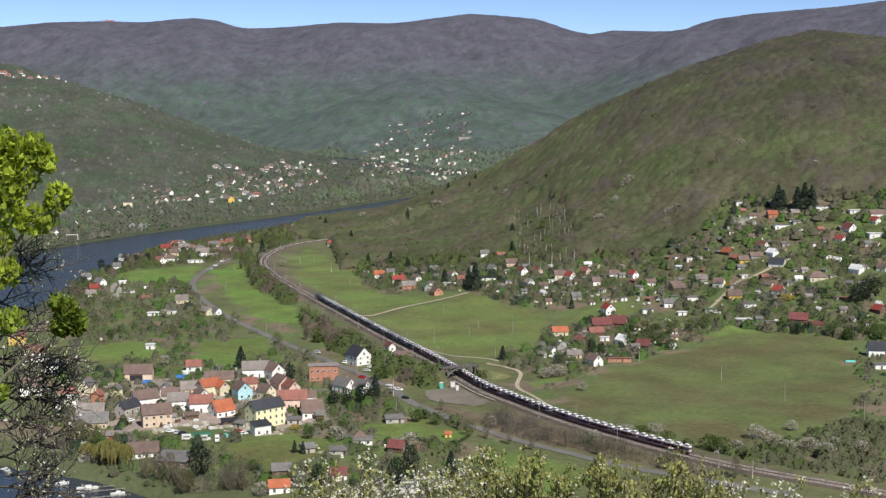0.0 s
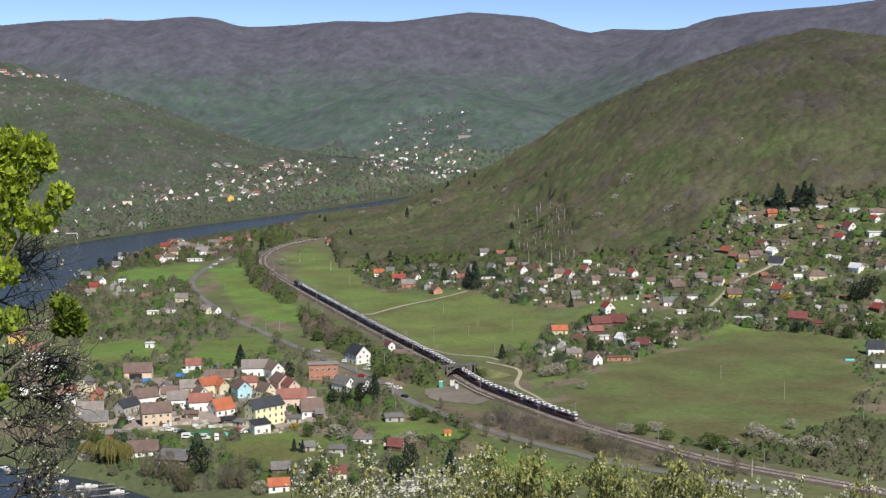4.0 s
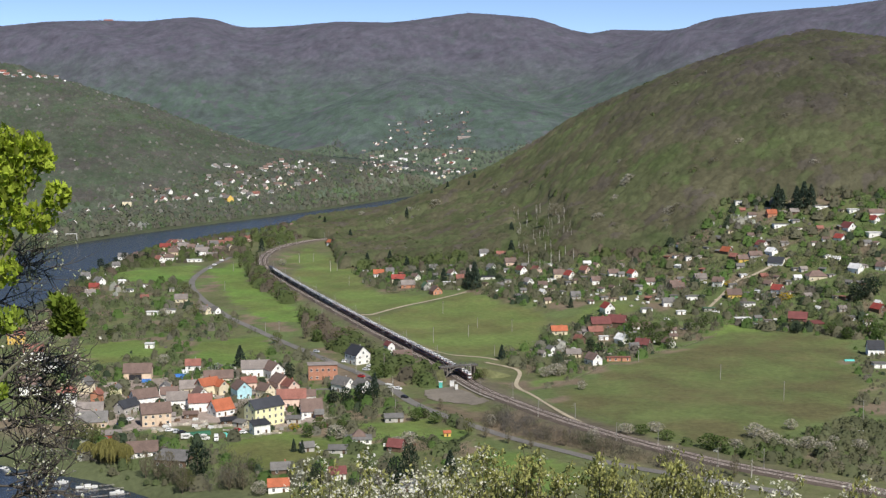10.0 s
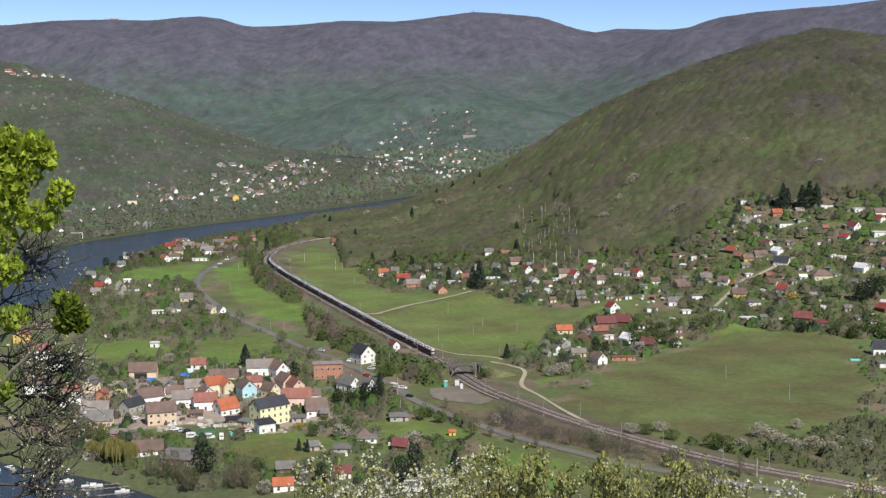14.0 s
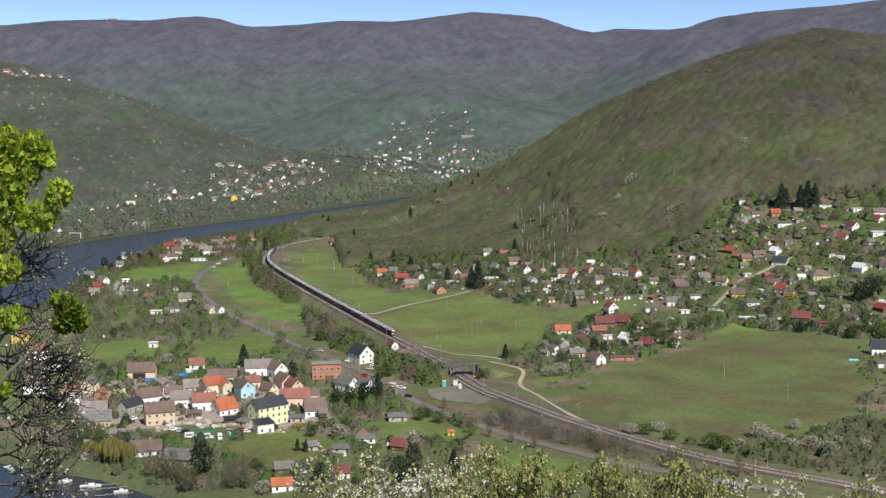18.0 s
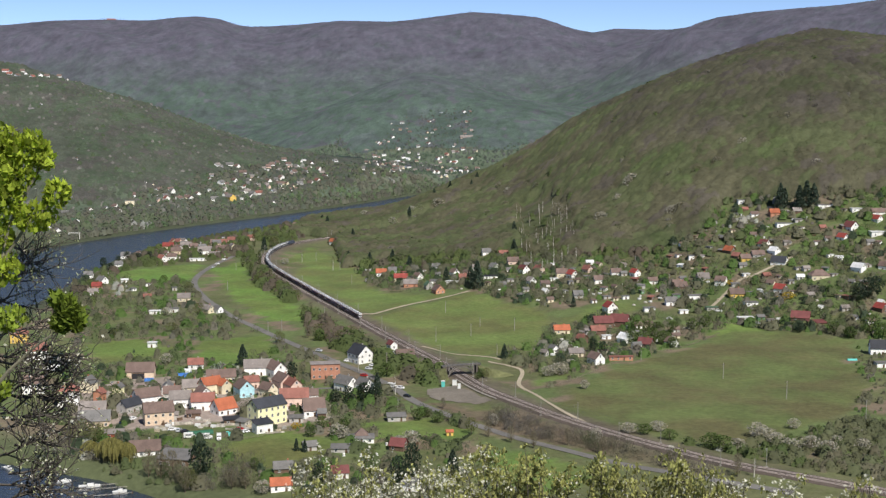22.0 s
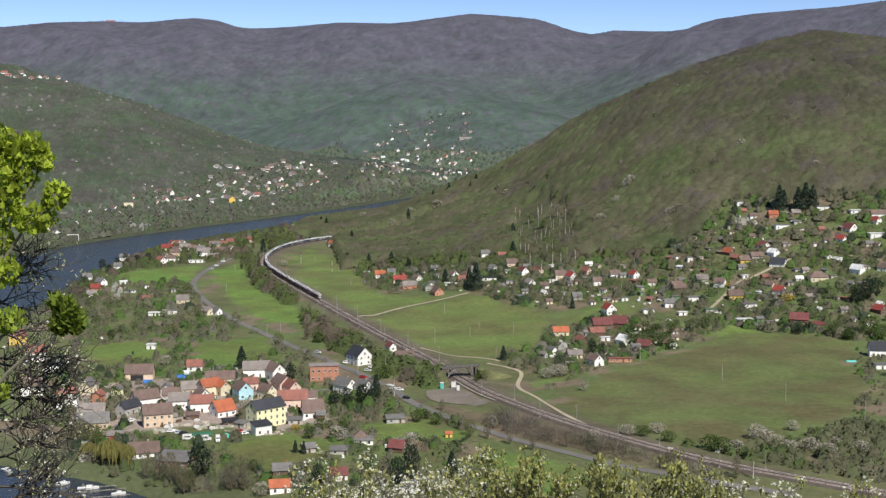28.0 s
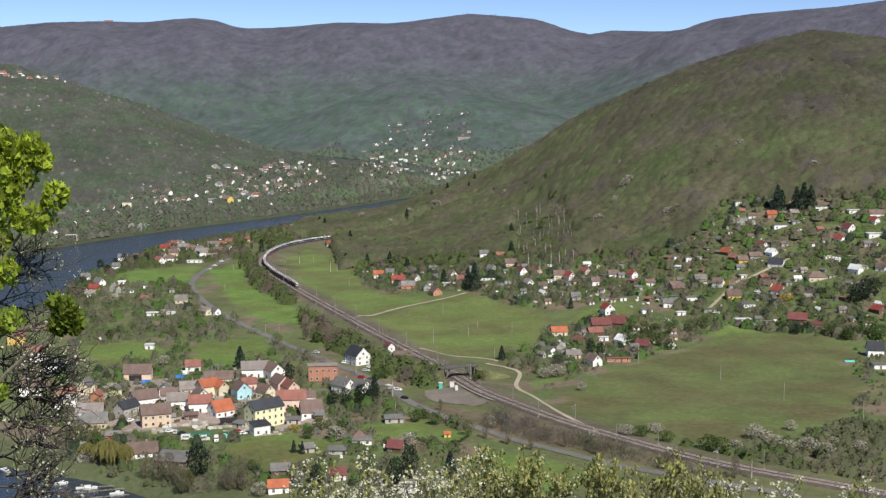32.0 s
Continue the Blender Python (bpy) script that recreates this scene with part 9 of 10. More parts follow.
def yard_item(kind, x, y, turn):
    """Small things that lie about in yards and gardens."""
    if kind not in YARD_ITEMS:
        bm, paint, label, category = yard_mesh(kind)
        YARD_ITEMS[kind] = (mesh_of(kind, bm, M[paint]), label, category)
    me, label, category = YARD_ITEMS[kind]
    ob = new(kind, me)
    ob.matrix_basis = pose(x, y, zat(x, y) - 0.02, 0, 0, turn)
    tagged(ob, label, category, "clutter of the yards")


parked_car(-131.3, 610.1, 10, "white")
parked_car(-127.6, 608.0, 80, "silver")
parked_car(-124.5, 606.0, 20, "black")
parked_car(-158.2, 624.4, 60, "blue")
parked_car(-59.6, 775.5, 10, "white")
parked_car(-43.4, 761.4, -20, "white")
parked_car(-45.2, 751.8, -20, "silver")
parked_car(-24.6, 701.8, -30, "white")
parked_car(-20.5, 680.5, -35, "black")
parked_car(-79.9, 807.8, -30, "silver")
parked_car(-99.1, 612.2, 10, "red")
parked_car(-95.7, 607.6, 40, "white")
parked_car(-220.7, 1246.4, -20, "white")
parked_car(-220.6, 1221.4, 60, "silver")
parked_car(-220.3, 1283.0, 5, "white")
parked_car(105.6, 851.6, 10, "white")
parked_car(95.1, 859.3, 10, "white")
parked_car(197.0, 931.0, 5, "white")
parked_car(235.3, 954.9, -30, "white")
parked_car(236.9, 949.3, -30, "silver")
parked_car(234.4, 959.9, -30, "white")
parked_car(216.6, 892.6, 5, "silver")
parked_car(-46.8, 734.1, -25, "red")
parked_car(-155.3, 631.1, 60, "white")
parked_car(-65.1, 759.2, 0, "silver")
parked_car(-40.7, 773.6, 10, "white")
parked_car(159.3, 913.7, 5, "white")
parked_car(55.4, 1089.0, 5, "black")
parked_car(284.3, 1057.3, 5, "white")
parked_car(293.1, 1055.9, 30, "silver")
parked_car(89.9, 1045.2, 5, "white")
van(-120.2, 596.5, 8)
van(-112.0, 594.8, 8)
van(-106.0, 594.0, -80)
van(-29.3, 704.8, -30)
boat(-153.0, 543.0, 12, 9, 2.8)
boat(-197.1, 570.0, -40, 7, 2.5)
boat(-203.0, 568.0, -30, 6, 2.2)
boat(-166.0, 550.0, 10, 6, 2.2)
boat(-138.0, 535.0, 20, 6, 2.2)
jetty(-143.0, 546.5, 18, 24)
jetty(-146.0, 539.5, 18, 22)
jetty(-140.0, 531.5, 18, 16)
jetty(-183.6, 558.1, -25, 14)
tent(-150.8, 732.2, 4, 9.5, 6, "tarp_blue", "bright blue tarpaulin tent behind the barn")
tent(-152.1, 744.4, 0, 7, 6, "tarp_white", "white tarpaulin tent behind the barn")
tent(-167.7, 721.6, 10, 5, 4, "tarp_blue", "blue tarpaulin cover over stacked goods")
tent(-116.7, 604.3, 20, 12, 4, "tarp_green", "dark green tarpaulin shelter beside the vans")
tent(-102.2, 603.0, 0, 4, 4, "tarp_teal", "small teal garden tent on the grass")
tent(248.1, 781.0, 0, 6, 2.4, "tarp_teal", "low teal tarpaulin over goods beside the field")
playhouse(1.9, 600.8, 10)
crate("cabinet", -1.3, 706.7, 2, 2, 3.2, "tarp_teal", "teal cabinet beside the gravel yard", "cabinet")
crate("notice_board", 5.0, 705.1, 2.4, 1, 3, "metal_white", "white notice board beside the track", "board")
crate("cabinet", 7.4, 697.0, 1.6, 1, 2.8, "metal_white", "white signal box beside the track", "cabinet")
crate("shed", 198.5, 599.7, 3.5, 3, 3, "black", "black compost shed on the lawn", "shed")
yard_item("water_tank", -156.6, 627.0, 39)
yard_item("covered_trailer", -157.2, 629.1, -7)
yard_item("water_tank", -152.6, 663.1, -23)
yard_item("water_tank", -86.9, 663.9, -28)
yard_item("board_stack", -92.1, 661.9, 19)
yard_item("water_tank", -79.9, 637.7, -23)
yard_item("woodpile", -134.8, 672.6, -13)
yard_item("board_stack", -80.4, 610.3, 23)
yard_item("covered_trailer", -160.2, 682.6, 35)
yard_item("board_stack", -92.4, 662.1, 14)
yard_item("water_tank", -159.9, 669.2, -31)
yard_item("rubble_mound", -170.0, 666.5, 23)
yard_item("rubble_mound", -83.5, 652.9, 9)
yard_item("covered_trailer", -120.6, 618.4, -1)
yard_item("rubble_mound", -111.3, 619.8, -29)
yard_item("board_stack", -97.3, 634.9, -20)
yard_item("rubble_mound", -158.5, 700.7, 7)
yard_item("covered_trailer", -173.4, 644.8, -36)
yard_item("rubble_mound", -161.0, 681.8, 5)
yard_item("covered_trailer", -122.9, 631.6, -8)
yard_item("rubble_mound", -121.5, 631.0, -15)
yard_item("woodpile", -89.8, 666.7, -30)
yard_item("covered_trailer", -70.1, 633.6, 22)
yard_item("water_tank", -102.7, 678.2, -10)
yard_item("water_tank", -101.0, 647.7, 34)
yard_item("woodpile", -155.2, 670.0, -31)
yard_item("woodpile", -79.4, 654.8, 13)
yard_item("water_tank", -147.8, 694.6, -16)
yard_item("water_tank", -98.1, 669.0, 6)
yard_item("water_tank", -135.0, 624.6, -21)
yard_item("woodpile", -170.6, 639.0, 28)
yard_item("rubble_mound", -132.6, 668.3, 2)
yard_item("water_tank", -133.3, 620.6, 37)
yard_item("rubble_mound", -95.9, 629.0, -29)
yard_item("rubble_mound", -90.5, 656.2, 21)
yard_item("woodpile", -114.8, 699.8, -21)
yard_item("covered_trailer", -134.7, 616.6, -9)
yard_item("rubble_mound", -116.6, 625.5, -36)
yard_item("rubble_mound", -84.8, 642.6, -13)
yard_item("woodpile", -174.8, 677.2, 25)
yard_item("woodpile", -81.4, 633.0, -19)
yard_item("board_stack", -93.6, 657.0, 1)
yard_item("water_tank", -81.4, 652.7, 15)
yard_item("covered_trailer", -139.1, 694.9, -14)
yard_item("water_tank", -122.8, 680.9, 4)
yard_item("covered_trailer", -90.8, 643.2, -15)
yard_item("board_stack", -16.8, 567.8, 12)
yard_item("water_tank", -45.3, 564.4, -2)
yard_item("water_tank", -21.0, 554.3, -6)
yard_item("rubble_mound", -30.0, 546.9, -13)
yard_item("water_tank", -23.8, 568.6, 18)
yard_item("water_tank", -27.1, 584.7, 23)
yard_item("water_tank", -15.7, 605.1, -35)
yard_item("woodpile", -61.5, 631.5, 5)
yard_item("rubble_mound", -43.1, 597.5, -16)
yard_item("woodpile", -56.5, 621.3, 29)
yard_item("woodpile", -13.7, 585.1, -3)
yard_item("water_tank", -37.5, 564.1, -18)
yard_item("woodpile", -31.7, 541.8, 37)
yard_item("water_tank", -30.8, 566.0, -30)
yard_item("woodpile", -13.6, 574.7, -13)
yard_item("board_stack", -42.3, 608.0, -38)
yard_item("woodpile", -15.3, 595.4, 35)
yard_item("board_stack", 87.2, 1072.9, 27)
yard_item("water_tank", 93.9, 967.2, 30)
yard_item("rubble_mound", 149.7, 962.1, -22)
yard_item("covered_trailer", 146.1, 970.1, 26)
yard_item("board_stack", 1.5, 1101.6, -4)
yard_item("rubble_mound", 12.9, 1043.7, 0)
yard_item("covered_trailer", 9.3, 1071.6, 17)
yard_item("covered_trailer", 161.6, 969.5, -3)
yard_item("covered_trailer", 70.6, 981.5, -13)
yard_item("woodpile", 88.5, 1074.0, 31)
yard_item("board_stack", 22.6, 1061.2, 18)
yard_item("board_stack", 38.9, 1008.0, 39)
yard_item("water_tank", 90.2, 989.8, -7)
yard_item("water_tank", 94.5, 989.4, -32)
yard_item("water_tank", 148.2, 978.0, 10)
yard_item("covered_trailer", 118.9, 991.5, -26)
yard_item("water_tank", 139.1, 1013.8, 5)
yard_item("water_tank", 111.4, 1002.5, -3)
yard_item("woodpile", 59.5, 1052.4, -25)
yard_item("board_stack", 139.3, 1009.4, -10)
yard_item("water_tank", 26.9, 1063.0, 31)
yard_item("covered_trailer", 153.1, 961.2, 38)
yard_item("board_stack", 140.9, 1007.8, -4)
yard_item("rubble_mound", 169.2, 983.4, -26)
yard_item("woodpile", 58.9, 1063.7, 7)
yard_item("woodpile", 38.8, 1028.6, 3)
yard_item("covered_trailer", 89.2, 1071.3, 32)
yard_item("covered_trailer", 124.6, 961.8, -16)
yard_item("woodpile", 179.2, 958.5, -7)
yard_item("covered_trailer", 113.4, 989.6, -17)
yard_item("rubble_mound", 139.9, 955.3, 11)
yard_item("water_tank", 53.0, 1036.0, -36)
yard_item("water_tank", 95.0, 975.8, -1)
yard_item("woodpile", 117.3, 1003.3, -38)
yard_item("rubble_mound", 224.6, 1075.7, 26)
yard_item("covered_trailer", 232.5, 897.7, -4)
yard_item("rubble_mound", 266.8, 924.0, -11)
yard_item("water_tank", 316.8, 941.7, -33)
yard_item("covered_trailer", 263.4, 1025.5, 33)
yard_item("board_stack", 310.5, 987.1, 18)
yard_item("water_tank", 248.2, 1087.4, -25)
yard_item("board_stack", 196.2, 1027.0, 1)
yard_item("covered_trailer", 251.9, 950.5, -4)
yard_item("board_stack", 228.8, 978.7, -38)
yard_item("board_stack", 320.1, 1009.9, 33)
yard_item("covered_trailer", 291.9, 858.1, -5)
yard_item("rubble_mound", 293.4, 888.0, -17)
yard_item("rubble_mound", 309.7, 1005.3, 40)
yard_item("rubble_mound", 268.8, 928.5, -31)
yard_item("covered_trailer", 202.1, 992.9, -30)
yard_item("rubble_mound", 337.8, 1034.2, -3)
yard_item("board_stack", 274.1, 991.6, 31)
yard_item("rubble_mound", 232.9, 1042.3, 9)
yard_item("woodpile", 255.8, 1069.3, 12)
yard_item("water_tank", 331.2, 1040.3, 3)
yard_item("rubble_mound", 244.0, 1010.2, 15)
yard_item("water_tank", 353.2, 1045.7, 30)
yard_item("rubble_mound", 221.2, 927.8, 20)
yard_item("water_tank", 256.8, 1042.5, -36)
yard_item("woodpile", 292.2, 1026.0, -25)
yard_item("rubble_mound", 265.4, 952.5, -15)
yard_item("board_stack", 243.0, 953.8, -29)
yard_item("water_tank", 331.0, 1008.3, 9)
yard_item("water_tank", 204.5, 945.1, 24)
yard_item("board_stack", 300.0, 1003.7, -16)
yard_item("board_stack", 268.8, 1016.2, 34)
yard_item("water_tank", 249.3, 1007.4, 16)
yard_item("woodpile", 172.4, 1053.9, 14)
yard_item("woodpile", 244.6, 932.4, 11)
yard_item("water_tank", 215.9, 899.1, 16)
yard_item("water_tank", 296.3, 933.9, 20)
yard_item("water_tank", 212.3, 966.8, -5)
yard_item("rubble_mound", 230.9, 943.9, -25)
yard_item("water_tank", 240.4, 1028.6, 23)
yard_item("water_tank", 258.9, 976.2, -2)
yard_item("rubble_mound", 286.8, 933.8, 28)
yard_item("water_tank", 199.7, 929.4, -22)
yard_item("board_stack", 202.8, 955.8, -0)
yard_item("rubble_mound", 123.5, 871.8, 24)
yard_item("board_stack", 106.1, 837.6, 10)
yard_item("rubble_mound", 164.5, 885.3, 17)
yard_item("woodpile", 136.8, 847.6, -0)
yard_item("board_stack", 74.2, 837.9, -30)
yard_item("rubble_mound", 142.7, 875.3, 20)
yard_item("woodpile", 101.7, 826.0, -18)
yard_item("covered_trailer", 66.4, 793.8, 12)
yard_item("rubble_mound", 104.4, 802.6, -28)
yard_item("covered_trailer", 83.2, 817.0, -40)
yard_item("covered_trailer", 146.1, 872.5, 38)
yard_item("covered_trailer", 76.9, 845.6, 11)
yard_item("water_tank", 139.3, 844.6, -12)
yard_item("board_stack", 73.7, 810.9, -18)
yard_item("covered_trailer", 86.1, 808.0, -1)
yard_item("board_stack", 93.8, 790.2, -3)
yard_item("board_stack", -261.4, 1298.1, 5)
yard_item("covered_trailer", -224.0, 1303.9, -37)
yard_item("water_tank", -267.8, 1298.9, 24)
yard_item("woodpile", -220.1, 1297.7, 10)
yard_item("woodpile", -268.8, 1306.9, 31)
yard_item("board_stack", -222.0, 1290.4, -1)
yard_item("rubble_mound", -226.1, 1304.6, 30)
yard_item("rubble_mound", -237.6, 1275.6, 32)
yard_item("covered_trailer", -251.3, 1386.5, -22)
yard_item("rubble_mound", -262.6, 1365.2, -20)
fence(1.3, "brown wooden fence along the field edge", (94, 758), (121, 795), (151, 822), (186, 869))
fence(1.3, "brown wooden fence round the village meadow", (-102, 592), (-91, 596), (-72, 610), (-60, 604))
fence(1.4, "brown wooden fence beside the lane", (-9, 603), (4, 583), (15, 592))
fence(1.2, "brown wooden fence below the farm", (55, 700), (72, 723), (92, 753))
fence(1.2, "brown wooden fence along the garden lane", (196, 897), (217, 885), (235, 866))

portal_frame(-437, 1520, 12, 12.5, 6.0)

def terrace_wall(x, y, turn, long, tall):
    """A low retaining wall of pale rubble stone, course upon course."""
    home = place("terrace_wall", x, y, turn, "low pale stone terrace wall in the yards", "wall", "terraces of the yards", 0.3)
    rs = random.Random(int(x * 11 + y))
    a = -long / 2
    while a < long / 2:
        w = rs.uniform(0.9, 1.7)
        h = tall * rs.uniform(0.75, 1.1)
        part("stone", boxes((a, a + w - 0.06, -0.25, 0.25 + rs.uniform(-0.08, 0.08), 0, h)), M["pale_stone"], home)
        a += w


M["pale_stone"] = mat("pale_stone", (0.44, 0.4, 0.34), 0.9, 0.3, 2, 0.4, 0.3, spread=0.3)
for at in ((-131, 622, 8, 14, 1.5), (-117, 619, -4, 10, 1.3), (-108, 622, 12, 8, 1.4), (-134, 613, 4, 11, 1.2), (-103, 613, -20, 7, 1.2), (-82, 606, 10, 8, 1.1), (-122, 629, 5, 9, 1.3)):
    terrace_wall(*at)
ry = random.Random(88)
for k in range(20):
    yard_item(ry.choice(("rubble_mound", "woodpile", "board_stack", "rubble_mound", "covered_trailer")), ry.uniform(-142, -95), ry.uniform(607, 632), ry.uniform(-40, 40))

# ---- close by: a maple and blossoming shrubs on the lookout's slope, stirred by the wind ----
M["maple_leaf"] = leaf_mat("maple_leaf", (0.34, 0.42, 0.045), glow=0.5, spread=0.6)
# the same maple leaf, darkened in colour for bunches that hang in shade
M["shaded_leaf"] = leaf_mat("shaded_maple_leaf", (0.22, 0.29, 0.035), glow=0.45, spread=0.6)
M["deep_shade_leaf"] = leaf_mat("deep_shaded_maple_leaf", (0.15, 0.205, 0.026), glow=0.45, spread=0.6)
M["petal"] = leaf_mat("white_petal", (0.7, 0.69, 0.58), glow=0.25, spread=0.25)
M["young_leaf"] = leaf_mat("young_leaf", (0.33, 0.335, 0.115), glow=0.38, spread=0.5)
M["pale_leaf"] = leaf_mat("pale_leaf", (0.38, 0.4, 0.21), glow=0.3, spread=0.4)
M["twig"] = mat("dark_twig", (0.075, 0.065, 0.055), 0.85, 0.3, 30, 4, 0.3)
M["limb"] = mat("grey_green_limb", (0.17, 0.16, 0.11), 0.85, 0.3, 20, 3, 0.3)


def spot(u, v, far):
    """A place seen from the lookout: u metres per metre to the right, v up."""
    return Vector((u * far, far, EYE[2] + v * far))


def limb_line(bm, points, r0, r1, n=6):
    k = len(points) - 1
    for i in range(k):
        tube(bm, points[i], points[i + 1], r0 + (r1 - r0) * i / k, r0 + (r1 - r0) * (i + 1) / k, n)


def leaf_fan(r, at, size, lobes=True):
    """One leaf, folded a little along its middle, hanging at a chance angle: corners and faces."""
    if lobes:
        rim = [(0, -0.4), (0.3, -0.35), (0.62, -0.05), (0.36, 0.2), (0.62, 0.7), (0.27, 0.65), (0.0, 1.3)]
    else:
        rim = [(0, -0.5), (0.28, -0.2), (0.32, 0.2), (0.0, 0.75)]
    e = Euler((r.uniform(0.3, 1.9), r.uniform(-0.5, 0.5), r.uniform(0, 6.283))).to_matrix()
    s = size * r.uniform(0.6, 1.2)
    left = [at + e @ Vector((-a * s, b * s, -0.25 * a * s)) for a, b in rim]
    right = [at + e @ Vector((a * s, b * s, -0.25 * a * s)) for a, b in rim]
    return left, right


def leaves_bm(r, spots, size, lobes=True):
    bm = bmesh.new()
    for at in spots:
        left, right = leaf_fan(r, at, size, lobes)
        spine = [bm.verts.new(left[0]), bm.verts.new(left[-1])]
        for side, flip in ((left[1:-1], False), (right[1:-1], True)):
            v = [spine[0]] + [bm.verts.new(p) for p in side] + [spine[1]]
            bm.faces.new(v[::-1] if flip else v)
    return bm


def blossom_bm(r, spots, size):
    """Five small petals round each spot."""
    bm = bmesh.new()
    for at in spots:
        e = Euler((r.uniform(-0.9, 0.9), r.uniform(-0.9, 0.9), r.uniform(0, 6.283))).to_matrix()
        s = size * r.uniform(0.6, 1.25)
        for k in range(5):
            a = k * 1.2566
            pts = [(0, 0, 0), (math.cos(a - 0.5) * s * 0.7, math.sin(a - 0.5) * s * 0.7, 0.15 * s), (math.cos(a) * s, math.sin(a) * s, 0.3 * s), (math.cos(a + 0.5) * s * 0.7, math.sin(a + 0.5) * s * 0.7, 0.15 * s)]
            bm.faces.new([bm.verts.new(at + e @ Vector(p)) for p in pts])
    return bm


def blob(r, centre, a, b, n):
    """Chance places in a flattened ball."""
    out = []
    while len(out) < n:
        p = Vector((r.uniform(-1, 1), r.uniform(-1, 1), r.uniform(-1, 1)))
        if 0.05 < p.length < 1:
            out.append(centre + Vector((p.x * a, p.y * a, p.z * b)))
    return out


PX = 1 / 2300.0
SWAYING = []


def at_view(px, py, far):
    """The place that lies in a given direction of the long lens, some way off."""
    down, drop = radians(90 - 83.526), (py - 441) * PX
    fall = (drop * math.cos(down) + math.sin(down)) / (math.cos(down) - drop * math.sin(down))
    return spot((px - 784) * PX * (math.cos(down) + fall * math.sin(down)), -fall, far)


FAR_MAPLE = 13.0
rf = random.Random(21)
maple = new("maple_tree")
maple.matrix_basis = Matrix.Translation((-5.6, FAR_MAPLE, zat(-5.6, FAR_MAPLE)))
tagged(maple, "young maple with bright green spring leaves", "tree")
root = maple.matrix_basis.translation
bm = bmesh.new()
limb_line(bm, [Vector((0, 0, -0.5)), Vector((0.1, 0, 2.0)), Vector((0.05, 0.05, 5.0)), Vector((0.25, 0, 8.2)), Vector((0.2, 0, 9.6))], 0.16, 0.03, 9)
part("trunk", bm, M["limb"], maple, "smooth grey-green trunk")


def leafy_branch(name, pivot, line, blobs, leaf, size, sway):
    """A branch that hinges at its pivot and carries bunches of leaves; all in the maple's space."""
    base = at_view(*pivot, FAR_MAPLE) - root
    ob_bm = bmesh.new()
    pts = [at_view(px, py, FAR_MAPLE) - root - base for px, py in [pivot] + line]
    limb_line(ob_bm, pts, 0.026, 0.008)
    spots = []
    for px, py, a, b, n in blobs:
        c = at_view(px, py, FAR_MAPLE) - root - base
        near = min(pts, key=lambda p: (p - c).length)
        tube(ob_bm, near, c, 0.008, 0.004, 4)
        for q in blob(rf, c, a * PX * FAR_MAPLE, b * PX * FAR_MAPLE, 6):
            tube(ob_bm, c, q, 0.005, 0.002, 3)
        spots += blob(rf, c, a * 1.12 * PX * FAR_MAPLE, b * 1.12 * PX * FAR_MAPLE, int(n * 3.6))
    branch = part(name, ob_bm, M["limb"], maple)
    branch.matrix_basis = Matrix.Translation(base)
    part("leaves", leaves_bm(rf, spots, size), M[leaf], branch, "bunch of lobed green leaves")
    SWAYING.append((branch, base, sway))


leafy_branch("branch", (-30, 560), [(-2, 470), (8, 420), (25, 370), (55, 325), (78, 280)], [(48, 266, 34, 30, 70), (5, 262, 30, 36, 70), (0, 300, 30, 40, 60), (24, 310, 40, 30, 70), (74, 285, 20, 20, 26)], "maple_leaf", 0.052, 1.0)
leafy_branch("branch", (-40, 620), [(-10, 520), (10, 450), (45, 400), (85, 365), (98, 350)], [(98, 348, 22, 24, 45), (58, 388, 36, 24, 60), (5, 355, 34, 38, 70)], "maple_leaf", 0.052, 0.85)
leafy_branch("branch", (-50, 640), [(-20, 560), (0, 500)], [(0, 478, 30, 30, 50), (-5, 420, 26, 26, 40)], "maple_leaf", 0.052, 0.7)
# this bunch and the next have shade painted into their leaf colour
leafy_branch("branch", (-40, 720), [(10, 660), (60, 615), (95, 590)], [(100, 540, 10, 14, 22), (117, 558, 15, 20, 46), (134, 577, 9, 12, 18), (106, 579, 14, 10, 22)], "deep_shade_leaf", 0.085, 1.0)
leafy_branch("branch", (-50, 680), [(-10, 610), (10, 580)], [(12, 568, 30, 22, 40), (-10, 690, 24, 20, 26)], "shaded_leaf", 0.047, 0.7)


def twig_tree(bm, r, start, way, length, radius, depth, tips):
    """Crooked twigs that fork again and again."""
    p, d = start.copy(), way.normalized()
    n = 4
    for k in range(n):
        d = (d + Vector((r.uniform(-0.45, 0.45), r.uniform(-0.35, 0.35), r.uniform(-0.35, 0.4)))).normalized()
        q = p + d * length / n
        tube(bm, p, q, radius * (1 - 0.15 * k), radius * (0.85 - 0.15 * k), 4)
        p = q
        tips.append(p.copy())
        for _ in range(0 if not depth else 2 if depth > 1 else 1):
            side = (d + Vector((r.uniform(-1.1, 1.1), r.uniform(-0.7, 0.7), r.uniform(-0.8, 0.9)))).normalized()
            twig_tree(bm, r, p, side, length * r.uniform(0.5, 0.75), radius * 0.6, depth - 1, tips)


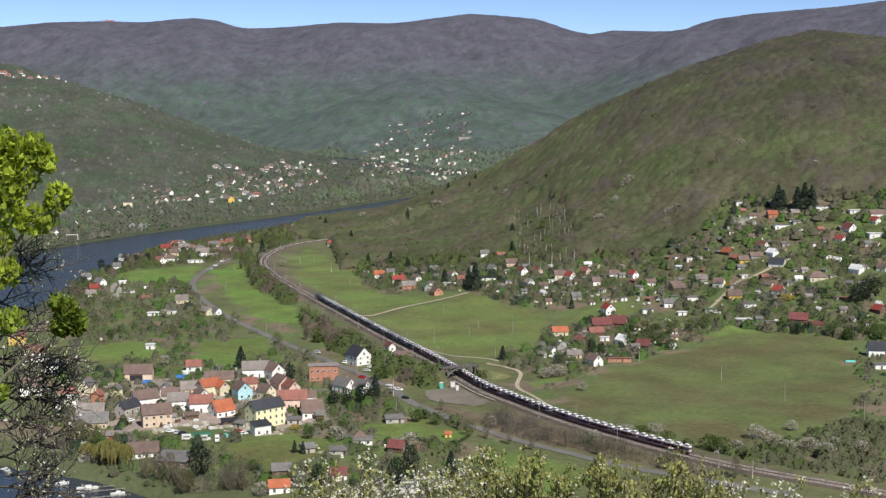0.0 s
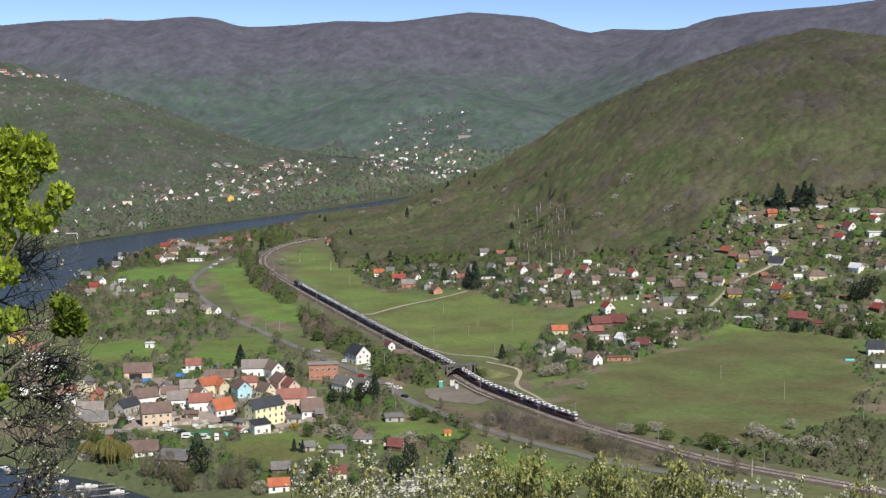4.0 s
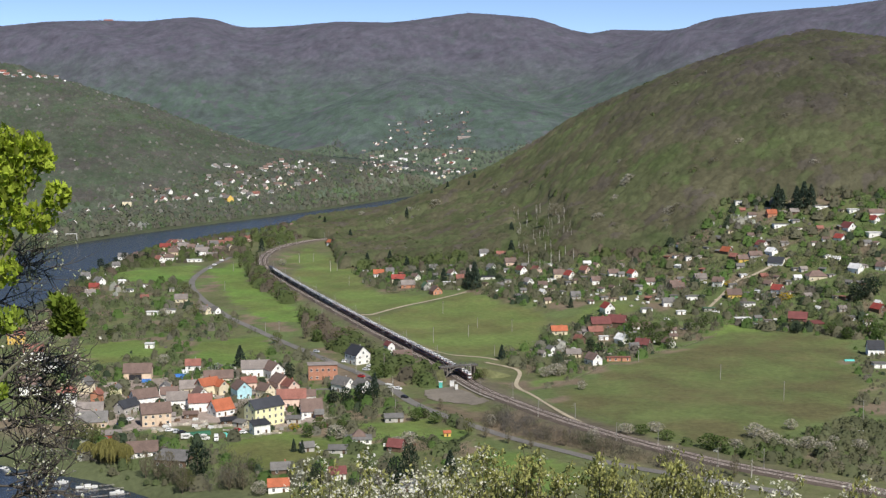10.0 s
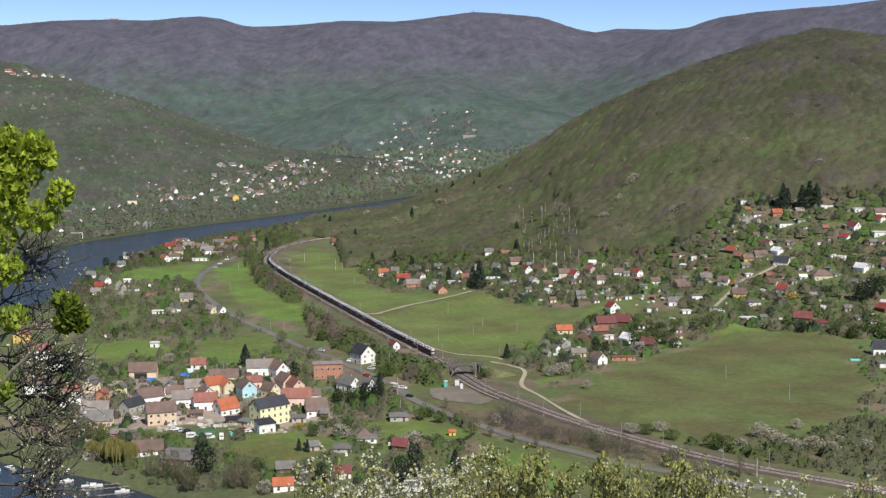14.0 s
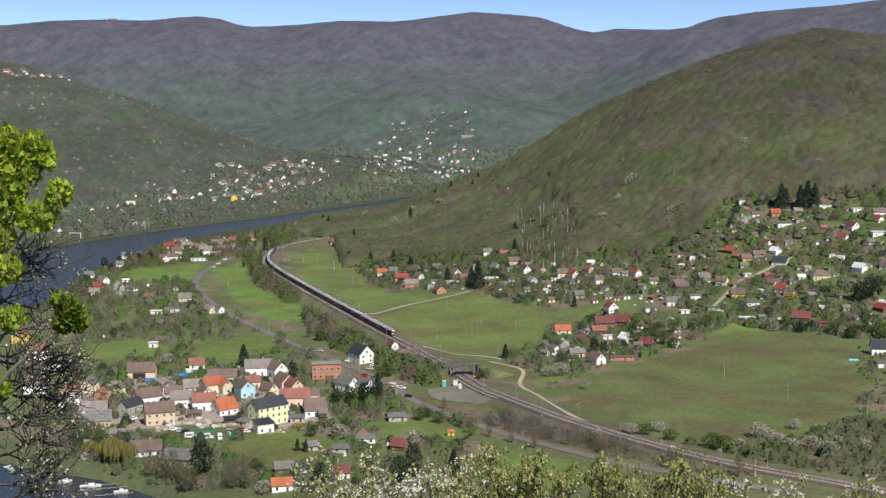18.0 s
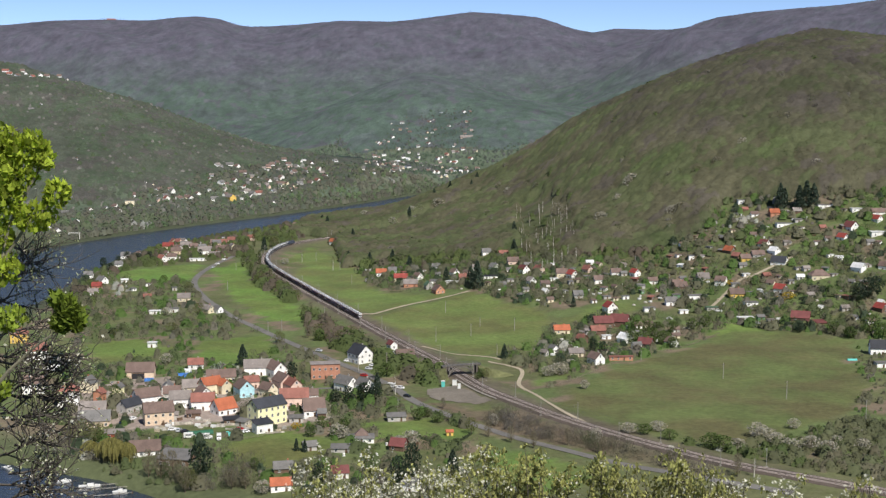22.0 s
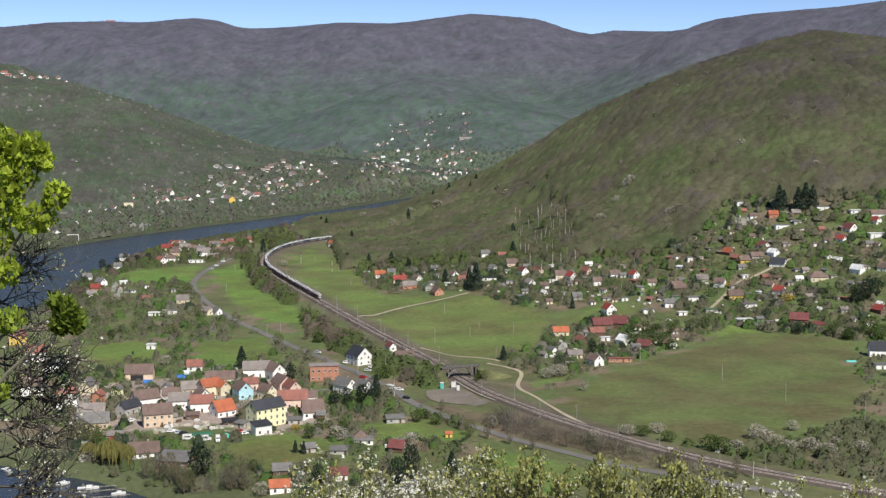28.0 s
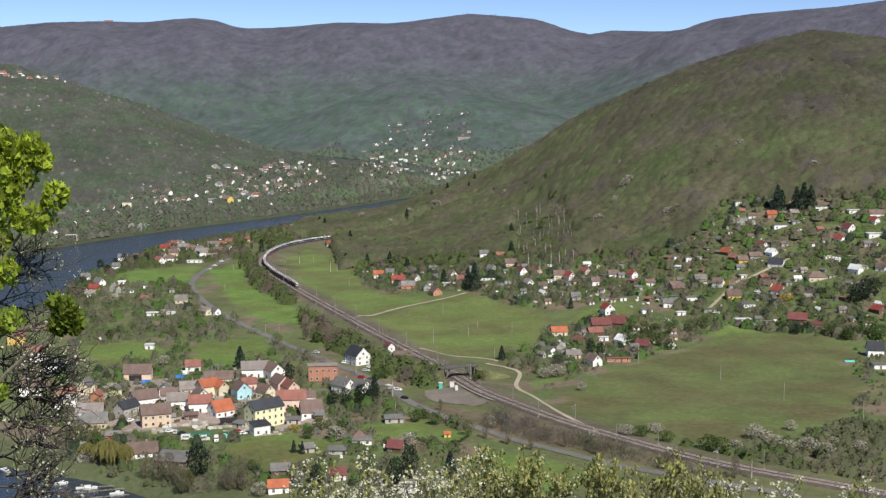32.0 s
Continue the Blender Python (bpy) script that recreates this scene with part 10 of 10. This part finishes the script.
FAR_THORN = 13.6
thorn = new("blackthorn_shrub")
thorn.matrix_basis = Matrix.Translation((-5.1, FAR_THORN, zat(-5.1, FAR_THORN)))
tagged(thorn, "tangled dark-twigged blackthorn with scattered white blossom", "shrub")
root_t = thorn.matrix_basis.translation
bm = bmesh.new()
limb_line(bm, [Vector((-0.2, 0, -0.5)), Vector((-0.15, 0, 2.0)), Vector((-0.1, 0, 4.2)), Vector((-0.25, 0, 6.6))], 0.07, 0.03, 7)
part("stem", bm, M["twig"], thorn)
for k, (px, py, dx, dy, length, sway) in enumerate(((-15, 470, 1.0, -0.1, 0.5, 0.4), (-15, 505, 1.0, 0.15, 0.55, 0.5), (-15, 545, 1.0, 0.12, 0.6, 0.6), (-15, 600, 1.0, 0.0, 0.6, 0.7), (-15, 640, 1.0, 0.08, 0.7, 0.7), (-15, 680, 1.0, 0.15, 0.6, 0.6), (-15, 720, 1.0, 0.3, 0.6, 0.5), (-15, 765, 1.0, 0.2, 0.55, 0.5), (-15, 810, 1.0, 0.25, 0.55, 0.4), (-15, 860, 1.0, 0.2, 0.6, 0.4), (-10, 900, 0.9, 0.6, 0.6, 0.4), (60, 915, 0.7, 0.9, 0.35, 0.3), (20, 440, 1.0, -0.35, 0.34, 0.4), (10, 590, 1.0, -0.1, 0.5, 0.6), (25, 660, 1.0, -0.05, 0.5, 0.7), (15, 745, 1.0, 0.1, 0.5, 0.5), (20, 790, 1.0, 0.3, 0.42, 0.5), (10, 840, 1.0, 0.1, 0.45, 0.4), (30, 880, 1.0, 0.4, 0.42, 0.4), (-15, 530, 1.0, -0.2, 0.45, 0.5), (-15, 700, 1.0, -0.1, 0.6, 0.6), (-15, 630, 1.0, -0.3, 0.55, 0.7), (70, 710, 1.0, -0.3, 0.4, 0.6), (-15, 735, 1.0, -0.1, 0.65, 0.6), (45, 780, 1.0, -0.1, 0.4, 0.5))):
    base = at_view(px, py, FAR_THORN) - root_t
    bm = bmesh.new()
    tips = []
    twig_tree(bm, rf, Vector((0, 0, 0)), Vector((dx, 0.0, dy)), length * 1.1, 0.012 if py < 600 else 0.016, 2, tips)
    branch = part("branch", bm, M["twig"], thorn)
    branch.matrix_basis = Matrix.Translation(base)
    pick = [t for t in tips if rf.random() < (0.07 if py < 560 else 0.13)]
    part("blossom", blossom_bm(rf, [t + Vector((rf.uniform(-0.02, 0.02), rf.uniform(-0.02, 0.02), rf.uniform(-0.02, 0.02))) for t in pick], 0.017), M["petal"], branch, "small white flowers")
    pick = [t + Vector((rf.gauss(0, 0.02), rf.gauss(0, 0.02), rf.gauss(0, 0.02))) for t in tips if rf.random() < (0.2 if py < 600 else 0.11) for _ in range(3)]
    part("leaves", leaves_bm(rf, pick, 0.026, False), M["pale_leaf"], branch, "small pale green leaves")
    SWAYING.append((branch, base, sway * 0.6))


def blossom_bush(px, top, wide, far, white, green, seed, label):
    """A tall shrub whose upright shoots reach up into the view, tufted with leaves and flowers."""
    r = random.Random(seed)
    home = new("flowering_shrub")
    mid = at_view(px, 900, far)
    home.matrix_basis = Matrix.Translation((mid.x, far, zat(mid.x, far)))
    base = home.matrix_basis.translation
    tagged(home, label, "shrub", "flowering shrubs on the slope")
    w = wide * PX * far
    up = (at_view(px, top, far) - base).z
    flowers, green_spots = [], []
    bm = bmesh.new()
    for k in range(9):
        a = (k + r.uniform(0.1, 0.9)) / 9 * 2 - 1
        tip = Vector((a * w * 0.55 + r.gauss(0, 0.03), r.uniform(-0.5, 0.5), up + 0.06 - abs(r.gauss(0, 0.27)) - 0.1 * a * a))
        foot = Vector((a * w * 0.42, tip.y * 0.6, tip.z - r.uniform(0.7, 1.0)))
        limb_line(bm, [Vector((a * 0.2, 0, -0.4)), foot * 0.55, foot], 0.035, 0.014, 4)
        bend = Vector((r.gauss(0, 0.06), r.gauss(0, 0.06), 0))
        pts = [foot.lerp(tip, q) + bend * math.sin(q * 3.14) for q in (0, 0.25, 0.5, 0.75, 1)]
        limb_line(bm, pts, 0.009, 0.003, 4)
        tufts = [(tip, 1.0)]
        for q in range(7):
            s0 = foot.lerp(tip, r.uniform(0.1, 0.9))
            s1 = s0 + Vector((r.gauss(0, 0.13), r.gauss(0, 0.1), r.uniform(0.02, 0.2)))
            tube(bm, s0, s1, 0.004, 0.002, 3)
            tufts += [(s1, 1.0), (s0.lerp(s1, 0.5), 0.6)]
        for q in range(6):
            tufts.append((foot.lerp(tip, r.uniform(0.05, 0.95)) + bend * 0.7, 0.6))
        # leaves and flowers stand in tufts at the ends of the shoots
        for c, much in tufts:
            if r.random() < white:
                flowers += [c + Vector((r.gauss(0, 0.026), r.gauss(0, 0.03), r.gauss(0.012, 0.024))) for _ in range(int(9 * much))]
            if r.random() < green:
                green_spots += [c + Vector((r.gauss(0, 0.03), r.gauss(0, 0.035), r.gauss(0.0, 0.028))) for _ in range(int(11 * much))]
    part("stem", bm, M["twig"], home, "thin dark stems")
    part("blossom", blossom_bm(r, flowers, 0.017), M["petal"], home, "clusters of white flowers")
    part("leaves", leaves_bm(r, green_spots, 0.05, False), M["young_leaf"], home, "small yellow-green leaves")
    SWAYING.append((home, base.copy(), 0.12))


for n, (px, top, wide, far, white, green) in enumerate(((548, 826, 70, 15.5, 0.55, 0.3), (600, 832, 70, 16.5, 0.6, 0.35), (645, 820, 80, 15.8, 0.8, 0.35), (705, 850, 80, 15.0, 0.8, 0.3), (770, 824, 80, 16.0, 0.75, 0.35), (815, 826, 60, 16.6, 0.6, 0.5), (866, 796, 60, 17.0, 0.35, 0.75), (905, 822, 60, 16.2, 0.25, 0.8), (936, 804, 40, 15.5, 0.08, 0.9), (985, 846, 60, 16.5, 0.15, 0.8), (1060, 822, 50, 16.5, 0.1, 0.85), (1112, 816, 90, 16.0, 0.1, 0.9), (1188, 806, 40, 15.8, 0.08, 0.9), (1235, 816, 70, 15.5, 0.1, 0.9), (1290, 836, 40, 16.0, 0.6, 0.4), (1365, 866, 90, 15.0, 0.7, 0.3), (1470, 872, 80, 16.0, 0.7, 0.3), (1530, 850, 40, 15.0, 0.35, 0.5))):
    blossom_bush(px, top, wide, far, white, green, 60 + n, "tall shrub with white blossom and young leaves" if white > green else "tall shrub with yellow-green leaves and few flowers")

# gusts: sideways lean of the twig ends
GUSTS = [(0, 6), (1, -14), (2, 4), (3, 29), (4.2, 10), (5.2, -6), (6, -17), (7, -12), (8, -5), (9, -12), (10, 5), (11, 3), (12, 7), (13, 17), (14, -2), (15.3, 4), (16.3, -10), (17, -26), (18, -1), (19, -16), (20, -5), (21, -5), (22, -4), (23, 12), (24, 1), (25, -9), (26.2, 6), (27.5, 0), (28, -3), (29, 3), (30, 10), (31, -18), (32, 0)]


def motions():
    """What moves, keyed from the start to the end."""
    # the train rolls away along the line at an even speed
    for wagon, off, base in TRAIN:
        rows = []
        for t in range(0, 33):
            s = TAIL_START + TRAIN_SPEED * t + off
            (ax, ay), (bx, by) = along(s - base), along(s + base)
            rows.append((t, pose((ax + bx) / 2, (ay + by) / 2, 10.0, 0, 0, math.degrees(math.atan2(by - ay, bx - ax)))))
        walk(wagon, rows)
    # wind in the near branches
    for k, (branch, base, sway) in enumerate(SWAYING):
        rows = []
        for t, lean in GUSTS:
            a = 0.13 * sway * lean
            rows.append((t, pose(base.x, base.y, base.z, 0.25 * a * math.sin(t * 1.7 + k), a, 0.3 * a * math.cos(t * 1.3 + 2 * k))))
        walk(branch, rows)


motions()
